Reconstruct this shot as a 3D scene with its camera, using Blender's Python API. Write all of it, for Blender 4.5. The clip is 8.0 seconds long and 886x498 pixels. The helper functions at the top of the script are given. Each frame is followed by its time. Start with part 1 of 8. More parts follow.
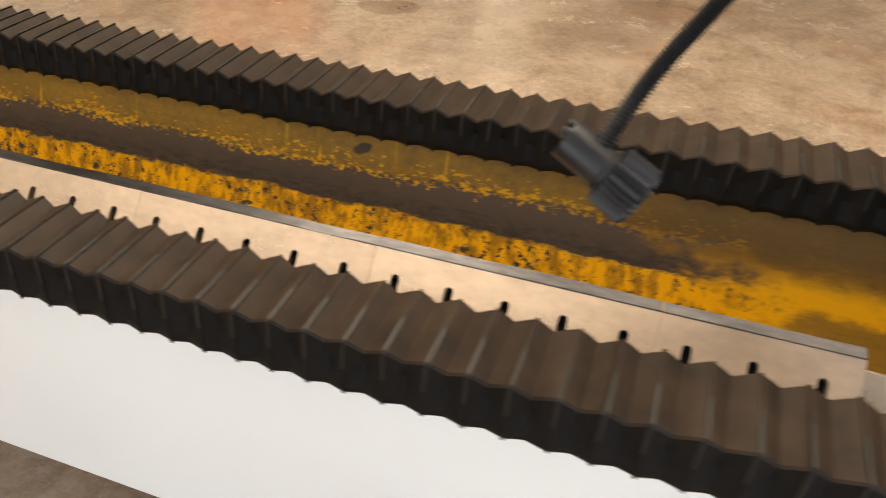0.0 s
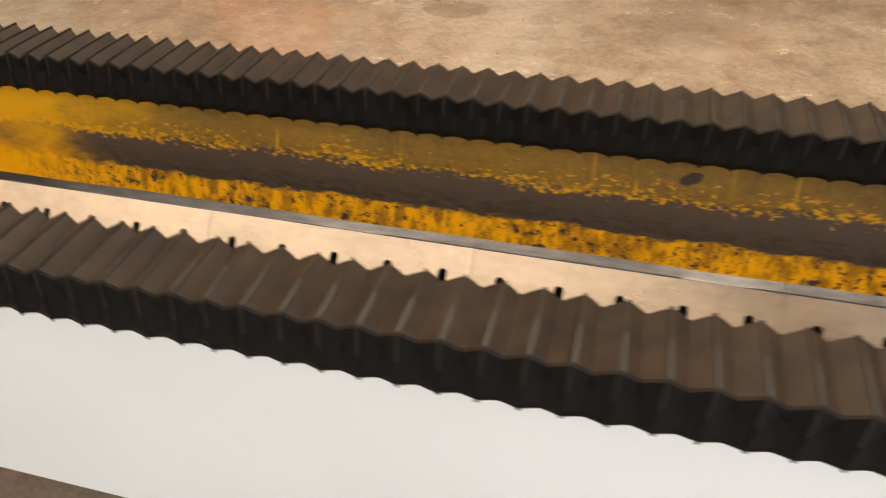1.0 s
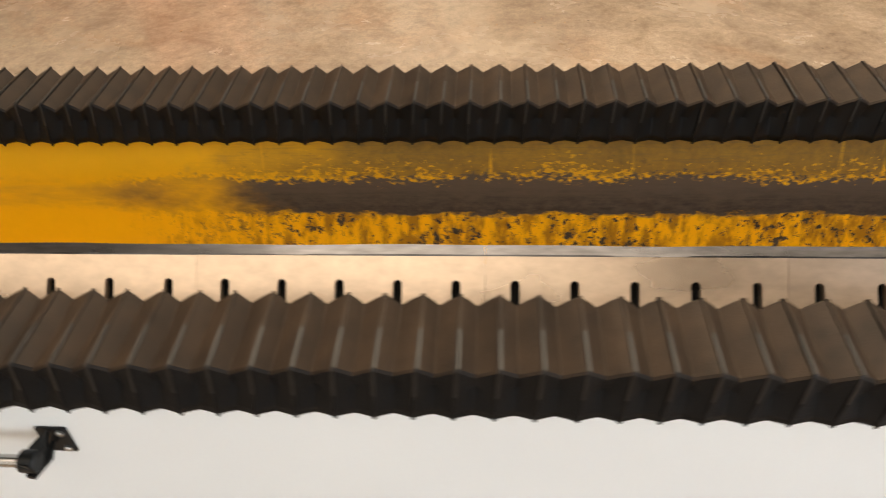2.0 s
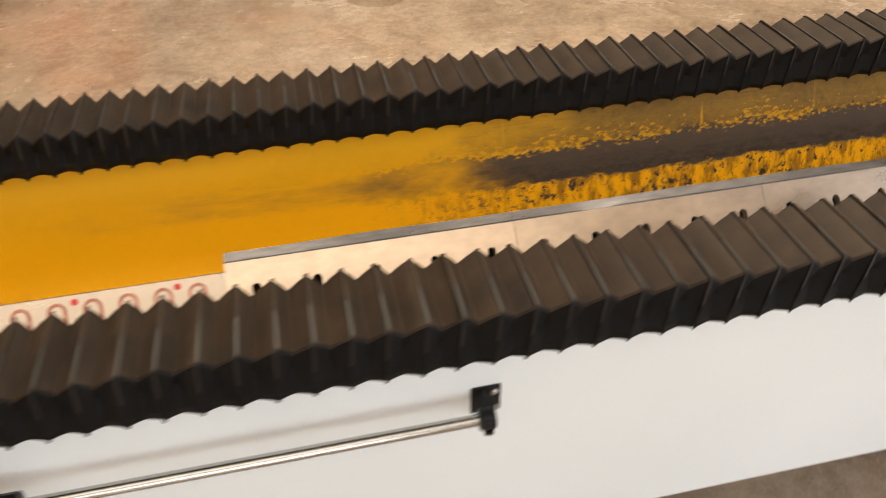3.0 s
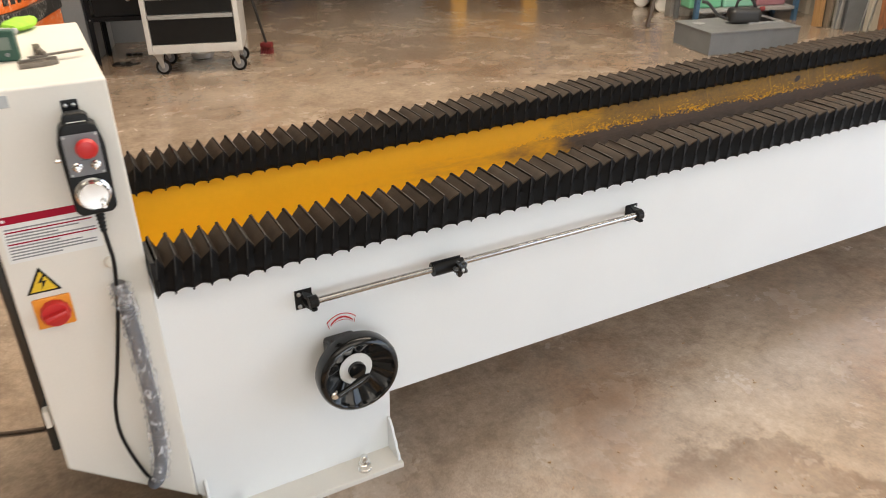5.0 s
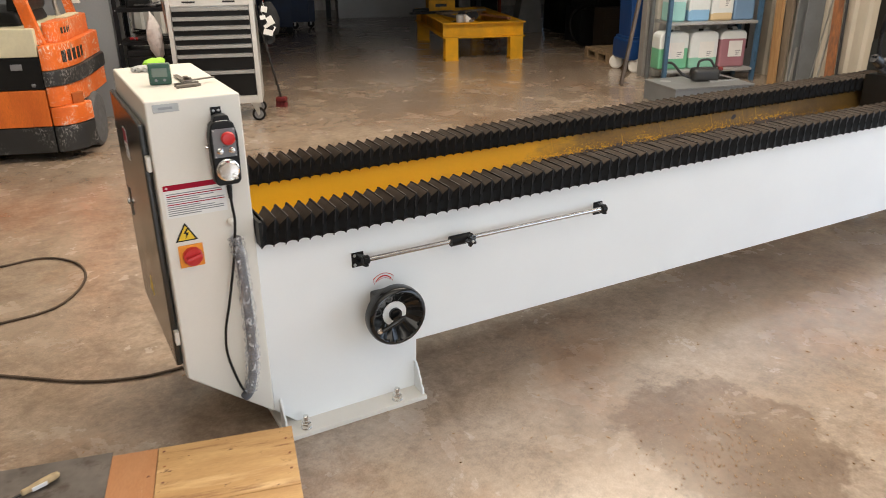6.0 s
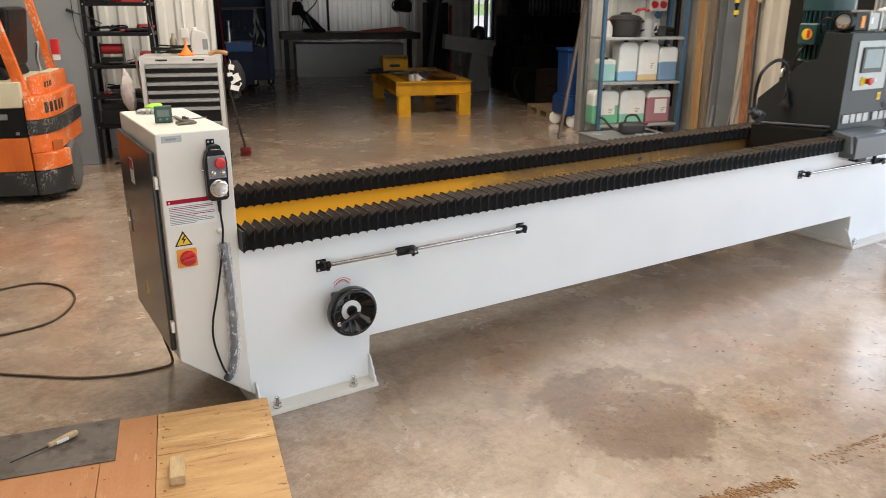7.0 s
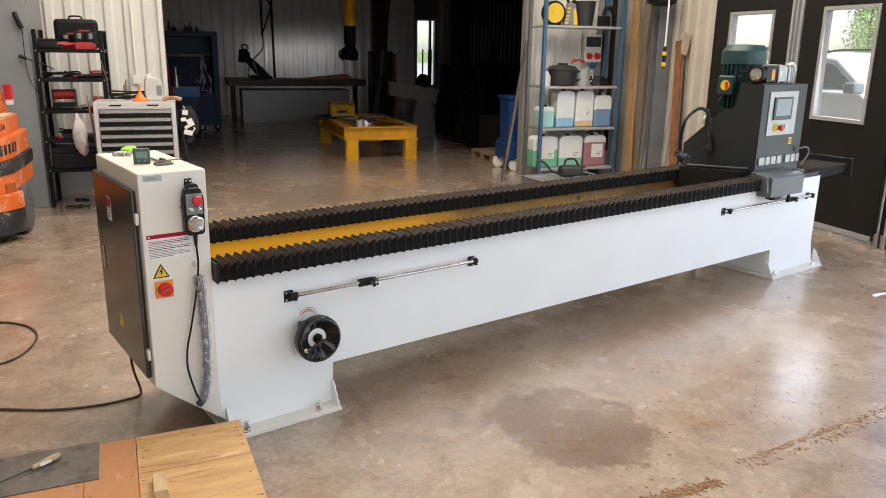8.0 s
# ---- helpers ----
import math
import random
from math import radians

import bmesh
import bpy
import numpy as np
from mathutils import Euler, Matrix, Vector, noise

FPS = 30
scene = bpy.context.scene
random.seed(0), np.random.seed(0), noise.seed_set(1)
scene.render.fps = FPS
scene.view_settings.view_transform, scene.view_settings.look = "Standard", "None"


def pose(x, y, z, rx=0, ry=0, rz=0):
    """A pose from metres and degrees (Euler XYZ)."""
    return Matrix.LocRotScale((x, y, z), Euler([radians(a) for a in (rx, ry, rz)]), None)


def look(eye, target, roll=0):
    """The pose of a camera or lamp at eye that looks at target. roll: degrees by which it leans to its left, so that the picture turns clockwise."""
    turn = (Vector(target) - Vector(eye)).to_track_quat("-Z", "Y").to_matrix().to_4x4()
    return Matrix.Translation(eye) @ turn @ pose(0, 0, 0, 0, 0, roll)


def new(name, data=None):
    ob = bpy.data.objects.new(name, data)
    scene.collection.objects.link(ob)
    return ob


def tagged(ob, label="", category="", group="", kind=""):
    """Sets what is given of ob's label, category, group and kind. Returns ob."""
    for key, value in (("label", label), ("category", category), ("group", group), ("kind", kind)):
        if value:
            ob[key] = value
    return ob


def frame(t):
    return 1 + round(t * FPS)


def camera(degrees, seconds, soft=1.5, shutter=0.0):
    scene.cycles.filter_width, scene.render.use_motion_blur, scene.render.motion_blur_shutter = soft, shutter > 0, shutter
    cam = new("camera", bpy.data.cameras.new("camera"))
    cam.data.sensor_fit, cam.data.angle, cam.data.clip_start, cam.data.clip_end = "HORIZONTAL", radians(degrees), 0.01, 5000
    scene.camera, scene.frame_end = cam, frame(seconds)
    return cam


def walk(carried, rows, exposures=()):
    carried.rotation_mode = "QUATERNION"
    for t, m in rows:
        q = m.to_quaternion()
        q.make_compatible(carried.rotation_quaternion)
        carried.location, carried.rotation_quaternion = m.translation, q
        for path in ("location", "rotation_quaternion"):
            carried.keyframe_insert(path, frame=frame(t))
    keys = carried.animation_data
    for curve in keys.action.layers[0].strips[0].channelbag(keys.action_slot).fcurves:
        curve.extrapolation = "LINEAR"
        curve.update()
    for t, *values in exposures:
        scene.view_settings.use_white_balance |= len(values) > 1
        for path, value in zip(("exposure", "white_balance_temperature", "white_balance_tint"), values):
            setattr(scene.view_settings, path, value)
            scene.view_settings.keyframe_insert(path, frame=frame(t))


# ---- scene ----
cam = camera(61.2, 8.0, soft=0.4, shutter=0.4)
PATH = [
    (0, (3.489, -0.602, 1.396), (2.959, 0.912, 0.202), 1.1),
    (0.5, (3.164, -0.607, 1.377), (2.678, 0.907, 0.163), 0.3),
    (1, (2.805, -0.625, 1.378), (2.367, 0.909, 0.171), -1.4),
    (1.2, (2.671, -0.59, 1.386), (2.267, 0.933, 0.155), -2.3),
    (2.3, (1.921, -0.589, 1.444), (1.914, 0.927, 0.14), -2.7),
    (2.5, (1.765, -0.609, 1.436), (1.832, 0.906, 0.132), -2.8),
    (3, (1.348, -0.678, 1.429), (1.656, 0.846, 0.171), -1.3),
    (3.5, (0.946, -0.875, 1.426), (1.449, 0.655, 0.239), -0.5),
    (4, (0.629, -1.004, 1.447), (1.275, 0.533, 0.341), -0.6),
    (4.5, (0.323, -1.219, 1.485), (1.087, 0.326, 0.47), -0.5),
    (4.7, (0.213, -1.358, 1.506), (1.012, 0.195, 0.53), -0.9),
    (5.8, (-0.254, -2.076, 1.594), (0.615, -0.462, 0.793), -0.7),
    (6, (-0.359, -2.181, 1.590), (0.528, -0.563, 0.820), -0.5),
    (6.5, (-0.515, -2.467, 1.620), (0.429, -0.847, 0.925), -0.1),
    (7, (-0.628, -2.746, 1.627), (0.386, -1.139, 0.998), 0.3),
    (7.5, (-0.746, -2.870, 1.643), (0.352, -1.295, 1.083), 0.8),
    (8, (-0.834, -2.941, 1.651), (0.321, -1.392, 1.137), 0.9),
]
STOPS = [(0, 0.89, 6800, 10), (1, 0.89, 6800, 10), (2.5, 0.92, 6800, 10), (4.5, 1.02, 6450, 10), (6, 0.85, 6250, 10), (8, 0.80, 6050, 10)]
walk(cam, [(t, look(eye, target, roll)) for t, eye, target, roll in PATH], STOPS)

# ---- world, sun, lights, exposure ----
world = bpy.data.worlds.new("world")
scene.world = world
world.use_nodes = True
wn = world.node_tree.nodes
sky = wn.new("ShaderNodeTexSky")
sky.sky_type = "NISHITA"
sky.sun_disc = False
sky.sun_elevation = radians(52)
sky.sun_rotation = radians(184)
wn["Background"].inputs["Strength"].default_value = 0.15
world.node_tree.links.new(sky.outputs["Color"], wn["Background"].inputs["Color"])
sun = new("sun", bpy.data.lights.new("sun", "SUN"))
sun.data.energy, sun.data.angle, sun.data.color = 5.0, radians(0.6), (1.0, 0.95, 0.87)

# building frame: turned against the machine
BYAW = -18.0
BLD = pose(0, 0, 0, 0, 0, BYAW)


sun.matrix_world = BLD @ look((11.5, -6, 8), (10, 0, 0))


def area(name, m, sx, sy, watts, color):
    lamp = bpy.data.lights.new(name, "AREA")
    lamp.shape, lamp.size, lamp.size_y, lamp.energy, lamp.color = "RECTANGLE", sx, sy, watts, color
    ob = new(name, lamp)
    ob.matrix_world = m
    return ob


# daylight at the east gate and its windows; the other lamps are unseen
# Added fill from the south; wall_south has no gate.
area("south_daylight_fill", BLD @ look((1.8, -8.9, 1.9), (1.2, 0, 1.2)), 6.4, 3.6, 160, (0.90, 0.96, 1.0))
area("east_gate_daylight", BLD @ look((5.85, -1.6, 1.75), (0.0, -1.0, 0.9)), 5.8, 3.2, 42, (0.95, 0.97, 1.0))
for v in (2.547, 3.855):
    area("gate_window_daylight", BLD @ look((5.93, v, 1.575), (0.0, v, 1.2)), 0.56, 0.96, 3.3, (0.97, 0.99, 1.0))
# Unseen warm lamps overhead, assumed from the lit floor and knife flats.
area("unseen_overhead_hall", BLD @ look((1.9, 2.8, 4.95), (1.9, 2.81, 0)), 6.2, 4.2, 322, (1.0, 0.86, 0.68))
area("unseen_overhead_south", BLD @ look((0.7, -3.5, 4.95), (0.7, -3.49, 0)), 7.6, 3.2, 84, (1.0, 0.90, 0.77))
# Added weak fill for the back room; no overhead source is seen.
area("back_room_fill", BLD @ look((2.6, 15.2, 4.95), (2.6, 15.21, 0)), 3.0, 1.6, 0.9, (1.0, 0.95, 0.88))
# Added fill facing the back wall; no lamp is seen at the bench.
area("back_wall_fill", BLD @ look((2.75, 16.0, 1.62), (2.75, 16.6, 1.12)), 2.2, 0.2, 2.0, (1.0, 0.96, 0.92))


# ---- materials ----
def mat(name, color, rough=0.5, metal=0.0, color2=None, scale=6.0, amount=0.25, fine=60.0, bump=0.02, rvar=0.1, stretch=(1, 1, 1), coat=0.0, tint=0.0, spec=0.5):
    m = bpy.data.materials.new(name)
    m.use_nodes = True
    nt = m.node_tree
    n, l = nt.nodes, nt.links
    b = n["Principled BSDF"]
    b.inputs["Metallic"].default_value = metal
    b.inputs["Coat Weight"].default_value = coat
    b.inputs["Specular IOR Level"].default_value = spec
    tc, mp = n.new("ShaderNodeTexCoord"), n.new("ShaderNodeMapping")
    mp.inputs["Scale"].default_value = stretch
    l.new(tc.outputs["Object"], mp.inputs["Vector"])
    big, small = n.new("ShaderNodeTexNoise"), n.new("ShaderNodeTexNoise")
    big.inputs["Scale"].default_value, big.inputs["Detail"].default_value = scale, 6
    small.inputs["Scale"].default_value, small.inputs["Detail"].default_value = fine, 4
    for k in (big, small):
        l.new(mp.outputs["Vector"], k.inputs["Vector"])
    c2 = color2 or tuple(c * (1 - amount) for c in color)
    r1 = n.new("ShaderNodeValToRGB")
    r1.color_ramp.elements[0].position, r1.color_ramp.elements[1].position = 0.35, 0.65
    r1.color_ramp.elements[0].color, r1.color_ramp.elements[1].color = (*c2, 1), (*color, 1)
    l.new(big.outputs["Fac"], r1.inputs["Fac"])
    mx = n.new("ShaderNodeMixRGB")
    mx.blend_type = "MULTIPLY"
    mx.inputs["Fac"].default_value = min(1.0, amount * 1.2)
    l.new(r1.outputs["Color"], mx.inputs["Color1"])
    l.new(small.outputs["Fac"], mx.inputs["Color2"])
    sc = n.new("ShaderNodeVectorMath")
    sc.operation = "SCALE"
    sc.inputs["Scale"].default_value = 1 + min(1.0, amount * 1.2) * 0.5
    l.new(mx.outputs["Color"], sc.inputs[0])
    out = sc.outputs["Vector"]
    if tint:
        oi = n.new("ShaderNodeObjectInfo")
        hv = n.new("ShaderNodeHueSaturation")
        mr0 = n.new("ShaderNodeMapRange")
        mr0.inputs["To Min"].default_value, mr0.inputs["To Max"].default_value = 1 - tint, 1 + tint
        l.new(oi.outputs["Random"], mr0.inputs["Value"])
        l.new(mr0.outputs["Result"], hv.inputs["Value"])
        l.new(out, hv.inputs["Color"])
        out = hv.outputs["Color"]
    l.new(out, b.inputs["Base Color"])
    mr = n.new("ShaderNodeMapRange")
    mr.inputs["To Min"].default_value, mr.inputs["To Max"].default_value = max(0.02, rough - rvar), min(1, rough + rvar)
    l.new(big.outputs["Fac"], mr.inputs["Value"])
    l.new(mr.outputs["Result"], b.inputs["Roughness"])
    if bump:
        bu = n.new("ShaderNodeBump")
        bu.inputs["Strength"].default_value, bu.inputs["Distance"].default_value = min(1, bump * 8), 0.002
        l.new(small.outputs["Fac"], bu.inputs["Height"])
        l.new(bu.outputs["Normal"], b.inputs["Normal"])
    return m


WHITE = mat("white_enamel", (0.80, 0.812, 0.806), 0.42, amount=0.03, scale=3, bump=0.006, fine=220)
CREAM = mat("cream_enamel", (0.725, 0.688, 0.62), 0.4, amount=0.04, scale=5, bump=0.004, fine=160)
RUBBER = mat("bellows_cloth", (0.0072, 0.0068, 0.0068), 0.54, amount=0.3, color2=(0.005, 0.0048, 0.0048), scale=14, fine=400, bump=0.03, rvar=0.08, spec=0.13)


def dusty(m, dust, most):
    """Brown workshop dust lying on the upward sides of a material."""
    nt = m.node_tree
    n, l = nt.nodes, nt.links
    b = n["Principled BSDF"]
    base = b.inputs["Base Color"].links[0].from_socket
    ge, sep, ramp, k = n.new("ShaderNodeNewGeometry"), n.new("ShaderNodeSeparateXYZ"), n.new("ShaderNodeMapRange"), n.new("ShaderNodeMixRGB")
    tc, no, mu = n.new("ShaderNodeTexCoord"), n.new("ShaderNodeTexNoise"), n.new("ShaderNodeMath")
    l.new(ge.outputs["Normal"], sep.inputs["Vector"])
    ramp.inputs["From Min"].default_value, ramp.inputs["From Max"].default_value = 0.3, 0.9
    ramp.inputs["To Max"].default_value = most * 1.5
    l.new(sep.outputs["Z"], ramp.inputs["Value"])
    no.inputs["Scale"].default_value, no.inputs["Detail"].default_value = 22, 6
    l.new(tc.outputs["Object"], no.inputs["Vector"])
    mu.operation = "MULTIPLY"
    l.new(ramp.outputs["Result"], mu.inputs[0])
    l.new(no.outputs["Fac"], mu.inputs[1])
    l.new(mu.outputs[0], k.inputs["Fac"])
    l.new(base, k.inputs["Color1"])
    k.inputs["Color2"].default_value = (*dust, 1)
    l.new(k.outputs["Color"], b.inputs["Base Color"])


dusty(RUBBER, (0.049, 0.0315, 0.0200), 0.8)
BLACK = mat("black_paint", (0.010, 0.010, 0.010), 0.38, spec=0.22, amount=0.2, scale=20, bump=0.01)
BLACKGLOSS = mat("black_bakelite", (0.008, 0.008, 0.008), 0.15, amount=0.2, scale=20, bump=0.0, rvar=0.05)
CHROME = mat("chromed_steel", (0.78, 0.76, 0.73), 0.16, 1.0, amount=0.08, scale=30, fine=300, bump=0.004, rvar=0.06)
STEEL = mat("bright_steel", (0.55, 0.54, 0.52), 0.33, 1.0, amount=0.15, scale=20, fine=120, bump=0.01)
GREY_STEEL = mat("dull_grey_steel", (0.05, 0.05, 0.052), 0.5, 0.35, amount=0.3, scale=9, fine=120, bump=0.02)
# Near-black for hollows, with their inner shade put into the colour.
DARK = mat("hollow_shade", (0.004, 0.004, 0.004), 0.7, spec=0.1, amount=0.1, bump=0.0)
RED = mat("red_plastic", (0.55, 0.02, 0.02), 0.35, amount=0.1, scale=20, bump=0.0)
YELLOWP = mat("yellow_plastic", (0.75, 0.5, 0.02), 0.4, amount=0.1, scale=20, bump=0.0)
ORANGEP = mat("orange_plate", (0.82, 0.30, 0.025), 0.4, amount=0.1, scale=20, bump=0.0)
PAPER = mat("white_label", (0.75, 0.74, 0.72), 0.5, amount=0.05, scale=20, bump=0.0)
GREYP = mat("grey_plastic", (0.2, 0.2, 0.21), 0.45, amount=0.1, scale=20, bump=0.01)
INK = mat("grey_print", (0.25, 0.25, 0.26), 0.6, amount=0.1, bump=0.0)


# ---- building helpers ----
def box(bm, x0, x1, y0, y1, z0, z1, bev=0.0, seg=2, m=None):
    vs = [bm.verts.new((x, y, z)) for x in (x0, x1) for y in (y0, y1) for z in (z0, z1)]
    fs = [bm.faces.new([vs[i] for i in q]) for q in ((0, 1, 3, 2), (4, 6, 7, 5), (0, 4, 5, 1), (2, 3, 7, 6), (0, 2, 6, 4), (1, 5, 7, 3))]
    if m is not None:
        bmesh.ops.transform(bm, matrix=m, verts=vs)
    if bev > 0:
        es = list({e for f in fs for e in f.edges})
        bmesh.ops.bevel(bm, geom=es, offset=bev, segments=seg, affect="EDGES", profile=0.5, clamp_overlap=True)
    return bm


def basis(d):
    d = Vector(d).normalized()
    a = Vector((0, 0, 1)) if abs(d.z) < 0.9 else Vector((1, 0, 0))
    s = d.cross(a).normalized()
    return s, s.cross(d).normalized(), d


def lathe(bm, base, axis, prof, n=24, wob=None):
    """Turn the profile of (radius, height) round the axis."""
    s, u, d = basis(axis)
    base = Vector(base)
    rings = []
    for j, (r, h) in enumerate(prof):
        ring = []
        for i in range(n):
            a = 2 * math.pi * i / n
            rr = r * (wob(j, a) if wob else 1)
            ring.append(bm.verts.new(base + d * h + (s * math.cos(a) + u * math.sin(a)) * max(rr, 1e-5)))
        rings.append(ring)
    for a, b in zip(rings, rings[1:]):
        for i in range(n):
            bm.faces.new((a[i], a[(i + 1) % n], b[(i + 1) % n], b[i]))
    bm.faces.new(list(reversed(rings[0])))
    bm.faces.new(rings[-1])
    return bm


def rod(bm, p0, p1, r, n=16, r1=None, bev=0.0):
    p0, p1 = Vector(p0), Vector(p1)
    L = (p1 - p0).length
    r1 = r if r1 is None else r1
    prof = [(r, 0), (r1, L)] if not bev else [(r - bev, 0), (r, bev), (r1, L - bev), (r1 - bev, L)]
    return lathe(bm, p0, p1 - p0, prof, n)


def smooth_path(pts, k=6):
    pts = [Vector(p) for p in pts]
    P = [pts[0] * 2 - pts[1]] + pts + [pts[-1] * 2 - pts[-2]]
    out = []
    for i in range(1, len(P) - 2):
        a, b, c, d = P[i - 1:i + 3]
        for j in range(k):
            t = j / k
            out.append(0.5 * (2 * b + (c - a) * t + (2 * a - 5 * b + 4 * c - d) * t * t + (3 * b - a - 3 * c + d) * t ** 3))
    return out + [pts[-1]]


def tube(bm, pts, r, n=8, k=6, ribs=0.0):
    path = smooth_path(pts, k) if k > 1 else [Vector(p) for p in pts]
    rings, u = [], None
    for i, p in enumerate(path):
        t = (path[min(i + 1, len(path) - 1)] - path[max(i - 1, 0)]).normalized()
        if u is None:
            u = basis(t)[0]
        u = (u - t * u.dot(t)).normalized()
        w = t.cross(u)
        rr = r * (1 + (ribs if i % 2 else -ribs))
        rings.append([bm.verts.new(p + (u * math.cos(2 * math.pi * j / n) + w * math.sin(2 * math.pi * j / n)) * rr) for j in range(n)])
    for a, b in zip(rings, rings[1:]):
        for j in range(n):
            bm.faces.new((a[j], a[(j + 1) % n], b[(j + 1) % n], b[j]))
    bm.faces.new(list(reversed(rings[0])))
    bm.faces.new(rings[-1])
    return bm


def prism(bm, poly, axis, a, b, bev=0.0, seg=2):
    """Extrude a polygon: axis 'x' takes (y, z), 'y' takes (x, z), 'z' takes (x, y)."""
    def at(p, h):
        return {"x": (h, p[0], p[1]), "y": (p[0], h, p[1]), "z": (p[0], p[1], h)}[axis]
    lo = [bm.verts.new(at(p, a)) for p in poly]
    hi = [bm.verts.new(at(p, b)) for p in poly]
    fs = [bm.faces.new(lo), bm.faces.new(list(reversed(hi)))]
    n = len(poly)
    for i in range(n):
        fs.append(bm.faces.new((lo[(i + 1) % n], lo[i], hi[i], hi[(i + 1) % n])))
    bmesh.ops.recalc_face_normals(bm, faces=fs)
    if bev > 0:
        bmesh.ops.bevel(bm, geom=list({e for f in fs for e in f.edges}), offset=bev, segments=seg, affect="EDGES", profile=0.5, clamp_overlap=True)
    return bm


def bmn():
    return bmesh.new()


def obj(name, bm, material, angle=32):
    me = bpy.data.meshes.new(name)
    bmesh.ops.recalc_face_normals(bm, faces=bm.faces)
    bm.to_mesh(me)
    bm.free()
    me.materials.append(material)
    me.polygons.foreach_set("use_smooth", [True] * len(me.polygons))
    me.set_sharp_from_angle(angle=radians(angle))
    ob = new(name, me)
    if 6 < len(me.polygons) < 4000:
        wn_ = ob.modifiers.new("weighted", "WEIGHTED_NORMAL")
        wn_.keep_sharp, wn_.weight = True, 80
    return ob


def part(name, bm, material, parent, label="", angle=32):
    ob = obj(name, bm, material, angle)
    ob.parent = parent
    if label:
        ob["label"] = label
    return ob


def thing(name, m=None, label="", category="", group="", kind=""):
    ob = new(name)
    ob.empty_display_size = 0.1
    if m is not None:
        ob.matrix_basis = m
    return tagged(ob, label, category, group, kind)


def solid(name, bm, material, m=None, label="", category="", group="", kind="", angle=32):
    ob = obj(name, bm, material, angle)
    if m is not None:
        ob.matrix_basis = m
    return tagged(ob, label, category, group, kind)


def lettering(parent, text, size, m, material, depth=0.001, name="lettering", label=""):
    cu = bpy.data.curves.new(name, "FONT")
    cu.body, cu.size, cu.extrude, cu.align_x, cu.align_y = text, size, depth, "CENTER", "CENTER"
    tmp = bpy.data.objects.new("tmp_text", cu)
    me = bpy.data.meshes.new_from_object(tmp)
    bpy.data.objects.remove(tmp)
    me.materials.clear()
    me.materials.append(material)
    ob = new(name, me)
    ob.parent = parent
    ob.matrix_basis = m
    if label:
        ob["label"] = label
    return ob


# ---- floor ----
FLOOR = mat("polished_concrete", (0.31, 0.26, 0.205), 0.3, amount=0.3)


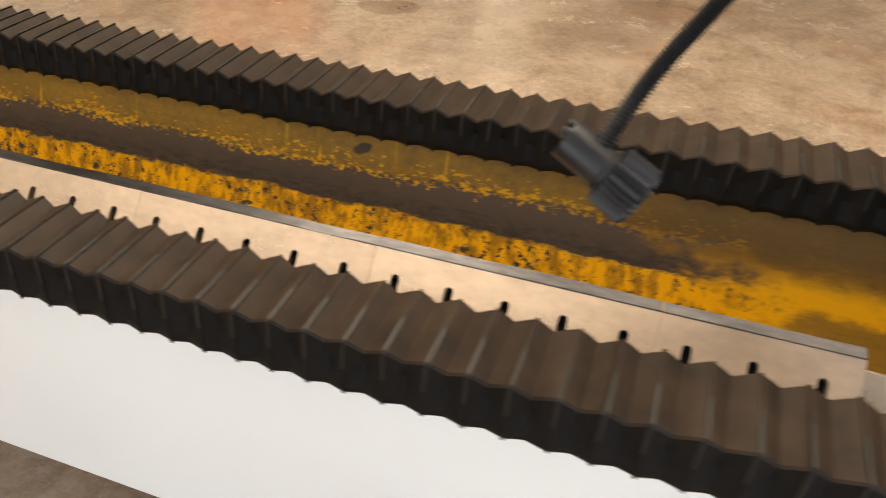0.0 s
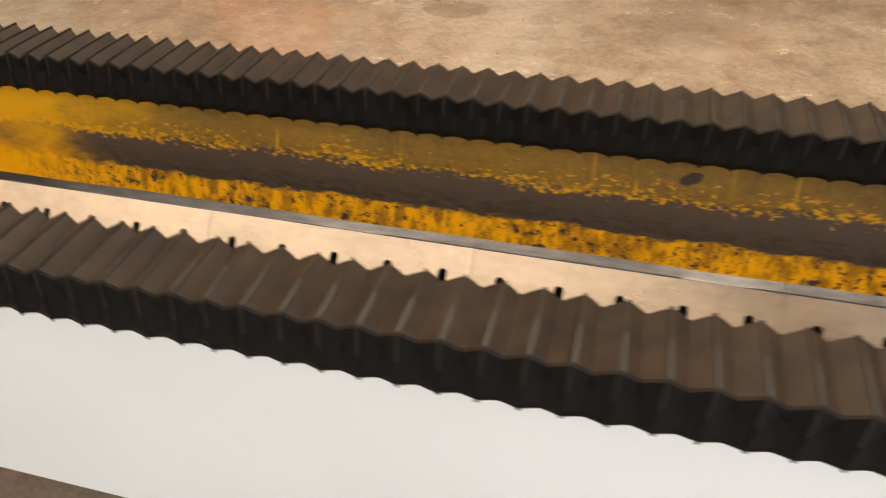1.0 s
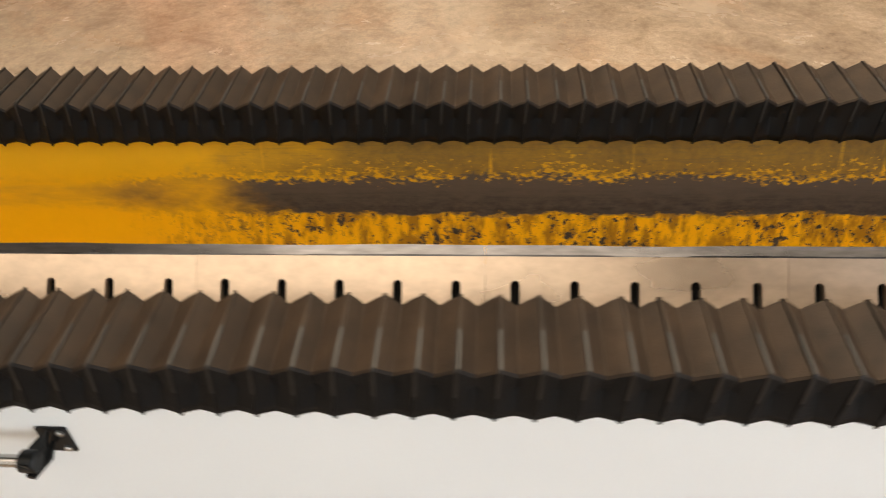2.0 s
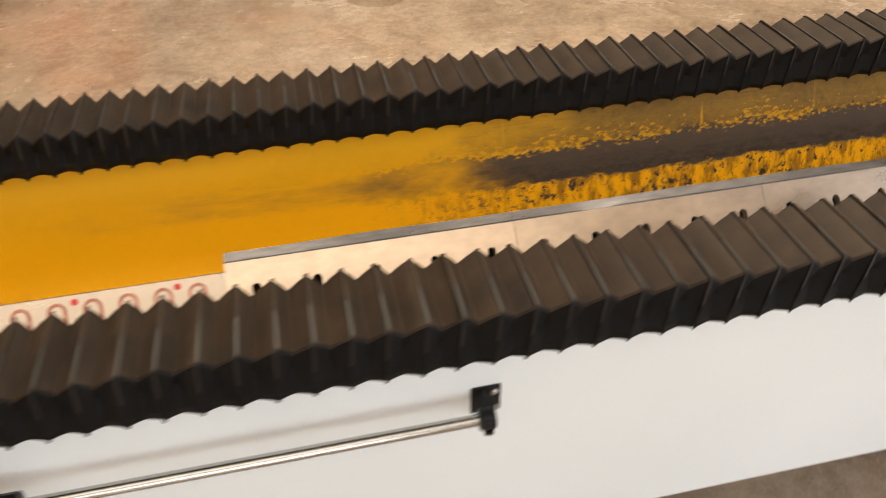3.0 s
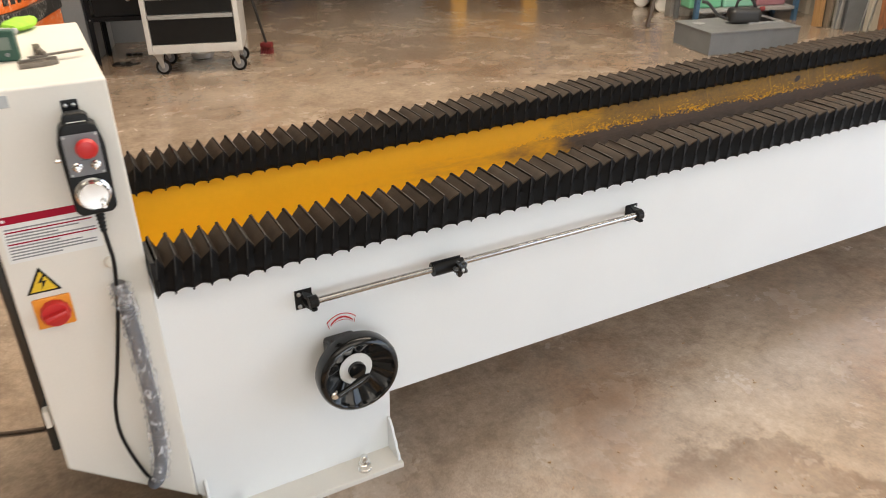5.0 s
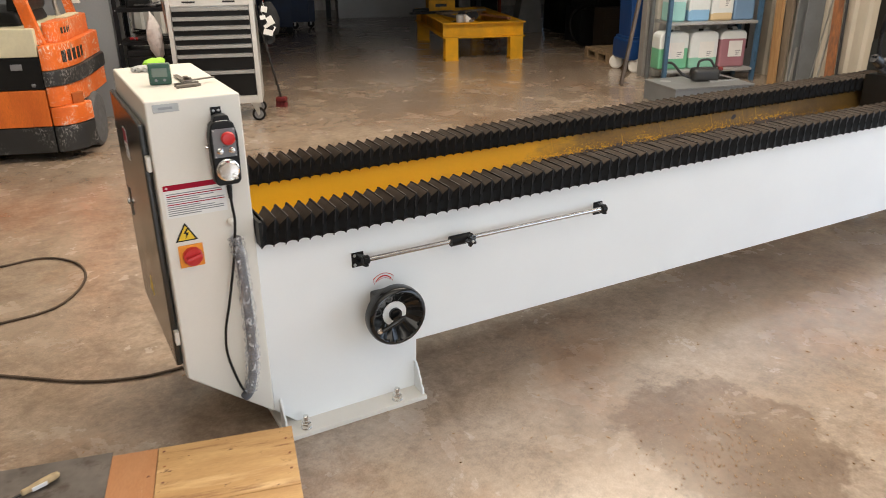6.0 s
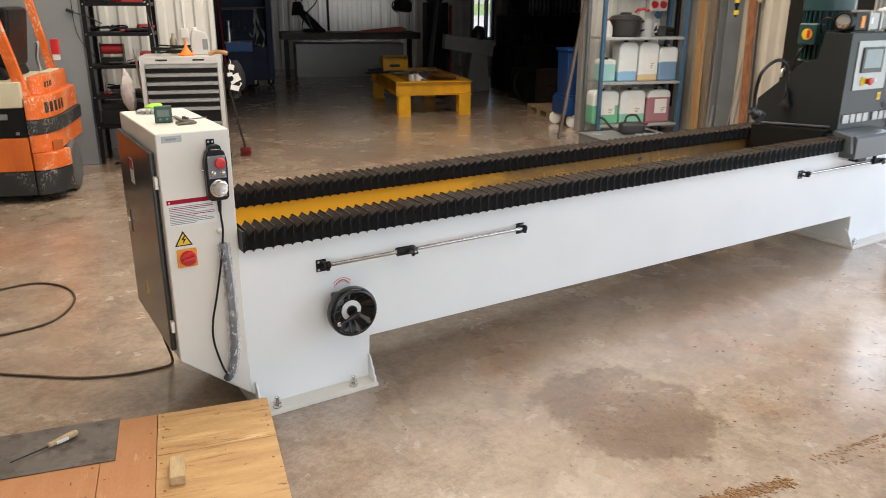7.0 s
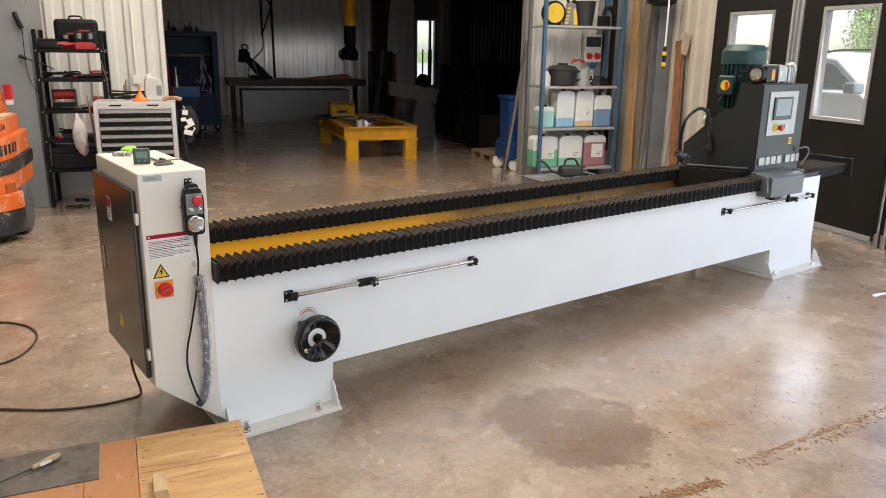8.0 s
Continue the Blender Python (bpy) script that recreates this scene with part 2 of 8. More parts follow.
def floor_material(m):
    nt = m.node_tree
    n, l = nt.nodes, nt.links
    b = n["Principled BSDF"]
    for lk in list(b.inputs["Base Color"].links) + list(b.inputs["Roughness"].links) + list(b.inputs["Normal"].links):
        l.remove(lk)
    tc = n.new("ShaderNodeTexCoord")

    def noise_tex(scale, detail=6.0, rough=0.6, dist=0.0):
        k = n.new("ShaderNodeTexNoise")
        k.inputs["Scale"].default_value, k.inputs["Detail"].default_value = scale, detail
        k.inputs["Roughness"].default_value, k.inputs["Distortion"].default_value = rough, dist
        l.new(tc.outputs["Object"], k.inputs["Vector"])
        return k

    def ramp(src, stops):
        r = n.new("ShaderNodeValToRGB")
        while len(r.color_ramp.elements) < len(stops):
            r.color_ramp.elements.new(0.5)
        for e, (p, c) in zip(r.color_ramp.elements, stops):
            e.position, e.color = p, (*c, 1)
        l.new(src, r.inputs["Fac"])
        return r

    def mix(kind, fac, a, c):
        x = n.new("ShaderNodeMixRGB")
        x.blend_type = kind
        if isinstance(fac, float):
            x.inputs["Fac"].default_value = fac
        else:
            l.new(fac, x.inputs["Fac"])
        for sock, v in ((x.inputs["Color1"], a), (x.inputs["Color2"], c)):
            if isinstance(v, tuple):
                sock.default_value = (*v, 1)
            else:
                l.new(v, sock)
        return x.outputs["Color"]

    clouds = noise_tex(0.8, 7, 0.6, 0.25)
    patches = noise_tex(2.3, 9, 0.66, 0.3)
    rust = noise_tex(1.1, 7, 0.7, 0.4)
    grain = noise_tex(30, 7, 0.75)
    base = ramp(clouds.outputs["Fac"], [(0.27, (0.165, 0.117, 0.080)), (0.48, (0.30, 0.222, 0.158)), (0.70, (0.45, 0.357, 0.268))])
    pale = ramp(patches.outputs["Fac"], [(0.34, (0, 0, 0)), (0.76, (0.7, 0.7, 0.7))])
    x = mix("MIX", pale.outputs["Color"], base.outputs["Color"], (0.47, 0.38, 0.30))
    rr = ramp(rust.outputs["Fac"], [(0.52, (0, 0, 0)), (0.72, (0.75, 0.75, 0.75))])
    x = mix("MIX", rr.outputs["Color"], x, (0.335, 0.195, 0.112))
    gg = ramp(grain.outputs["Fac"], [(0.3, (0.70, 0.69, 0.68)), (0.7, (1.16, 1.16, 1.16))])
    x = mix("MULTIPLY", 0.9, x, gg.outputs["Color"])
    fine = noise_tex(140, 5, 0.7)
    ff = ramp(fine.outputs["Fac"], [(0.3, (0.82, 0.82, 0.82)), (0.7, (1.12, 1.12, 1.12))])
    x = mix("MULTIPLY", 0.8, x, ff.outputs["Color"])
    dirt = noise_tex(5.5, 10, 0.72, 0.5)
    dd = ramp(dirt.outputs["Fac"], [(0.32, (0.70, 0.67, 0.65)), (0.54, (1, 1, 1)), (0.70, (1.10, 1.10, 1.10))])
    x = mix("MULTIPLY", 1.0, x, dd.outputs["Color"])
    specks = n.new("ShaderNodeTexVoronoi")
    specks.inputs["Scale"].default_value = 7.0
    l.new(tc.outputs["Object"], specks.inputs["Vector"])
    sp = ramp(specks.outputs["Distance"], [(0.02, (0.35, 0.35, 0.35)), (0.045, (1, 1, 1))])
    x = mix("MULTIPLY", 0.7, x, sp.outputs["Color"])
    for ang, dens in ((0.35, 0.735), (-0.7, 0.76)):
        mp = n.new("ShaderNodeMapping")
        mp.inputs["Rotation"].default_value = (0, 0, ang)
        mp.inputs["Scale"].default_value = (0.5, 26, 1)
        l.new(tc.outputs["Object"], mp.inputs["Vector"])
        k = n.new("ShaderNodeTexNoise")
        k.inputs["Scale"].default_value, k.inputs["Detail"].default_value = 2.0, 3
        l.new(mp.outputs["Vector"], k.inputs["Vector"])
        sk = ramp(k.outputs["Fac"], [(dens - 0.03, (0, 0, 0)), (dens, (0.22, 0.22, 0.22))])
        x = mix("MIX", sk.outputs["Color"], x, (0.40, 0.335, 0.265))
    # dried spills
    geo = n.new("ShaderNodeSeparateXYZ")
    l.new(tc.outputs["Object"], geo.inputs["Vector"])
    for cx, cy, rx, ry, strength in ((1.51, -0.80, 0.33, 0.37, 1.0), (1.82, 3.17, 0.18, 0.13, 0.7), (3.4, 3.6, 0.4, 0.25, 0.3)):
        warp = noise_tex(5.0, 6, 0.65)
        mp = n.new("ShaderNodeMapping")
        mp.inputs["Location"].default_value = (-cx / rx, -cy / ry, 0)
        mp.inputs["Scale"].default_value = (1 / rx, 1 / ry, 0)
        l.new(tc.outputs["Object"], mp.inputs["Vector"])
        ln = n.new("ShaderNodeVectorMath")
        ln.operation = "LENGTH"
        l.new(mp.outputs["Vector"], ln.inputs[0])
        ad = n.new("ShaderNodeMath")
        ad.operation = "MULTIPLY_ADD"
        ad.inputs[1].default_value = 1.3
        l.new(warp.outputs["Fac"], ad.inputs[0])
        l.new(ln.outputs["Value"], ad.inputs[2])
        sr = ramp(ad.outputs["Value"], [(0.0, (strength, strength, strength)), (0.9, (strength * 0.85,) * 3), (0.97, (0, 0, 0))])
        mr = n.new("ShaderNodeMath")
        mr.operation = "MULTIPLY"
        mr.inputs[1].default_value = 0.56
        l.new(ad.outputs["Value"], mr.inputs[0])
        l.new(mr.outputs["Value"], sr.inputs["Fac"])
        x = mix("MULTIPLY", sr.outputs["Color"], x, (0.56, 0.50, 0.45))
    l.new(x, b.inputs["Base Color"])
    ro = n.new("ShaderNodeMapRange")
    ro.inputs["From Min"].default_value, ro.inputs["From Max"].default_value = 0.3, 0.7
    ro.inputs["To Min"].default_value, ro.inputs["To Max"].default_value = 0.14, 0.33
    l.new(patches.outputs["Fac"], ro.inputs["Value"])
    l.new(ro.outputs["Result"], b.inputs["Roughness"])
    bu = n.new("ShaderNodeBump")
    bu.inputs["Strength"].default_value, bu.inputs["Distance"].default_value = 0.05, 0.002
    l.new(patches.outputs["Fac"], bu.inputs["Height"])
    l.new(bu.outputs["Normal"], b.inputs["Normal"])


floor_material(FLOOR)
FLOOR.node_tree.nodes["Principled BSDF"].inputs["Coat Weight"].default_value = 0.7
FLOOR.node_tree.nodes["Principled BSDF"].inputs["Coat Roughness"].default_value = 0.24
bm = bmn()
box(bm, -7, 7.0, -9, 16.7, -0.3, 0.0)
bm.transform(BLD)
solid("floor", bm, FLOOR, None, "polished brown-grey concrete workshop floor with stains", "floor", kind="structure")


# ---- knife grinding machine: bed ----
def yellow_trough_material():
    m = mat("yellow_trough_paint", (0.87, 0.448, 0.002), 0.48, spec=0.26, amount=0.06, scale=2.5, bump=0.004)
    nt = m.node_tree
    n, l = nt.nodes, nt.links
    b = n["Principled BSDF"]
    base = b.inputs["Base Color"].links[0].from_socket
    tc, sep = n.new("ShaderNodeTexCoord"), n.new("ShaderNodeSeparateXYZ")
    l.new(tc.outputs["Object"], sep.inputs["Vector"])

    def math_node(op, a, c=None, d=None):
        k = n.new("ShaderNodeMath")
        k.operation = op
        for i, v in enumerate((a, c, d)):
            if v is None:
                continue
            if isinstance(v, (int, float)):
                k.inputs[i].default_value = v
            else:
                l.new(v, k.inputs[i])
        return k.outputs[0]

    def step(v, a, c):
        k = n.new("ShaderNodeMapRange")
        k.interpolation_type = "SMOOTHSTEP"
        k.inputs["From Min"].default_value, k.inputs["From Max"].default_value = a, c
        l.new(v, k.inputs["Value"])
        return k.outputs["Result"]

    def noise_at(scale, stretch, detail=6, rough=0.6):
        mp = n.new("ShaderNodeMapping")
        mp.inputs["Scale"].default_value = stretch
        l.new(tc.outputs["Object"], mp.inputs["Vector"])
        k = n.new("ShaderNodeTexNoise")
        k.inputs["Scale"].default_value, k.inputs["Detail"].default_value, k.inputs["Roughness"].default_value = scale, detail, rough
        l.new(mp.outputs["Vector"], k.inputs["Vector"])
        return k.outputs["Fac"]

    x, z = sep.outputs["X"], sep.outputs["Z"]
    n1 = noise_at(14, (0.45, 1, 1))
    n2 = noise_at(60, (0.6, 1, 1.3), 8, 0.7)
    n4 = noise_at(80, (0.9, 1.0, 0.9), 7, 0.72)
    drip = noise_at(13, (3.2, 0.4, 0.10), 3, 0.5)
    n3 = noise_at(7, (0.5, 0.5, 0.5), 4)
    # where along the trough the paint is worn
    jag = math_node("MULTIPLY_ADD", n1, 0.7, x)
    begin = step(jag, 1.77, 2.13)
    end = step(jag, 4.02, 3.89)
    along = math_node("MULTIPLY", begin, end)
    # dark bare band
    zz = math_node("ADD", z, math_node("MULTIPLY_ADD", n1, 0.044, -0.022))
    zz = math_node("ADD", zz, math_node("MULTIPLY_ADD", n2, 0.036, -0.018))
    ragged = math_node("ADD", zz, math_node("MULTIPLY_ADD", noise_at(150, (0.55, 1, 0.9), 4, 0.6), 0.06, -0.03))
    band = math_node("MULTIPLY", step(zz, 0.574, 0.584), step(ragged, 0.652, 0.640))
    dark = math_node("MULTIPLY", band, along)
    # flaking paint under the band
    low = math_node("MULTIPLY", step(zz, 0.588, 0.575), along)
    flakes = math_node("MULTIPLY", low, step(math_node("MULTIPLY_ADD", n1, 0.45, n4), 0.668, 0.625))
    specks = math_node("MULTIPLY", low, step(noise_at(150, (0.8, 1, 1), 3, 0.6), 0.365, 0.325))
    flakes = math_node("MAXIMUM", flakes, specks)
    streak = noise_at(60, (0.22, 1, 4.0), 5, 0.65)
    # dull wet film over the paint above the band
    wet = step(jag, 1.82, 2.42)
    up = math_node("MULTIPLY", step(math_node("ADD", z, math_node("MULTIPLY_ADD", n3, 0.03, -0.015)), 0.635, 0.655), wet)
    film = math_node("MULTIPLY", up, math_node("MULTIPLY_ADD", n4, 0.5, math_node("MULTIPLY_ADD", n3, 0.5, 0.32)))
    # droplets and chips along the band's upper edge, thinning out upwards
    drop = noise_at(150, (0.55, 1, 0.9), 4, 0.6)
    patch = noise_at(6.5, (1, 1, 1), 3, 0.5)
    height = math_node("MULTIPLY_ADD", math_node("SUBTRACT", zz, 0.640), 3.6, 0.50)
    bare_spot = math_node("GREATER_THAN", math_node("MULTIPLY_ADD", patch, 0.34, math_node("SUBTRACT", drop, 0.17)), height)
    chips = math_node("MULTIPLY", math_node("MULTIPLY", step(zz, 0.630, 0.640), step(zz, 0.700, 0.675)), bare_spot)
    film = math_node("MULTIPLY", film, math_node("SUBTRACT", 1.0, math_node("MULTIPLY", chips, 0.72)))
    film = math_node("MULTIPLY", film, math_node("SUBTRACT", 1.0, math_node("MULTIPLY", step(drip, 0.63, 0.70), 0.65)))

    def mix(fac, a, c):
        k = n.new("ShaderNodeMixRGB")
        l.new(fac, k.inputs["Fac"])
        l.new(a, k.inputs["Color1"])
        k.inputs["Color2"].default_value = (*c, 1)
        return k.outputs["Color"]

    def n2_colour(a, c):
        r = n.new("ShaderNodeValToRGB")
        r.color_ramp.elements[0].position, r.color_ramp.elements[1].position = 0.38, 0.62
        r.color_ramp.elements[0].color, r.color_ramp.elements[1].color = (*a, 1), (*c, 1)
        l.new(n2, r.inputs["Fac"])
        return r.outputs["Color"]

    # faint grey smear before the wear begins
    smear = math_node("MULTIPLY", math_node("MULTIPLY", step(jag, 1.05, 1.6), step(jag, 2.1, 1.85)), math_node("MULTIPLY", step(zz, 0.585, 0.61), step(zz, 0.652, 0.625)))
    smear = math_node("MULTIPLY", smear, math_node("MULTIPLY", step(noise_at(9, (0.35, 1, 2.2), 5, 0.6), 0.38, 0.62), 0.55))
    base = mix(smear, base, (0.40, 0.225, 0.03))
    grime = math_node("MAXIMUM", step(jag, 4.25, 4.5), math_node("MULTIPLY", step(jag, 3.9, 4.1), step(zz, 0.605, 0.655)))
    grime = math_node("MAXIMUM", grime, math_node("MULTIPLY", step(jag, 4.0, 4.12), step(zz, 0.575, 0.555)))
    grime = math_node("MULTIPLY", grime, math_node("MULTIPLY_ADD", n3, 0.4, 0.6))
    film = math_node("MAXIMUM", film, grime)
    c = mix(math_node("MULTIPLY", low, step(noise_at(34, (1.4, 1, 0.5), 6, 0.65), 0.42, 0.62)), base, (0.34, 0.165, 0.008))
    c = mix(film, c, (0.135, 0.082, 0.022))
    c = mix(math_node("MULTIPLY", film, step(n2, 0.58, 0.68)), c, (0.15, 0.092, 0.027))
    c = mix(math_node("MULTIPLY", film, step(streak, 0.50, 0.70)), c, (0.20, 0.122, 0.028))
    # brown film and the shadow near the head, painted together
    film_and_shade = math_node("MULTIPLY", math_node("MULTIPLY", step(jag, 3.35, 4.1), step(zz, 0.585, 0.632)), math_node("MULTIPLY_ADD", n3, 0.5, 0.5))
    c = mix(film_and_shade, c, (0.085, 0.047, 0.012))
    scar = math_node("MULTIPLY", math_node("MULTIPLY", along, step(zz, 0.648, 0.656)), step(n3, 0.60, 0.68))
    c = mix(scar, c, (0.17, 0.13, 0.085))
    # bare metal: dark oily lower half, drier and dustier towards its upper edge
    bare = mix(step(math_node("MULTIPLY_ADD", streak, 0.05, z), 0.605, 0.668), n2_colour((0.034, 0.026, 0.020), (0.072, 0.056, 0.043)), (0.095, 0.072, 0.052))
    k = n.new("ShaderNodeMixRGB")
    l.new(math_node("MAXIMUM", dark, flakes), k.inputs["Fac"])
    l.new(c, k.inputs["Color1"])
    l.new(bare, k.inputs["Color2"])
    c = k.outputs["Color"]
    # one dark gouge high on the wall
    gx, gz = math_node("MULTIPLY_ADD", x, 55.0, -2.919 * 55), math_node("MULTIPLY_ADD", z, 75.0, -0.686 * 75)
    gx = math_node("MULTIPLY_ADD", gz, -0.5, gx)
    far2 = math_node("ADD", math_node("MULTIPLY", gx, gx), math_node("MULTIPLY_ADD", gz, gz, math_node("MULTIPLY_ADD", n2, 1.6, -0.8)))
    c = mix(step(far2, 1.0, 0.6), c, (0.05, 0.036, 0.024))
    l.new(c, b.inputs["Base Color"])
    bu = n.new("ShaderNodeBump")
    bu.inputs["Strength"].default_value, bu.inputs["Distance"].default_value = 0.5, 0.002
    l.new(math_node("MULTIPLY_ADD", n2, 0.5, math_node("SUBTRACT", 1.0, math_node("MAXIMUM", dark, flakes))), bu.inputs["Height"])
    l.new(bu.outputs["Normal"], b.inputs["Normal"])
    return m


TROUGH = yellow_trough_material()
CHUCK = mat("ground_chuck_steel", (0.52, 0.43, 0.35), 0.3, 0.85, amount=0.12, scale=5, fine=90, bump=0.006, rvar=0.12)
BLADE = mat("ground_blade_steel", (0.67, 0.525, 0.40), 0.3, 0.85, amount=0.28, scale=9, fine=70, bump=0.008, rvar=0.14, stretch=(0.6, 1, 1), tint=0.10)
BEVEL = mat("dark_blade_bevel", (0.15, 0.145, 0.15), 0.3, 0.9, amount=0.6, rvar=0.14, spec=0.3, scale=6, fine=90, bump=0.01, stretch=(0.3, 1, 1))

X0, X1 = 0.17, 5.07          # bed ends
BELLY, RIM = 0.215, 0.735    # underside and upper rim of the bed
DEPTH = 0.62                # front to back

grinder = thing("knife_grinder", None, "long white knife grinding machine with black bellows and yellow trough", "grinding machine")
bm = bmn()
prism(bm, [(0, BELLY), (DEPTH, BELLY), (DEPTH, RIM), (0.575, RIM), (0.575, 0.40), (0.075, 0.40), (0.075, RIM), (0, RIM)], "x", X0, X1)
part("bed", bm, WHITE, grinder, "white enamelled bed casing")
bm = bmn()
prism(bm, [(0.245, 0.018), (0.715, 0.018), (0.722, BELLY), (0.722, BELLY + 0.06), (0.1712, BELLY + 0.06), (0.1712, 0.09)], "y", 0.0005, DEPTH - 0.0005, 0.003)
part("leg", bm, WHITE, grinder)
bm = bmn()
prism(bm, [(4.485, 0.018), (5.12, 0.018), (5.069, BELLY), (5.069, BELLY + 0.06), (4.47, BELLY + 0.06), (4.47, BELLY)], "y", 0.0005, DEPTH - 0.0005, 0.003)
part("leg", bm, WHITE, grinder)
for a, b, bolts in ((0.185, 0.72, (0.262, 0.612)), (4.42, 5.14, (4.48, 5.04))):
    bm = bmn()
    box(bm, a, b, -0.08, DEPTH + 0.07, 0.0, 0.018, 0.002)
    part("base_plate", bm, CREAM, grinder, "off-white base plate bolted to the floor")
    for x in (a + 0.004, b - 0.012):
        bm = bmn()
        prism(bm, [(-0.068, 0.017), (-0.066, 0.04), (-0.052, 0.05), (-0.05, 0.07), (-0.036, 0.085), (-0.03, 0.105), (-0.012, 0.128), (0.002, 0.13), (0.002, 0.017)], "x", x, x + 0.008, 0.002)
        part("gusset", bm, WHITE, grinder)
    for x in bolts:
        bm = bmn()
        lathe(bm, (x, -0.050, 0.018), (0, 0, 1), [(0.02, 0), (0.02, 0.003)], 16)
        lathe(bm, (x, -0.050, 0.021), (0, 0, 1), [(0.017, 0), (0.018, 0.002), (0.018, 0.018), (0.015, 0.020)], 6)
        lathe(bm, (x, -0.050, 0.041), (0, 0, 1), [(0.013, 0), (0.013, 0.008), (0.010, 0.009), (0.010, 0.024), (0.008, 0.026)], 12)
        part("foot_bolt", bm, CHROME, grinder, "zinc-plated levelling bolt")

# trough: a curved sheet between the two rails
bm = bmn()
sec = [(0.10, 0.43), (0.22, 0.425), (0.31, 0.432), (0.36, 0.440), (0.42, 0.452), (0.455, 0.475), (0.485, 0.515), (0.503, 0.555), (0.518, 0.60), (0.535, 0.65), (0.551, 0.695), (0.562, 0.735), (0.572, 0.75)]
sec = [(p.x, p.z) for p in smooth_path([(y, 0, z) for y, z in sec], 3)]
back = [(y, z - 0.006) for y, z in reversed(sec)]
prism(bm, sec + back, "x", X0 + 0.012, X1 - 0.01)
part("trough", bm, TROUGH, grinder, "yellow painted coolant trough, paint worn to bare metal", angle=50)

# front rail and magnetic chuck
bm = bmn()
box(bm, X0 + 0.01, X1 - 0.02, 0.005, 0.055, RIM - 0.02, 0.765, 0.003)
part("rail", bm, GREY_STEEL, grinder)
bm = bmn()
box(bm, X0 + 0.01, X1 - 0.02, 0.58, 0.615, RIM - 0.02, 0.765, 0.003)
part("rail", bm, GREY_STEEL, grinder)
# the chuck is swivelled towards the operator, so that the knife bevels lie level under the wheel
EDGE = Vector((0, 0.297, 0.662))             # upper edge of the knives' flat
DOWN = Vector((0, -0.69, -0.724)).normalized()
FACE = Vector((0, -0.724, 0.69)).normalized()


def on_face(x, s, h=0.0):
    """A point x along the chuck, s down its sloping face and h above the knives' flat."""
    return Vector((x, 0, 0)) + EDGE + DOWN * s + FACE * h


def face_slab(bm, outline, h0, h1):
    lo = [bm.verts.new(on_face(x, s, h0)) for x, s in outline]
    hi = [bm.verts.new(on_face(x, s, h1)) for x, s in outline]
    bm.faces.new(lo)
    bm.faces.new(list(reversed(hi)))
    for i in range(len(outline)):
        j = (i + 1) % len(outline)
        bm.faces.new((lo[j], lo[i], hi[i], hi[j]))


TH = 0.014                                   # thickness of a knife
bm = bmn()
e0, e1 = on_face(0, 0.013, -TH - 0.0006), on_face(0, 0.165, -TH - 0.0006)
prism(bm, [(e0.y, e0.z), (e1.y, e1.z), (e1.y, 0.455), (0.335, 0.455), (0.335, 0.60), (e0.y + 0.006, e0.z - 0.003)], "x", 0.22, 4.15, 0.0015)
chuck = part("magnetic_chuck", bm, CHUCK, grinder, "polished steel magnetic chuck table with copper pole inlays")
COPPER = mat("copper_inlay", (0.46, 0.20, 0.15), 0.45, 0.6, amount=0.3, scale=40, bump=0.0)
x = 0.87 - 0.0537 * 11
while x < 1.16:
    bm = bmn()
    n, ro, ri = 10, 0.0150, 0.0098
    out = [(x + ro * math.cos(math.pi * i / n), 0.038 - ro * math.sin(math.pi * i / n)) for i in range(n + 1)] + [(x - ro, 0.12)]
    inn = [(x - ri, 0.12)] + [(x - ri * math.cos(math.pi * i / n), 0.038 - ri * math.sin(math.pi * i / n)) for i in range(n + 1)]
    face_slab(bm, out + inn + [(x + ri, 0.12), (x + ro, 0.12)], -TH - 0.001, -TH + 0.0006)
    part("pole_inlay", bm, COPPER, chuck)
    x += 0.0537
for x in (0.951, 1.108):
    bm = bmn()
    lathe(bm, on_face(x, 0.025, -TH - 0.0004), FACE, [(0.0055, 0), (0.0055, 0.0012)], 12)
    part("red_dot", bm, RED, chuck)
# Added dark strip: the shade seen down through the knife slots.
bm = bmn()
face_slab(bm, [(1.2, 0.03), (3.79, 0.03), (3.79, 0.14), (1.2, 0.14)], -TH - 0.0004, -TH + 0.0006)
part("slot_shade_strip", bm, DARK, chuck, "added black strip that gives the slots their shade")

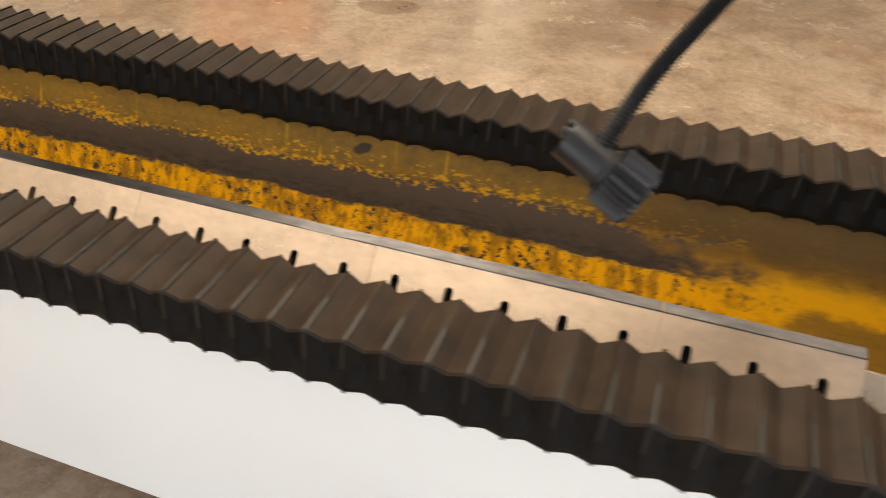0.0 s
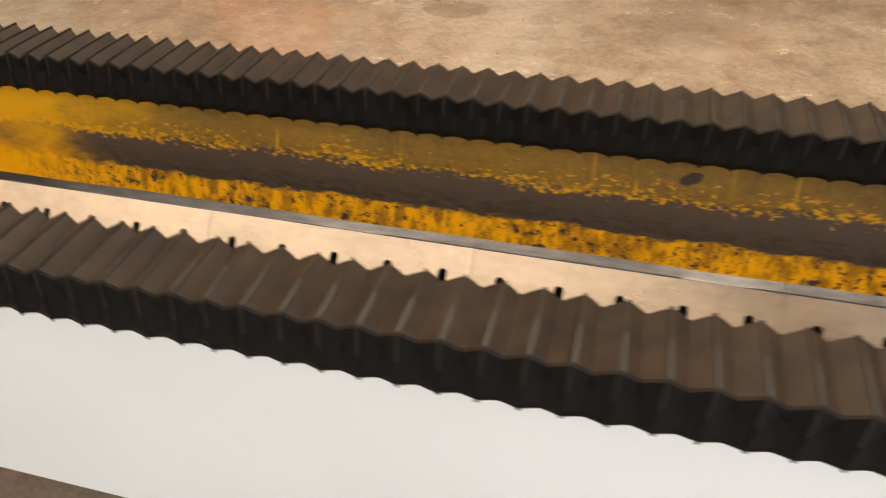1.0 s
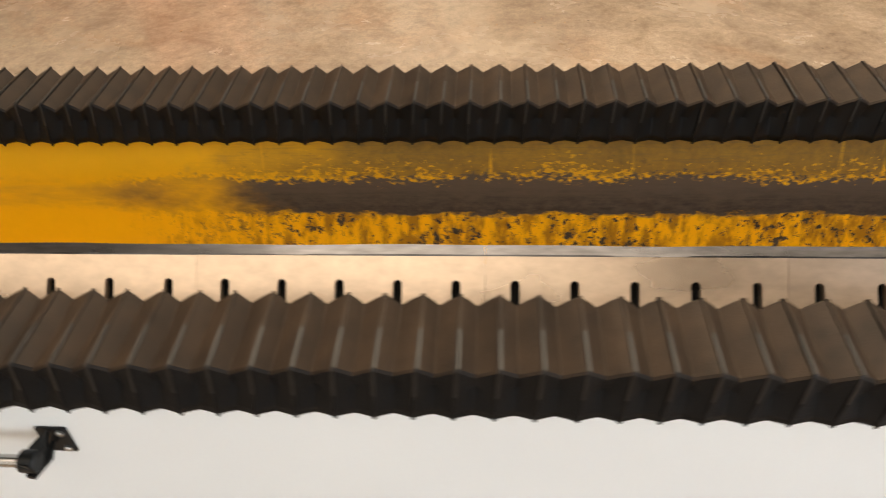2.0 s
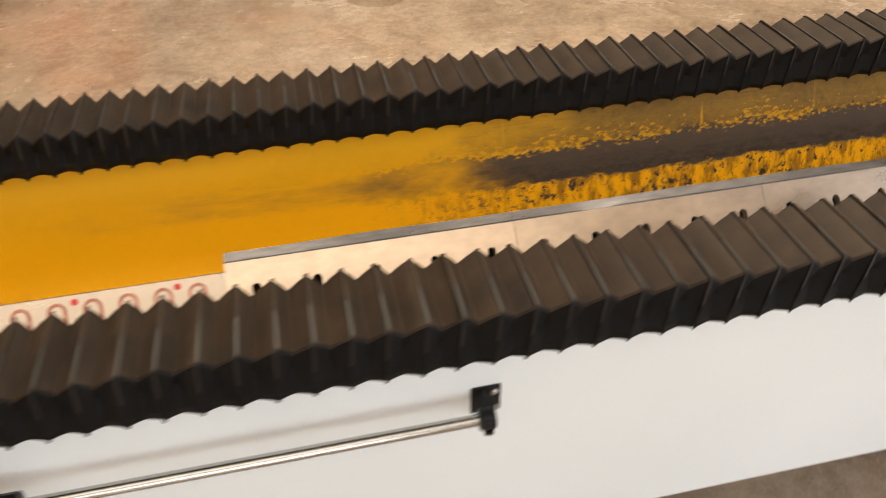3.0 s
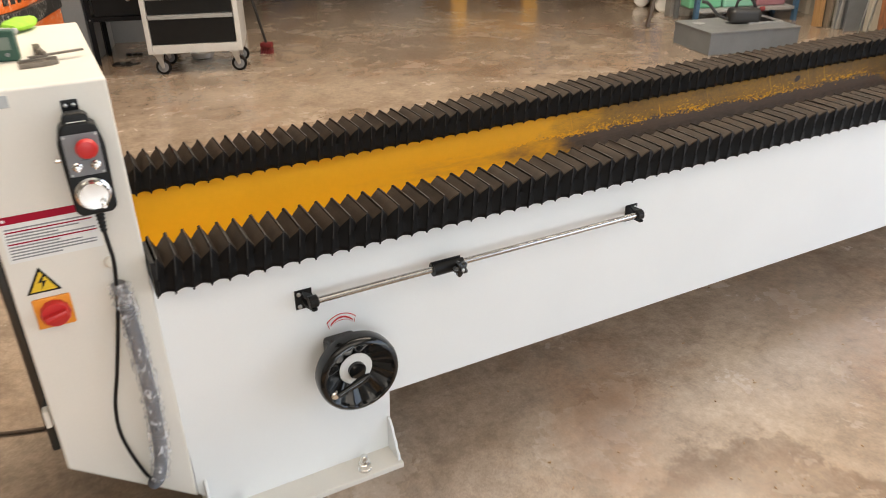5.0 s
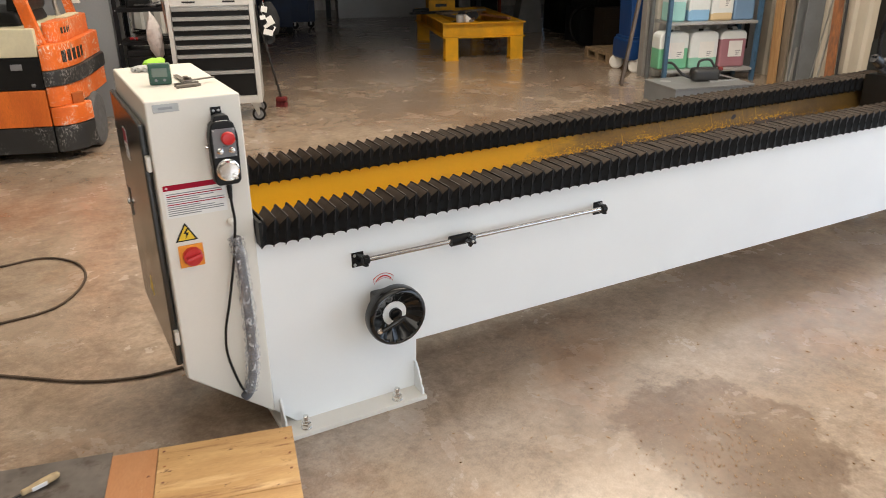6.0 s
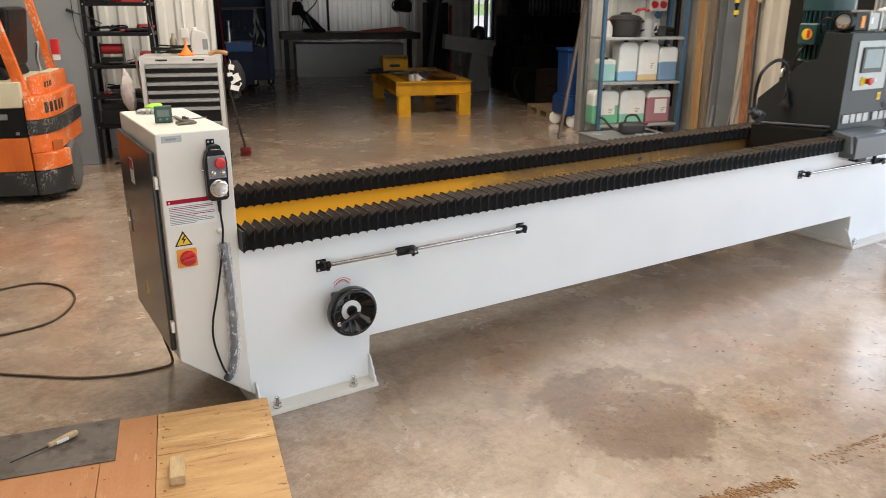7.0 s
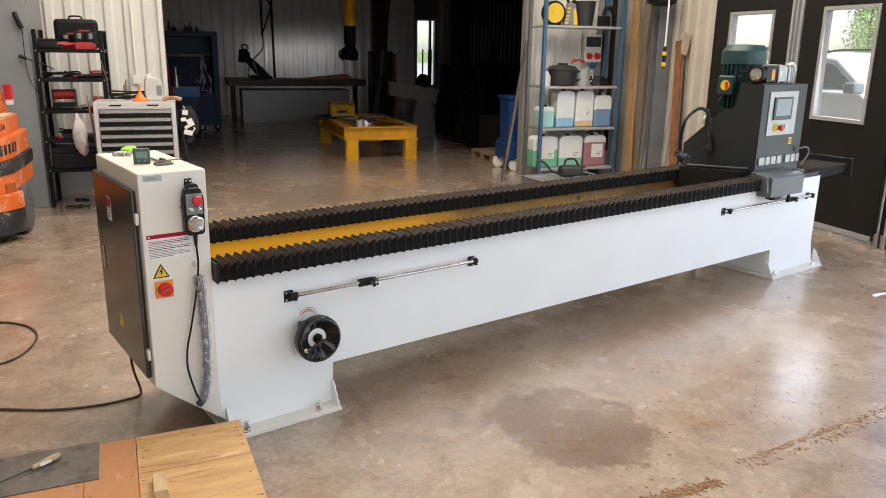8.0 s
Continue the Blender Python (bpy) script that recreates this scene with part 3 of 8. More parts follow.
# six slotted knives lying end to end on the chuck
KNIFE = [(1.186, 1.668, 1.232, 0.0978, 5), (1.6688, 2.1315, 1.716, 0.0925, 5), (2.1323, 2.5945, 2.1785, 0.0925, 5), (2.5953, 3.0575, 2.641, 0.0925, 5), (3.0583, 3.5205, 3.1035, 0.0925, 5), (3.5213, 3.80, 3.566, 0.0925, 3)]
rng = random.Random(41)
for k0, k1, first, gap, ns in KNIFE:
    knife = thing("machine_knife", pose(0, rng.uniform(-0.0006, 0.0006), rng.uniform(-0.0004, 0.0004)), "slotted steel machine knife clamped on the chuck with others", "knife", "knives on the chuck")
    bm = bmn()
    edge = []
    for i in range(ns):
        cx, r = first + gap * i, 0.0072
        edge += [(cx + r, 0.13)] + [(cx + r * math.cos(math.pi * j / 8), 0.0450 - r * math.sin(math.pi * j / 8)) for j in range(9)] + [(cx - r, 0.13)]
    outline = [(k1, 0.13), (k1, 0.0), (k0, 0.0), (k0, 0.13)]
    slots = []
    for i in range(ns):
        slots += list(reversed(edge[i * 11:(i + 1) * 11]))
    face_slab(bm, outline + slots, -TH, 0.0)
    part("blade", bm, BLADE, knife, "bright ground blade with a row of slots")
    bm = bmn()
    low = on_face(0, 0.001, -TH)
    n = 24
    rows = []
    for i in range(n + 1):
        xx = k0 + (k1 - k0) * i / n
        w = 0.0012 * math.sin(9 * xx + first) + 0.0008 * math.sin(23 * xx)
        rows.append([bm.verts.new((xx, y, z)) for y, z in ((EDGE.y + 0.0004, EDGE.z - 0.0002), (EDGE.y + 0.0022, EDGE.z + 0.0016 + w * 0.3), (0.3205 + w, 0.6652), (0.3225 + w, 0.6618), (low.y, low.z))])
    for a, b in zip(rows, rows[1:]):
        for j in range(5):
            bm.faces.new((a[j], a[(j + 1) % 5], b[(j + 1) % 5], b[j]))
    bm.faces.new(rows[0])
    bm.faces.new(list(reversed(rows[-1])))
    part("bevel", bm, BEVEL, knife, "dark grey bevelled cutting edge")


PLEAT_A, PLEAT_B = 0.0376, 0.0155   # pleat pitch at x = 0 and how much it grows along the rail


# Lighter, glossier colour paints the highlights along the front crease edges.
WELD = mat("pleat_crease_highlight", (0.014, 0.0125, 0.0118), 0.38, amount=0.4, scale=30, fine=200, bump=0.02, spec=0.4)


def bellows(name, y0, y1, zb, zt, xa, xb, label):
    """A pleated cover over a rail: sharp zigzag folds, squeezed closer towards its left end."""
    rng = random.Random(int(1000 * y0) + 70)
    xs = [xa]
    while xs[-1] < xb:
        xs.append(xs[-1] + PLEAT_A + PLEAT_B * (1 - math.exp(-xs[-1] / 2.0)))
    rings = []
    for i, x in enumerate(xs[:-1]):
        pitch = xs[i + 1] - x
        s = (x - xa) / (xb - xa)
        x += rng.uniform(-0.0015, 0.0015)
        lean = 0.012 * (1 - 0.7 * s) + rng.uniform(-0.0015, 0.0015)
        far = math.exp(-(x - xa) / 1.15)
        dz = 0.0098 + 0.0122 * far + rng.uniform(-0.001, 0.001)
        df = 0.0125 + 0.0095 * far + rng.uniform(-0.001, 0.001)
        dy = 0.0165 + 0.002 * far + rng.uniform(-0.001, 0.001)
        yr = y1 - 0.009 * min(1.0, max(0.0, x - 1.4))
        dr = 0.004 + 0.010 * far
        # the outward folds are welded creases with a thin seam, the inward ones plain
        for k, (f, q, arch) in enumerate(((-0.034, 0.05, -0.15), (-0.026, -0.13, -0.3), (0.026, -0.13, -0.3), (0.034, 0.05, -0.15), (0.07, 0.13, 0.5), (0.26, 0.48, 0.9), (0.48, 0.97, 1.0), (0.52, 0.97, 1.0), (0.74, 0.48, 0.9), (0.93, 0.13, 0.5))):
            dx = pitch * f
            ya, yb, t, tf = y0 + 0.3 * dy * q, yr - dr * q, zt - dz * q, zt - df * q
            y2, y3, ym = y0 + 0.3 * dy * q, yr - 0.7 * dr * q, y0 + dy * q
            lx, up, c = lean * (1 - 0.5 * q), (0.0030 + 0.0038 * far) * arch, 0.0025
            rings.append([(x + dx, y2, zb + up), (x + dx, y2, zb + up + 0.012), (x + dx + lx * 0.4, ym, (zb + zt) / 2), (x + dx + lx * 0.8, ya, tf - c), (x + dx + lx, ya + c, tf), (x + dx + lx, (ya + yb) / 2, (t + tf) / 2 + 0.0008 - 0.004 * max(q, 0.0)), (x + dx + lx, yb - c, t), (x + dx + lx * 0.8, yb, t - c), (x + dx, y3, zb + up + 0.012), (x + dx, y3, zb + up)])
    m = len(rings[0])
    vs = [v for r in rings for v in r]
    fs = [(r * m + c, r * m + c + 1, (r + 1) * m + c + 1, (r + 1) * m + c) for r in range(len(rings) - 1) for c in range(m - 1)]
    me = bpy.data.meshes.new(name)
    me.from_pydata(vs, [], fs)
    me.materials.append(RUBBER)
    me.materials.append(WELD)
    me.polygons.foreach_set("material_index", [1 if r % 10 == 1 and c in (2, 3, 4) else 0 for r in range(len(rings) - 1) for c in range(m - 1)])
    me.polygons.foreach_set("use_smooth", [True] * len(me.polygons))
    me.set_sharp_from_angle(angle=radians(24))
    me.update()
    ob = new(name, me)
    so = ob.modifiers.new("cloth", "SOLIDIFY")
    so.thickness, so.offset = 0.0016, 0
    ob.parent = grinder
    ob["label"] = label
    return ob


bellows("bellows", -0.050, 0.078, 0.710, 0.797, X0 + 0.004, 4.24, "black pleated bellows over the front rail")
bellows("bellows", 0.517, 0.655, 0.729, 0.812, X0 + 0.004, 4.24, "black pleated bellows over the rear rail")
bm = bmn()
box(bm, X0 + 0.002, X0 + 0.012, -0.052, 0.066, 0.712, 0.795, 0.002)
part("end_plate", bm, BLACK, grinder)
bm = bmn()
box(bm, X0 + 0.002, X0 + 0.012, 0.515, 0.647, 0.72, 0.80, 0.002)
part("end_plate", bm, BLACK, grinder)

# ---- machine: rods, handwheel, cabinet ----
DARKGREY = mat("dark_grey_enamel", (0.028, 0.028, 0.026), 0.2, amount=0.12, scale=6, bump=0.008, fine=200)
HEADGREY = mat("slate_grey_enamel", (0.021, 0.0255, 0.026), 0.33, spec=0.38, amount=0.12, scale=6, bump=0.006, fine=200)
MOTORGREEN = mat("motor_green_paint", (0.012, 0.048, 0.050), 0.4, amount=0.15, scale=12, bump=0.01)
BOXGREY = mat("mid_grey_enamel", (0.095, 0.105, 0.108), 0.35, amount=0.1, scale=6, bump=0.006, fine=200)
DISPLAY = mat("lit_display", (0.05, 0.06, 0.065), 0.15, amount=0.3, scale=14, bump=0.0)
DISPLAY.node_tree.nodes["Principled BSDF"].inputs["Emission Color"].default_value = (0.60, 0.70, 0.74, 1)
DISPLAY.node_tree.nodes["Principled BSDF"].inputs["Emission Strength"].default_value = 0.20
SCREEN = mat("display_glass", (0.045, 0.055, 0.065), 0.12, amount=0.3, scale=12, bump=0.0)
ALU = mat("brushed_aluminium", (0.40, 0.40, 0.385), 0.4, 0.6, amount=0.08, scale=20, fine=150, bump=0.006)


POLISHED = mat("polished_rod_steel", (0.56, 0.54, 0.51), 0.22, 1.0, amount=0.12, scale=30, fine=300, bump=0.004, rvar=0.06)


def clamp_rod(x0, x1, xc, z, label):
    rodset = thing("hang_rail", pose(0, 0, 0), label, "rail", "rails on the bed front")
    bm = bmn()
    rod(bm, (x0 + 0.012, -0.047, z), (x1 - 0.004, -0.047, z), 0.0085, 20, bev=0.001)
    part("tube", bm, POLISHED, rodset, "chromed steel tube")
    for x, s in ((x0, 1), (x1, -1)):
        bm = bmn()
        box(bm, x - 0.022, x + 0.022, -0.004, 0.0005, z - 0.040, z + 0.013, 0.0015)
        prism(bm, [(x - 0.004, 0), (x + 0.016 * s, -0.03), (x + 0.016 * s, -0.06), (x + 0.004 * s, -0.062), (x - 0.006 * s, -0.03)], "z", z - 0.02, z - 0.014)
        prism(bm, [(x - 0.004, 0), (x + 0.016 * s, -0.03), (x + 0.016 * s, -0.06), (x + 0.004 * s, -0.062), (x - 0.006 * s, -0.03)], "z", z + 0.004, z + 0.010)
        rod(bm, (x - 0.001 * s, -0.047, z), (x + 0.022 * s, -0.047, z), 0.0155, 20, bev=0.002)
        br = part("bracket", bm, BLACK, rodset, "black steel bracket")
        for dz in (-0.031, 0.003):
            bm = bmn()
            lathe(bm, (x - 0.012 * s, -0.004, z + dz), (0, -1, 0), [(0.0055, 0), (0.0055, 0.003), (0.003, 0.0045)], 10)
            part("screw", bm, STEEL, br)
    bm = bmn()
    w = 0.043
    for a0, a1 in ((20, 340),):
        n = 18
        out, inn = [], []
        for i in range(n + 1):
            a = radians(a0 + (a1 - a0) * i / n)
            out.append((-0.047 + 0.019 * math.sin(a), z + 0.019 * math.cos(a)))
            inn.append((-0.047 + 0.0095 * math.sin(a), z + 0.0095 * math.cos(a)))
        prism(bm, out + list(reversed(inn)), "x", xc - w, xc + w)
    cl = part("clamp", bm, BLACK, rodset, "black sliding clamp")
    bm = bmn()
    lathe(bm, (xc + 0.018, -0.06, z + 0.002), (0.05, -1, 0.1), [(0.007, 0), (0.007, 0.014), (0.014, 0.016), (0.019, 0.02), (0.019, 0.03), (0.014, 0.034), (0.005, 0.035)], 40, lambda j, a: 1 + (0.2 * math.cos(5 * a) if j > 2 else 0))
    part("star_knob", bm, BLACKGLOSS, cl)
    bm = bmn()
    lathe(bm, (xc + 0.02, -0.095, z + 0.005), (0.05, -1, 0.1), [(0.005, 0), (0.005, 0.004), (0.003, 0.005)], 10)
    part("knob_bolt", bm, STEEL, cl)
    return rodset


clamp_rod(0.506, 1.542, 0.884, 0.597, "chromed hanging rail with a black sliding clamp")
clamp_rod(3.79, 4.905, 4.575, 0.603, "chromed hanging rail below the grinding head")

# handwheel
wheel = thing("handwheel", pose(0.598, -0.0208, 0.392) @ Matrix.Scale(0.95, 4), "black bakelite handwheel with folding crank and white dial", "handwheel")
bm = bmn()
box(bm, -0.06, 0.03, -0.05, 0.0225, -0.05, 0.07, 0.012)
part("bearing_block", bm, DARKGREY, wheel)
bm = bmn()
prof = [(0.03, 0.045), (0.088, 0.05), (0.104, 0.052), (0.112, 0.058), (0.1135, 0.07), (0.1135, 0.088), (0.110, 0.099), (0.103, 0.105), (0.096, 0.106), (0.091, 0.103), (0.088, 0.094), (0.05, 0.062), (0.02, 0.06)]
s_, u_, d_ = basis((0, -1, 0))
rings = []
NN = 96
for j, (r, h) in enumerate(prof):
    ring = []
    for i in range(NN):
        a = 2 * math.pi * i / NN
        k = 0.0
        if j in (8, 9, 10):
            k = 0.0045 * (abs(math.cos(6 * a)) ** 0.6) * (1 if j > 8 else 0.6)
        hh = h + (0.0065 * (abs(math.sin(6 * a)) - 0.5) if j in (10, 11) else 0.0)
        ring.append(bm.verts.new(d_ * hh + (s_ * math.cos(a) + u_ * math.sin(a)) * (r + k)))
    rings.append(ring)
for a, b in zip(rings, rings[1:]):
    for i in range(NN):
        bm.faces.new((a[i], a[(i + 1) % NN], b[(i + 1) % NN], b[i]))
bm.faces.new(rings[-1])
bm.faces.new(list(reversed(rings[0])))
part("rim", bm, BLACKGLOSS, wheel, "black glossy dished rim with finger scallops")
bm = bmn()
lathe(bm, (0, -0.0625, 0), (0, -1, 0), [(0.046, 0), (0.047, 0.004), (0.043, 0.006), (0.02, 0.006)], 40)
part("dial", bm, PAPER, wheel, "white dial disc")
bm = bmn()
lathe(bm, (0, -0.066, 0), (0, -1, 0), [(0.024, 0), (0.024, 0.014), (0.02, 0.02), (0.008, 0.021)], 28)
part("hub", bm, BLACKGLOSS, wheel)
bm = bmn()
lathe(bm, (-0.072, -0.112, -0.034), (0.96, 0.02, 0.34), [(0.006, 0), (0.009, 0.008), (0.0075, 0.03), (0.0105, 0.06), (0.0105, 0.085), (0.007, 0.1)], 20)
part("crank_handle", bm, BLACKGLOSS, wheel)
bm = bmn()
lathe(bm, (-0.076, -0.098, -0.036), (0, -1, 0), [(0.012, 0), (0.012, 0.008), (0.009, 0.012), (0.004, 0.013)], 18)
part("crank_bolt", bm, CHROME, wheel)
bm = bmn()
n = 14
arc = [(0.118 * math.cos(radians(a)) * 0.55, 0.118 * math.sin(radians(a)) * 0.86 + 0.012) for a in [55 + 70 * i / n for i in range(n + 1)]]
prism(bm, [(x * 1.12, z + 0.013) for x, z in arc] + [(x * 0.98, z - 0.008) for x, z in reversed(arc)], "y", 0.0206, 0.0215)
sticker = part("direction_sticker", bm, RED, wheel, "white arc sticker with a red border and arrow")
bm = bmn()
prism(bm, [(x * 1.07, z + 0.0108) for x, z in arc] + [(x * 0.94, z - 0.0058) for x, z in reversed(arc)], "y", 0.0200, 0.0206)
part("white_field", bm, PAPER, sticker)
bm = bmn()
prism(bm, [(x * 0.86, z + 0.0050) for x, z in arc] + [(x * 0.84, z - 0.0005) for x, z in reversed(arc)], "y", 0.0195, 0.0200)
part("red_arrow", bm, RED, sticker)

CRIMSON = mat("crimson_print", (0.33, 0.004, 0.025), 0.6, amount=0.1, bump=0.0, spec=0.2)
# control cabinet at the bed's end
cab = thing("control_cabinet", pose(0, 0, 0), "cream steel control cabinet with a dark grey door", "electrical cabinet")
CX0, CX1, CZ = -0.092, 0.1705, 1.18
bm = bmn()
prism(bm, [(CX0, 0.302), (CX1, 0.088), (CX1, CZ), (CX0, CZ)], "y", -0.006, 0.655, 0.006, 3)
part("housing", bm, CREAM, cab, "cream enamelled housing")
bm = bmn()
box(bm, CX0 - 0.022, CX0 - 0.002, 0.03, 0.652, 0.335, 1.112, 0.006)
cdoor = part("door", bm, DARKGREY, cab, "dark grey cabinet door, closed")
for z in (0.42, 0.98):
    bm = bmn()
    box(bm, CX0 - 0.016, CX0 - 0.003, 0.005, 0.032, z, z + 0.045, 0.003)
    part("hinge", bm, CREAM, cdoor)
bm = bmn()
box(bm, CX0 - 0.026, CX0 - 0.022, 0.56, 0.59, 0.68, 0.78, 0.002)
lathe(bm, (CX0 - 0.026, 0.575, 0.73), (-1, 0, 0), [(0.012, 0), (0.012, 0.006), (0.006, 0.008)], 14)
part("lock", bm, STEEL, cdoor)
bm = bmn()
box(bm, CX0 - 0.0228, CX0 - 0.022, 0.36, 0.43, 0.93, 1.03)
st = part("sticker", bm, PAPER, cdoor, "white and red warning sticker")
bm = bmn()
box(bm, CX0 - 0.0236, CX0 - 0.0228, 0.362, 0.428, 0.985, 1.027)
part("red_field", bm, CRIMSON, st)
for z in (0.942, 0.956, 0.970):
    bm = bmn()
    box(bm, CX0 - 0.0236, CX0 - 0.0228, 0.37, 0.42, z, z + 0.006)
    part("print_line", bm, INK, st)
bm = bmn()
prism(bm, [(0.33, 0.46), (0.40, 0.46), (0.365, 0.52)], "x", CX0 - 0.0232, CX0 - 0.022)
part("hazard_triangle", bm, YELLOWP, cdoor)

FY = -0.006
bm = bmn()
box(bm, -0.072, -0.002, FY - 0.002, FY, 1.147, 1.170, 0.001)
np_ = part("name_plate", bm, ALU, cab, "small aluminium name plate")
bm = bmn()
box(bm, -0.058, -0.02, FY - 0.0026, FY - 0.002, 1.155, 1.162)
part("print_line", bm, INK, np_)
bm = bmn()
box(bm, -0.078, 0.097, FY - 0.001, FY, 0.838, 0.938)
sheet = part("notice_sheet", bm, PAPER, cab, "white printed notice with a red heading bar")
bm = bmn()
box(bm, -0.078, 0.097, FY - 0.0018, FY - 0.001, 0.922, 0.938)
part("red_heading", bm, CRIMSON, sheet)
rng = random.Random(3)
for i in range(11):
    z = 0.912 - i * 0.0064
    bm = bmn()
    box(bm, -0.072, 0.091 - rng.choice((0, 0.004, 0.03, 0.07)), FY - 0.0016, FY - 0.001, z - 0.0028, z)
    part("print_line", bm, CRIMSON if i in (1, 5) else INK, sheet)
bm = bmn()
lathe(bm, (-0.069, FY - 0.0018, 0.930), (0, -1, 0), [(0.0035, 0), (0.0035, 0.0006)], 10)
part("heading_mark", bm, PAPER, sheet)
bm = bmn()
prism(bm, [(-0.066, 0.762), (0.0, 0.762), (-0.033, 0.82)], "y", FY - 0.002, FY, 0.001)
tri_ = part("voltage_sign", bm, BLACK, cab, "yellow triangular high-voltage sign")
bm = bmn()
prism(bm, [(-0.058, 0.7665), (-0.008, 0.7665), (-0.033, 0.811)], "y", FY - 0.0028, FY - 0.002)
part("yellow_field", bm, YELLOWP, tri_)
bm = bmn()
prism(bm, [(-0.029, 0.802), (-0.041, 0.786), (-0.033, 0.786), (-0.036, 0.770), (-0.024, 0.789), (-0.032, 0.789), (-0.025, 0.802)], "y", FY - 0.0036, FY - 0.0028)
part("bolt_symbol", bm, BLACK, tri_)
bm = bmn()
box(bm, -0.062, 0.010, FY - 0.006, FY, 0.679, 0.750, 0.003)
sw = part("main_switch", bm, ORANGEP, cab, "red rotary main switch on an orange plate")
bm = bmn()
lathe(bm, (-0.024, FY - 0.006, 0.714), (0, -1, 0), [(0.029, 0), (0.029, 0.010), (0.026, 0.016), (0.01, 0.016)], 36, lambda j, a: 1 + (0.03 * math.cos(12 * a) if j in (0, 1) else 0))
part("dial", bm, RED, sw)
bm = bmn()
box(bm, -0.024, 0.024, FY - 0.036, FY - 0.020, -0.008, 0.008, 0.005, 2, Matrix.Translation((-0.024, 0, 0.714)) @ Matrix.Rotation(radians(-14), 4, "Y"))
part("grip", bm, RED, sw)

# hand-held pendant
pend = thing("hand_pendant", pose(0, 0, 0), "grey hand pendant with red stop button, hanging on the cabinet", "control pendant")
bm = bmn()
box(bm, 0.082, 0.112, FY - 0.004, FY, 1.112, 1.148, 0.002)
box(bm, 0.088, 0.106, FY - 0.02, FY - 0.004, 1.108, 1.122, 0.002)
hk = part("hook_plate", bm, BLACK, pend)
for x in (0.09, 0.104):
    bm = bmn()
    lathe(bm, (x, FY - 0.004, 1.138), (0, -1, 0), [(0.004, 0), (0.004, 0.002), (0.002, 0.003)], 10)
    part("screw", bm, STEEL, hk)
bm = bmn()
prism(bm, [(0.062, 0.938), (0.072, 0.928), (0.128, 0.928), (0.138, 0.938), (0.141, 1.07), (0.132, 1.108), (0.118, 1.116), (0.080, 1.116), (0.068, 1.108), (0.059, 1.07)], "y", FY - 0.052, FY - 0.012, 0.006, 3)
part("case", bm, BLACK, pend, "black rubber pendant case")
bm = bmn()
box(bm, 0.068, 0.132, FY - 0.0545, FY - 0.0515, 1.012, 1.095, 0.003)
part("face_plate", bm, GREYP, pend, "grey button plate")
bm = bmn()
prism(bm, [(0.074, 1.104), (0.126, 1.104), (0.122, 1.126), (0.114, 1.132), (0.086, 1.132), (0.078, 1.126)], "y", FY - 0.046, FY - 0.016, 0.005, 3)
part("carry_loop", bm, BLACK, pend)
bm = bmn()
box(bm, 0.083, 0.117, FY - 0.0475, FY - 0.0455, 1.108, 1.117, 0.001)
part("loop_slot", bm, CREAM, pend, "open slot of the carry loop")
for x, z in ((0.072, 1.016), (0.128, 1.016), (0.072, 1.091), (0.128, 1.091)):
    bm = bmn()
    lathe(bm, (x, FY - 0.0545, z), (0, -1, 0), [(0.0022, 0), (0.0018, 0.0008)], 8)
    part("screw", bm, STEEL, pend)
for i in range(5):
    bm = bmn()
    box(bm, 0.094 + 0.003 * i, 0.0955 + 0.003 * i, FY - 0.0552, FY - 0.0545, 1.043, 1.0445 + 0.002 * (i % 2))
    part("scale_mark", bm, BLACK, pend)
bm = bmn()
lathe(bm, (0.114, FY - 0.073, 0.958), (0, -1, 0), [(0.0045, 0), (0.0045, 0.012), (0.0055, 0.014), (0.004, 0.02)], 12)
part("jog_pin", bm, CHROME, pend)
bm = bmn()
lathe(bm, (0.107, FY - 0.054, 1.070), (0, -1, 0), [(0.010, 0), (0.010, 0.012), (0.019, 0.014), (0.020, 0.02), (0.016, 0.026), (0.006, 0.028)], 24)
part("stop_button", bm, RED, pend, "red mushroom stop button")
for x in (0.084, 0.117):
    bm = bmn()
    lathe(bm, (x, FY - 0.054, 1.032), (0, -1, 0), [(0.009, 0), (0.009, 0.004), (0.006, 0.006), (0.006, 0.016), (0.003, 0.018)], 14)
    part("toggle", bm, CHROME, pend)
bm = bmn()
lathe(bm, (0.100, FY - 0.052, 0.975), (0, -1, 0), [(0.033, 0), (0.033, 0.006), (0.029, 0.008), (0.029, 0.018), (0.026, 0.022), (0.008, 0.021)], 32)
part("jog_wheel", bm, CHROME, pend, "bright metal jog wheel")
bm = bmn()
lathe(bm, (0.058, FY - 0.03, 1.042), (-1, 0, 0), [(0.005, 0), (0.005, 0.008), (0.003, 0.009)], 12)
part("side_key", bm, CHROME, pend)
bm = bmn()
lathe(bm, (0.103, FY - 0.03, 0.930), (0, 0, -1), [(0.009 - 0.0003 * i + (0.0012 if i % 2 else -0.0006), 0.0042 * i) for i in range(13)], 12)
part("strain_relief", bm, BLACK, pend)
bm = bmn()
tube(bm, [(0.103, FY - 0.03, 0.89), (0.105, FY - 0.03, 0.85), (0.107, FY - 0.03, 0.81), (0.100, FY - 0.03, 0.75), (0.087, FY - 0.03, 0.67), (0.060, FY - 0.03, 0.545), (0.038, FY - 0.028, 0.45), (0.036, FY - 0.025, 0.36), (0.062, FY - 0.025, 0.245), (0.085, FY - 0.022, 0.20)], 0.0042, 8, 8)
part("cable", bm, BLACK, pend)
bm = bmn()
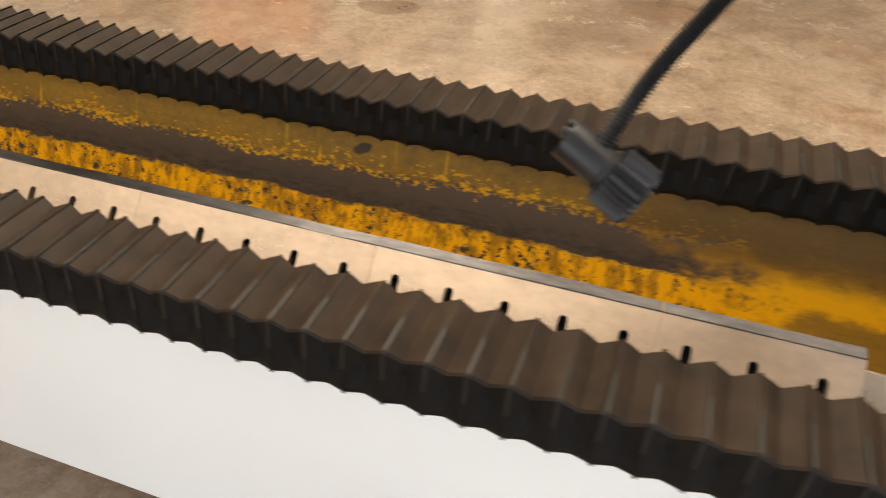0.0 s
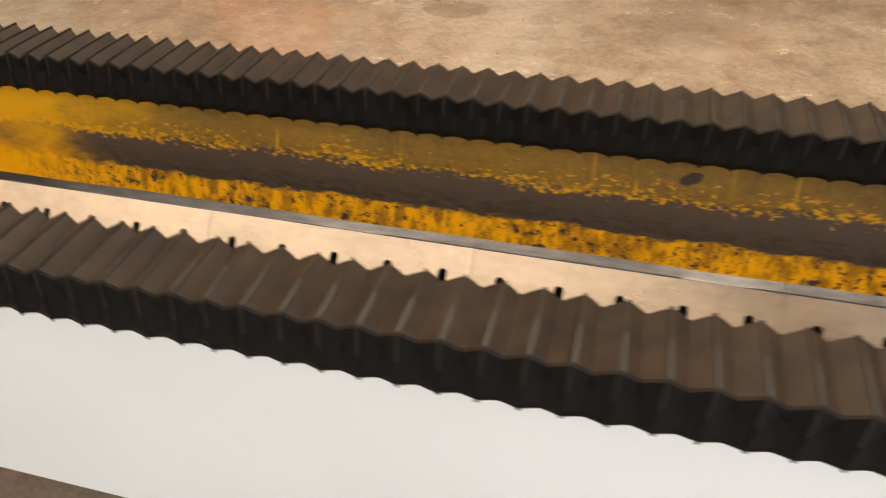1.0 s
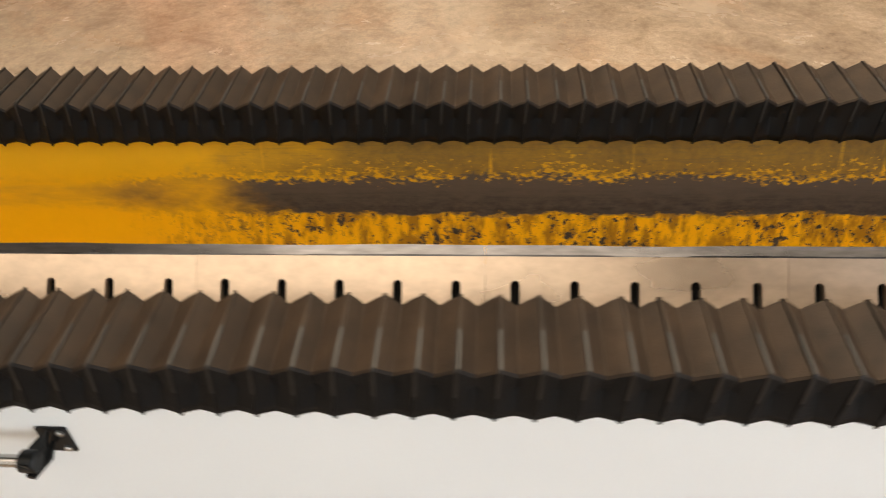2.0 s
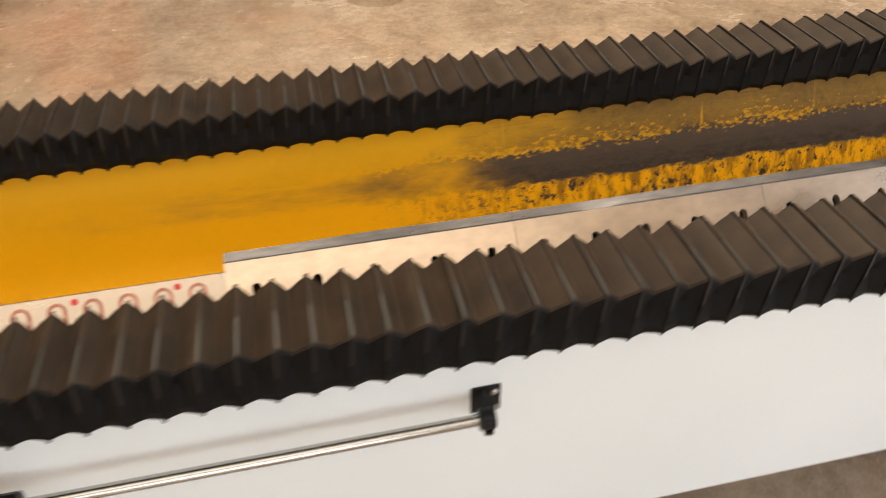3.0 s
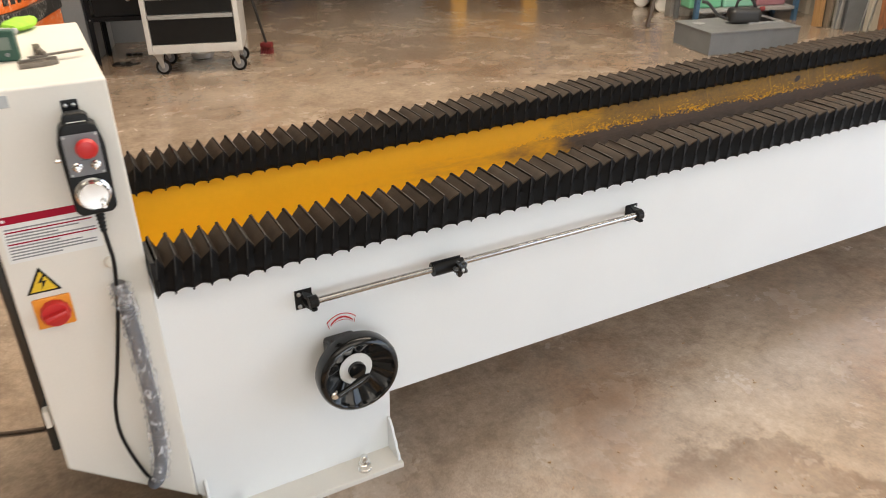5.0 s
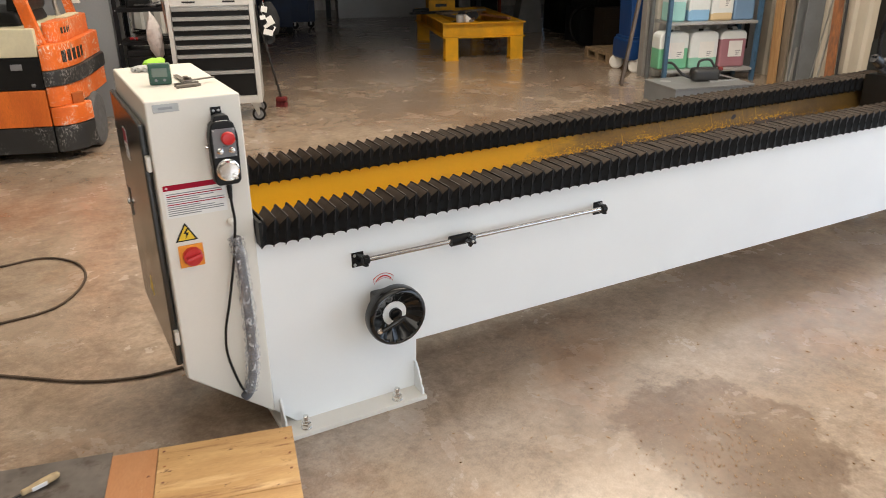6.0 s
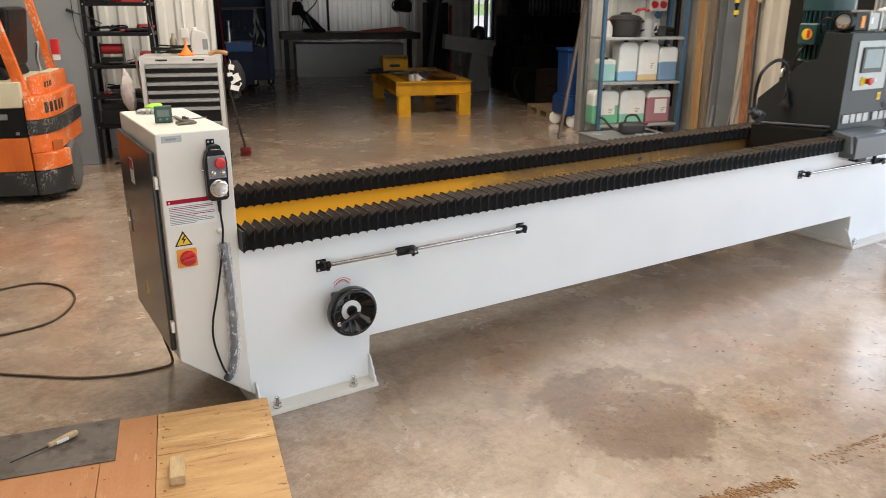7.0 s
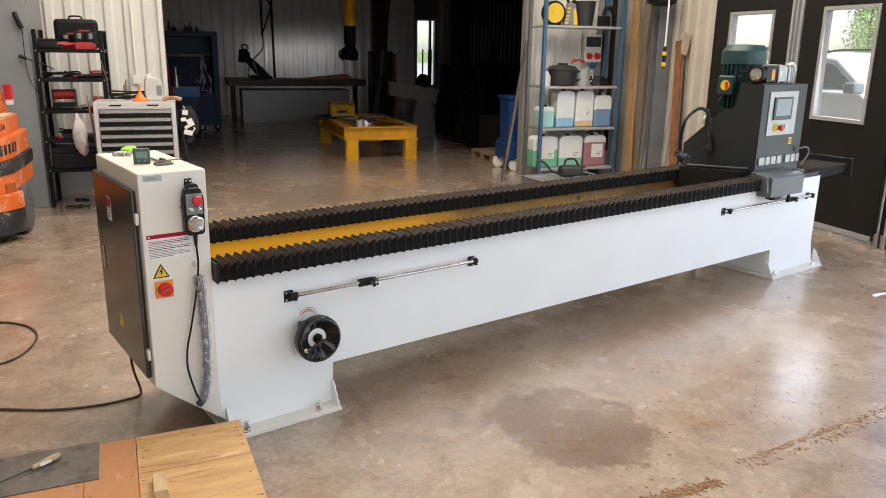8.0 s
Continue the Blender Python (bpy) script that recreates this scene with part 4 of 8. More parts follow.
lathe(bm, (0.10, FY, 0.80), (0, -1, 0), [(0.011, 0), (0.011, 0.014), (0.008, 0.018), (0.005, 0.022)], 14)
part("cable_gland", bm, CREAM, pend)

CLEAR = bpy.data.materials.new("clear_wrap_film")
CLEAR.use_nodes = True
cb = CLEAR.node_tree.nodes["Principled BSDF"]
cb.inputs["Base Color"].default_value = (0.9, 0.9, 0.92, 1)
cb.inputs["Roughness"].default_value = 0.18
cn, cl = CLEAR.node_tree.nodes, CLEAR.node_tree.links
ctc, cmp_, cno, cra, cbu = (cn.new("ShaderNode" + k) for k in ("TexCoord", "Mapping", "TexNoise", "MapRange", "Bump"))
cmp_.inputs["Scale"].default_value = (1.0, 1.0, 0.45)
cno.inputs["Scale"].default_value, cno.inputs["Detail"].default_value, cno.inputs["Distortion"].default_value = 55, 4, 1.2
cra.inputs["From Min"].default_value, cra.inputs["From Max"].default_value = 0.52, 0.74
cra.inputs["To Min"].default_value, cra.inputs["To Max"].default_value = 0.12, 0.70
cl.new(ctc.outputs["Object"], cmp_.inputs["Vector"])
cl.new(cmp_.outputs["Vector"], cno.inputs["Vector"])
cl.new(cno.outputs["Fac"], cra.inputs["Value"])
cl.new(cra.outputs["Result"], cb.inputs["Alpha"])
cbu.inputs["Strength"].default_value, cbu.inputs["Distance"].default_value = 0.8, 0.006
cl.new(cno.outputs["Fac"], cbu.inputs["Height"])
cl.new(cbu.outputs["Normal"], cb.inputs["Normal"])
PANE = bpy.data.materials.new("window_glass")
PANE.use_nodes = True
pb_ = PANE.node_tree.nodes["Principled BSDF"]
pb_.inputs["Base Color"].default_value = (0.8, 0.85, 0.85, 1)
pb_.inputs["Roughness"].default_value = 0.03
pb_.inputs["Alpha"].default_value = 0.07
cond = thing("spiral_conduit", pose(0, 0, 0), "ribbed grey cable conduit wrapped in clear plastic film", "conduit")
bm = bmn()
cpath = [(0.105, -0.028, 0.755), (0.109, -0.03, 0.71), (0.113, -0.032, 0.617), (0.115, -0.033, 0.489), (0.113, -0.033, 0.38), (0.108, -0.03, 0.29), (0.092, -0.026, 0.215), (0.075, -0.014, 0.185)]
tube(bm, cpath, 0.0145, 14, 22, 0.09)
part("hose", bm, mat("grey_conduit", (0.085, 0.082, 0.092), 0.4, amount=0.15, scale=30), cond, "dark grey ribbed hose", 60)
bm = bmn()
tube(bm, [(x, y, z) for x, y, z in cpath[:-1]], 0.021, 12, 14, 0.05)
rng = random.Random(5)
for v in bm.verts:
    v.co += Vector((rng.uniform(-1, 1), rng.uniform(-1, 0.4), rng.uniform(-1, 1))) * 0.0045
part("film_wrap", bm, CLEAR, cond, "crinkled clear plastic film", 20)

# things on the cabinet
GAUGE = mat("green_gauge_plastic", (0.02, 0.075, 0.05), 0.35, amount=0.1, scale=30, bump=0.0)
LCD = mat("lcd", (0.16, 0.2, 0.17), 0.25, amount=0.08, bump=0.0)
gauge = thing("angle_gauge", pose(0.0, 0.255, CZ, 0, 0, -12), "small green digital angle gauge with a grey display", "digital level")
bm = bmn()
box(bm, -0.032, 0.032, -0.013, 0.013, 0.0, 0.063, 0.004, 3)
part("case", bm, GAUGE, gauge)
bm = bmn()
box(bm, -0.022, 0.022, -0.0142, -0.0125, 0.024, 0.05, 0.001)
part("display", bm, LCD, gauge)
for x in (-0.012, 0.012):
    bm = bmn()
    lathe(bm, (x, -0.0125, 0.014), (0, -1, 0), [(0.0045, 0), (0.004, 0.0015)], 12)
    part("key", bm, GREYP, gauge)
WORN = mat("worn_tool_steel", (0.20, 0.17, 0.14), 0.38, 0.8, amount=0.3, scale=40, bump=0.02)
cal = thing("vernier_caliper", pose(0.068, 0.235, CZ, 0, 0, -88), "worn steel vernier caliper lying flat", "caliper")
bm = bmn()
box(bm, -0.13, 0.07, -0.007, 0.007, 0.004, 0.0085, 0.0008)
part("beam", bm, WORN, cal)
bm = bmn()
prism(bm, [(0.055, -0.008), (0.075, -0.045), (0.083, -0.045), (0.08, 0.012), (0.07, 0.03), (0.062, 0.012)], "z", 0.0, 0.009, 0.001)
part("fixed_jaw", bm, WORN, cal)
bm = bmn()
prism(bm, [(0.0, -0.010), (0.035, -0.010), (0.05, -0.045), (0.053, -0.045), (0.05, 0.012), (0.046, 0.03), (0.04, 0.012), (0.0, 0.012)], "z", 0.0, 0.0115, 0.001)
part("slide", bm, WORN, cal)
bm = bmn()
lathe(bm, (0.012, 0.0, 0.0115), (0, 0, 1), [(0.007, 0), (0.008, 0.004), (0.008, 0.010), (0.006, 0.012)], 14)
lathe(bm, (0.035, 0.006, 0.0115), (0, 0, 1), [(0.005, 0), (0.006, 0.004), (0.006, 0.009), (0.004, 0.011)], 14)
part("lock_screw", bm, WORN, cal)
bm = bmn()
box(bm, -0.055, 0.055, -0.006, 0.006, 0.0118, 0.0155, 0.0008, 2, Matrix.Translation((0.030, 0.030, 0)) @ Matrix.Rotation(radians(104), 4, "Z"))
part("cross_scale", bm, WORN, cal, "second steel scale clamped across")
HIVIS = mat("lime_glove_cloth", (0.32, 0.62, 0.04), 0.8, amount=0.15, scale=40, bump=0.05)
GLOVEG = mat("grey_glove_coating", (0.45, 0.45, 0.43), 0.7, amount=0.15, scale=40, bump=0.05)
glove = thing("work_glove", pose(0.035, 0.60, CZ, 0, 0, 58), "lime green work glove with grey coated fingers", "glove")
bm = bmn()
lathe(bm, (-0.05, 0, 0.014), (1, 0, 0.05), [(0.002, 0), (0.02, 0.006), (0.03, 0.03), (0.032, 0.06), (0.026, 0.085), (0.024, 0.1), (0.018, 0.104)], 14, lambda j, a: 1 + 0.12 * math.sin(3 * a + j))
for v in bm.verts:
    v.co.z = max(0.0006, 0.014 + (v.co.z - 0.014) * 0.5)
part("palm", bm, HIVIS, glove)
bm = bmn()
for i, a in enumerate((-0.5, -0.2, 0.1, 0.4)):
    tube(bm, [(-0.045, -0.018 + 0.012 * i, 0.009), (-0.075, -0.022 + 0.014 * i + a * 0.01, 0.011), (-0.10, -0.025 + 0.016 * i + a * 0.02, 0.0085)], 0.008, 8, 4)
part("fingers", bm, GLOVEG, glove, "grey coated glove fingers")

# ---- grinding head on its carriage ----
head = thing("grinding_head", pose(0, 0, 0), "slate grey grinding head with control panel on a carriage", "grinding head")
bm = bmn()
box(bm, 4.20, 4.86, 0.02, 0.70, 0.742, 0.80, 0.006)
box(bm, 4.14, 4.24, 0.03, 0.68, 0.785, 0.805, 0.003)
part("carriage", bm, HEADGREY, head, "grey carriage plate across the rails")
bm = bmn()
prism(bm, [(3.945, 0.510), (4.09, 0.086), (4.096, 0.086), (3.951, 0.510)], "z", 0.60, 0.83)
prism(bm, [(3.9515, 0.510), (4.0965, 0.086), (4.24, 0.086), (4.24, 0.510)], "z", 0.807, 0.829)
part("splash_guard", bm, BLACK, head, "black sheet-metal splash guard across the trough")
bm = bmn()
rod(bm, (3.99, 0.47, 0.842), (4.20, 0.10, 0.842), 0.011, 12)
part("coolant_pipe", bm, GREY_STEEL, head)
bm = bmn()
prism(bm, [(0.05, 0.80), (0.05, 1.445), (0.24, 1.445), (0.262, 1.29), (0.275, 1.272), (0.296, 1.26), (0.351, 1.25), (0.40, 1.215), (0.675, 0.975), (0.675, 0.80)], "x", 4.205, 4.79, 0.004)
part("housing", bm, HEADGREY, head, "slate grey wedge-shaped housing")
bm = bmn()
box(bm, 4.29, 4.665, 0.044, 0.051, 1.082, 1.396, 0.002)
cp = part("control_panel", bm, ALU, head, "light grey control panel")
bm = bmn()
box(bm, 4.345, 4.588, 0.034, 0.045, 1.192, 1.356, 0.004)
scn = part("touch_screen", bm, BLACKGLOSS, cp, "black framed touch screen")
bm = bmn()
box(bm, 4.368, 4.565, 0.0325, 0.0345, 1.222, 1.342, 0.001)
part("display", bm, DISPLAY, scn, "lit grey-blue display")
bm = bmn()
lathe(bm, (4.40, 0.044, 1.137), (0, -1, 0), [(0.03, 0), (0.03, 0.004), (0.015, 0.005)], 24)
part("stop_ring", bm, YELLOWP, cp)
bm = bmn()
lathe(bm, (4.44, 0.044, 1.137), (0, -1, 0), [(0.016, 0), (0.016, 0.02), (0.024, 0.024), (0.024, 0.034), (0.014, 0.04)], 20)
part("stop_button", bm, RED, cp)
bm = bmn()
lathe(bm, (4.53, 0.044, 1.142), (0, -1, 0), [(0.014, 0), (0.014, 0.006), (0.01, 0.012)], 16)
part("push_button", bm, PAPER, cp)
bm = bmn()
box(bm, 4.61, 4.655, 0.0482, 0.0502, 1.005, 1.055)
ce = part("yellow_sticker", bm, YELLOWP, head)
lettering(ce, "CE", 0.032, pose(4.632, 0.0474, 1.03, 90, 0, 0), BLACK, 0.0004)
xs = 4.235
for w, gap in ((0.075, 0.014), (0.055, 0.014), (0.065, 0.014), (0.06, 0.055), (0.065, 0.014), (0.055, 0.014), (0.045, 0)):
    bm = bmn()
    box(bm, xs, xs + w, 0.040, 0.051, 0.868, 0.928, 0.005, 3)
    part("raised_bar", bm, ALU, head, "polished raised metal bar")
    xs += w + gap
bm = bmn()
prism(bm, [(-0.11, 0.662), (-0.11, 0.795), (-0.092, 0.81), (0.048, 0.83), (0.048, 0.662)], "x", 4.185, 4.615, 0.004)
part("drive_box", bm, BOXGREY, head, "grey drive box hanging over the bed front")
bm = bmn()
prism(bm, [(-0.10, 0.70), (-0.085, 0.81), (0.04, 0.835), (0.04, 0.70)], "x", 4.15, 4.183, 0.003)
part("side_bracket", bm, BOXGREY, head)
bm = bmn()
rod(bm, (4.52, -0.06, 0.60), (4.52, -0.06, 0.663), 0.012, 14)
part("stop_pin", bm, BLACK, head)
bm = bmn()
box(bm, 4.25, 4.35, -0.10, -0.03, 0.635, 0.663, 0.006)
part("limit_switch", bm, BLACK, head)
bm = bmn()
tube(bm, [(4.80, 0.03, 0.84), (4.83, 0.0, 0.92), (4.80, -0.005, 0.975), (4.74, 0.02, 0.97), (4.72, 0.048, 0.95)], 0.006, 8)
part("cable", bm, GREYP, head)

# spindle motor
bm = bmn()
MX, MY = 4.55, 0.45
lathe(bm, (MX, MY, 1.15), (0, 0, 1), [(0.10, 0), (0.10, 0.08), (0.135, 0.09), (0.135, 0.43)], 36)
mo = part("motor", bm, MOTORGREEN, head, "dark green ribbed electric motor")
for i in range(26):
    a = 2 * math.pi * i / 26
    bm = bmn()
    box(bm, 0.13, 0.158, -0.004, 0.004, 1.25, 1.575, 0, 2, Matrix.Translation((MX, MY, 0)) @ Matrix.Rotation(a, 4, "Z"))
    part("cooling_fin", bm, MOTORGREEN, mo)
bm = bmn()
lathe(bm, (MX, MY, 1.575), (0, 0, 1), [(0.160, 0), (0.167, 0.004), (0.167, 0.095), (0.160, 0.108), (0.132, 0.145), (0.05, 0.15)], 12)
part("fan_cowl", bm, MOTORGREEN, mo)
bm = bmn()
box(bm, MX - 0.245, MX - 0.13, MY - 0.085, MY + 0.05, 1.355, 1.495, 0.012, 3)
tbx = part("terminal_box", bm, MOTORGREEN, mo)
bm = bmn()
lathe(bm, (MX - 0.245, MY - 0.02, 1.425), (-1, 0, 0), [(0.038, 0), (0.038, 0.003), (0.03, 0.004)], 20)
part("yellow_disc", bm, YELLOWP, tbx)
bm = bmn()
box(bm, MX - 0.253, MX - 0.2492, MY - 0.045, MY - 0.022, 1.40, 1.45, 0.002)
part("red_mark", bm, RED, tbx)
bm = bmn()
tube(bm, [(MX - 0.20, MY - 0.01, 1.35), (MX - 0.28, MY, 1.30), (MX - 0.31, MY + 0.02, 1.10), (MX - 0.30, MY + 0.04, 0.95)], 0.008, 8)
part("cable", bm, BLACK, mo)
bm = bmn()
tube(bm, [(4.235, 0.195, 1.515), (4.21, 0.24, 1.535), (4.24, 0.30, 1.50), (4.36, 0.36, 1.44), (4.44, 0.40, 1.43)], 0.007, 8)
part("cable", bm, BLACK, mo)

# feed motor lying on top
bm = bmn()
box(bm, 4.22, 4.50, 0.075, 0.245, 1.44, 1.455, 0.003)
fm = part("feed_motor", bm, BLACK, head, "black and silver feed motor lying on top")
bm = bmn()
lathe(bm, (4.27, 0.14, 1.515), (-1, -0.15, 0), [(0.05, 0), (0.058, 0.004), (0.06, 0.06), (0.056, 0.07), (0.047, 0.07), (0.046, 0.064)], 32)
part("motor_barrel", bm, BLACK, fm)
bm = bmn()
lathe(bm, (4.27, 0.14, 1.515), (-1, -0.15, 0), [(0.045, 0.05), (0.045, 0.066), (0.03, 0.07), (0.012, 0.07)], 28)
part("end_cap", bm, CHROME, fm, "bright steel end cap")
bm = bmn()
box(bm, 4.27, 4.41, 0.085, 0.20, 1.457, 1.572, 0.008)
part("gear_case", bm, BLACK, fm, "black motor case with an orange sticker")
bm = bmn()
box(bm, 4.335, 4.375, 0.083, 0.0852, 1.475, 1.55)
part("sticker", bm, ORANGEP, fm)
bm = bmn()
box(bm, 4.412, 4.428, 0.075, 0.21, 1.456, 1.585, 0.003)
part("flange", bm, ALU, fm)
bm = bmn()
box(bm, 4.43, 4.55, 0.088, 0.198, 1.462, 1.568, 0.006)
part("silver_case", bm, ALU, fm, "silver gear case")
bm = bmn()
box(bm, 4.455, 4.475, 0.086, 0.0885, 1.50, 1.54)
part("sticker", bm, PAPER, fm)
bm = bmn()
box(bm, 4.552, 4.572, 0.08, 0.205, 1.458, 1.58, 0.003)
for i in range(5):
    box(bm, 4.575 + 0.022 * i, 4.587 + 0.022 * i, 0.095, 0.19, 1.465, 1.56, 0.002)
box(bm, 4.572, 4.69, 0.105, 0.18, 1.475, 1.55, 0.002)
part("motor_body", bm, ALU, fm)
bm = bmn()
tube(bm, [(4.68, 0.15, 1.50), (4.73, 0.14, 1.52), (4.74, 0.14, 1.56), (4.70, 0.14, 1.59), (4.62, 0.14, 1.585)], 0.011, 8)
part("cable", bm, PAPER, fm, "pale grey motor cable")

# coolant tap and work lamp
bm = bmn()
tube(bm, [(4.30, 0.52, 1.16), (4.25, 0.51, 1.185), (4.20, 0.505, 1.185), (4.185, 0.50, 1.14)], 0.010, 10)
rod(bm, (4.235, 0.51, 1.185), (4.235, 0.51, 1.235), 0.009, 12)
part("coolant_tap", bm, STEEL, head, "chromed coolant tap")
bm = bmn()
box(bm, 4.19, 4.26, 0.504, 0.516, 1.233, 1.242, 0.003)
part("tap_lever", bm, STEEL, head)
LAMPM = mat("dark_blued_steel", (0.026, 0.027, 0.031), 0.34, 0.35, amount=0.25, scale=12, fine=160, bump=0.01)
lamp = thing("gooseneck_lamp", pose(0, 0, 0), "black gooseneck work lamp fixed to the grinding head", "work lamp")
bm = bmn()
lathe(bm, (4.185, 0.434, 1.045), (0, 0, -1), [(0.012, 0), (0.018, 0.012), (0.02, 0.05), (0.034, 0.07), (0.04, 0.09), (0.04, 0.1)], 24)
part("magnet_base", bm, BLACK, lamp)
bm = bmn()
gp = [(4.185, 0.434, 1.04), (4.16, 0.425, 1.10), (4.09, 0.39, 1.19), (3.99, 0.35, 1.247), (3.86, 0.31, 1.276), (3.72, 0.268, 1.262), (3.58, 0.222, 1.222), (3.515, 0.195, 1.175), (3.482, 0.179, 1.131), (3.447, 0.156, 1.077), (3.413, 0.126, 1.010)]
tube(bm, gp, 0.0098, 12, 34, 0.13)
part("gooseneck", bm, LAMPM, lamp, "dark ribbed flexible neck", 60)
ax = Vector((0.871, -0.14, -0.49)).normalized()
top = Vector((3.366, 0.126, 1.015)) + ax * 0.008
bm = bmn()
lathe(bm, top, ax, [(0.010, 0.0), (0.022, 0.0), (0.0235, 0.003), (0.0235, 0.052), (0.027, 0.054), (0.027, 0.058)], 28)
part("lamp_socket", bm, LAMPM, lamp)
# two clamping lugs with a screw at the closed end
side = ax.cross(Vector((0, 0, 1))).normalized()
over = side.cross(ax).normalized()
for s in (0.3, -0.9):
    bm = bmn()
    lathe(bm, top + (side * s + over * 0.5) * 0.016, -ax, [(0.006, -0.004), (0.006, 0.006), (0.0045, 0.008), (0.002, 0.008)], 12)
    part("clamp_screw", bm, LAMPM, lamp)
bm = bmn()
lathe(bm, top, ax, [(0.025, 0.0585), (0.033, 0.061), (0.0345, 0.100), (0.032, 0.105), (0.029, 0.102), (0.027, 0.09)], 64, lambda j, a: 1 + (0.06 * (1 if math.sin(26 * a) > 0 else -1) if j in (1, 2) else 0))
part("lamp_head", bm, LAMPM, lamp, "ribbed metal lamp head, switched off", 20)

# covered rail running out beyond the bed's end
ext = thing("rail_extension", pose(0, 0, 0), "black covered rail end sticking out past the bed", "rail cover")
bm = bmn()
prof = []
for i in range(17):
    x = 4.87 + i * 0.04
    prof += [(x, 0.772), (x + 0.017, 0.790), (x + 0.021, 0.790)]
prism(bm, prof + [(5.55, 0.772), (5.55, 0.72), (4.87, 0.70)], "y", 0.03, 0.345)
part("cover", bm, RUBBER, ext, "black pleated cover", 20)
bm = bmn()
box(bm, 5.551, 5.559, -0.01, 0.40, 0.69, 0.835, 0.002)
part("end_plate", bm, LAMPM, ext)

# ---- building shell ----
CORR = mat("white_sheet_metal", (0.66, 0.64, 0.59), 0.42, amount=0.08, scale=3, bump=0.006, fine=120)
PLAINGREY = mat("grey_wall_paint", (0.24, 0.245, 0.255), 0.55, amount=0.1, scale=2.5, bump=0.01)
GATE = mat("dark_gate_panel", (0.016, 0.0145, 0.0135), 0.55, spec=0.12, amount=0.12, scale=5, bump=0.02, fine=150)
FRAMEW = mat("pale_grey_frame", (0.30, 0.295, 0.28), 0.45, amount=0.1, scale=10, bump=0.01)
CEIL = mat("ceiling_sheet", (0.5, 0.49, 0.46), 0.6, amount=0.1, scale=2)
RACKB = mat("black_rack_paint", (0.010, 0.010, 0.011), 0.45, 0.0, spec=0.15, amount=0.2, scale=10, bump=0.01)
STEELGREY = mat("grey_steel_paint", (0.16, 0.17, 0.18), 0.5, amount=0.15, scale=6, bump=0.01)
GRASS = mat("lawn", (0.20, 0.26, 0.075), 0.9, amount=0.3, color2=(0.14, 0.19, 0.05), scale=1.2, fine=30, bump=0.1)
YARD = mat("pale_gravel_yard", (0.42, 0.40, 0.37), 0.9, amount=0.2, scale=0.8, fine=40, bump=0.08)


def corrugated(u0, u1, v, z0, z1, axis="u", pitch=0.20, depth=0.03, side=-1):
    """Trapezoid sheet standing on a line of constant v (axis u) or constant u (axis v)."""
    bm = bmn()
    prof, x = [], u0
    while x < u1 - 1e-6:
        for f, d in ((0.0, 0.0), (0.42, 0.0), (0.55, 1.0), (0.87, 1.0)):
            xx = x + pitch * f
            if xx < u1:
                prof.append((xx, v + side * depth * d))
        x += pitch
    prof.append((u1, v))
    prof += [(u1, v - side * 0.01), (u0, v - side * 0.01)]
    if axis == "u":
        prism(bm, prof, "z", z0, z1)
    else:
        prism(bm, [(b, a) for a, b in prof], "z", z0, z1)
    return bm


UE, VD, VS, UW, HZ = 5.94, 6.42, -9.0, -7.0, 5.0
ZG = -0.05
bm = bmn()
box(bm, -400, 400, -400, 400, ZG - 1, ZG)
solid("ground", bm, GRASS, None, "green lawn outside the workshop", "ground", kind="structure")
bm = bmn()
box(bm, UE + 0.2, UE + 16, -16, 22, ZG, ZG + 0.02)
# Added pale ground outside the back window, so the pane looks bright.
box(bm, -2, 30, 17.2, 90, ZG, ZG + 0.021)
solid("yard_pavement", bm, YARD, BLD, "pale gravel yard by the gates, plus added bright ground behind the back window", "yard", kind="structure")

# dividing wall: corrugated on the hall side, with a wide opening to the back room
bm = corrugated(UW, -0.14, VD, 0.28, HZ)
solid("wall_divider_west", bm, CORR, BLD, "white corrugated sheet-metal dividing wall", "wall", kind="structure")
bm = bmn()
box(bm, UW, -0.14, VD - 0.005, VD + 0.16, 0.0, 0.28)
box(bm, UW, -0.14, VD + 0.012, VD + 0.16, 0.28, HZ)
solid("wall_divider_plinth", bm, PLAINGREY, BLD, "grey concrete plinth under the sheet wall", "wall", kind="structure")
bm = bmn()
box(bm, -0.14, -0.09, VD - 0.05, VD + 0.2, 0, HZ, 0.004)
solid("trim_opening", bm, CORR, BLD, "white sheet-metal corner trim of the opening", "trim", kind="structure")
bm = corrugated(4.488, 5.5, VD, 0.0, HZ)
solid("wall_divider_east", bm, CORR, BLD, "white corrugated sheet-metal dividing wall", "wall", kind="structure")
bm = bmn()
box(bm, 4.488, UE + 0.2, VD + 0.012, VD + 0.16, 0, HZ)
solid("wall_divider_core", bm, PLAINGREY, BLD, "grey back of the dividing wall", "wall", kind="structure")
bm = bmn()
box(bm, 5.5, UE - 0.04, VD - 0.03, VD + 0.011, 0, HZ)
solid("wall_divider_corner", bm, PLAINGREY, BLD, "flat grey corner panel of the dividing wall", "wall", kind="structure")
for x in (5.595, 5.72):
    bm = bmn()
    rod(bm, (x, VD - 0.07, 0.3), (x, VD - 0.07, HZ), 0.032, 16)
    for z in (0.9, 2.1, 3.3):
        rod(bm, (x, VD - 0.07, z), (x, VD - 0.07, z + 0.05), 0.036, 16)
    solid("down_pipe", bm, BLACK, BLD, "black vertical pipe on the grey corner panel", "pipe", "black pipes")
bm = bmn()
box(bm, 4.42, 4.485, VD - 0.03, VD + 0.10, 0, HZ, 0.004)
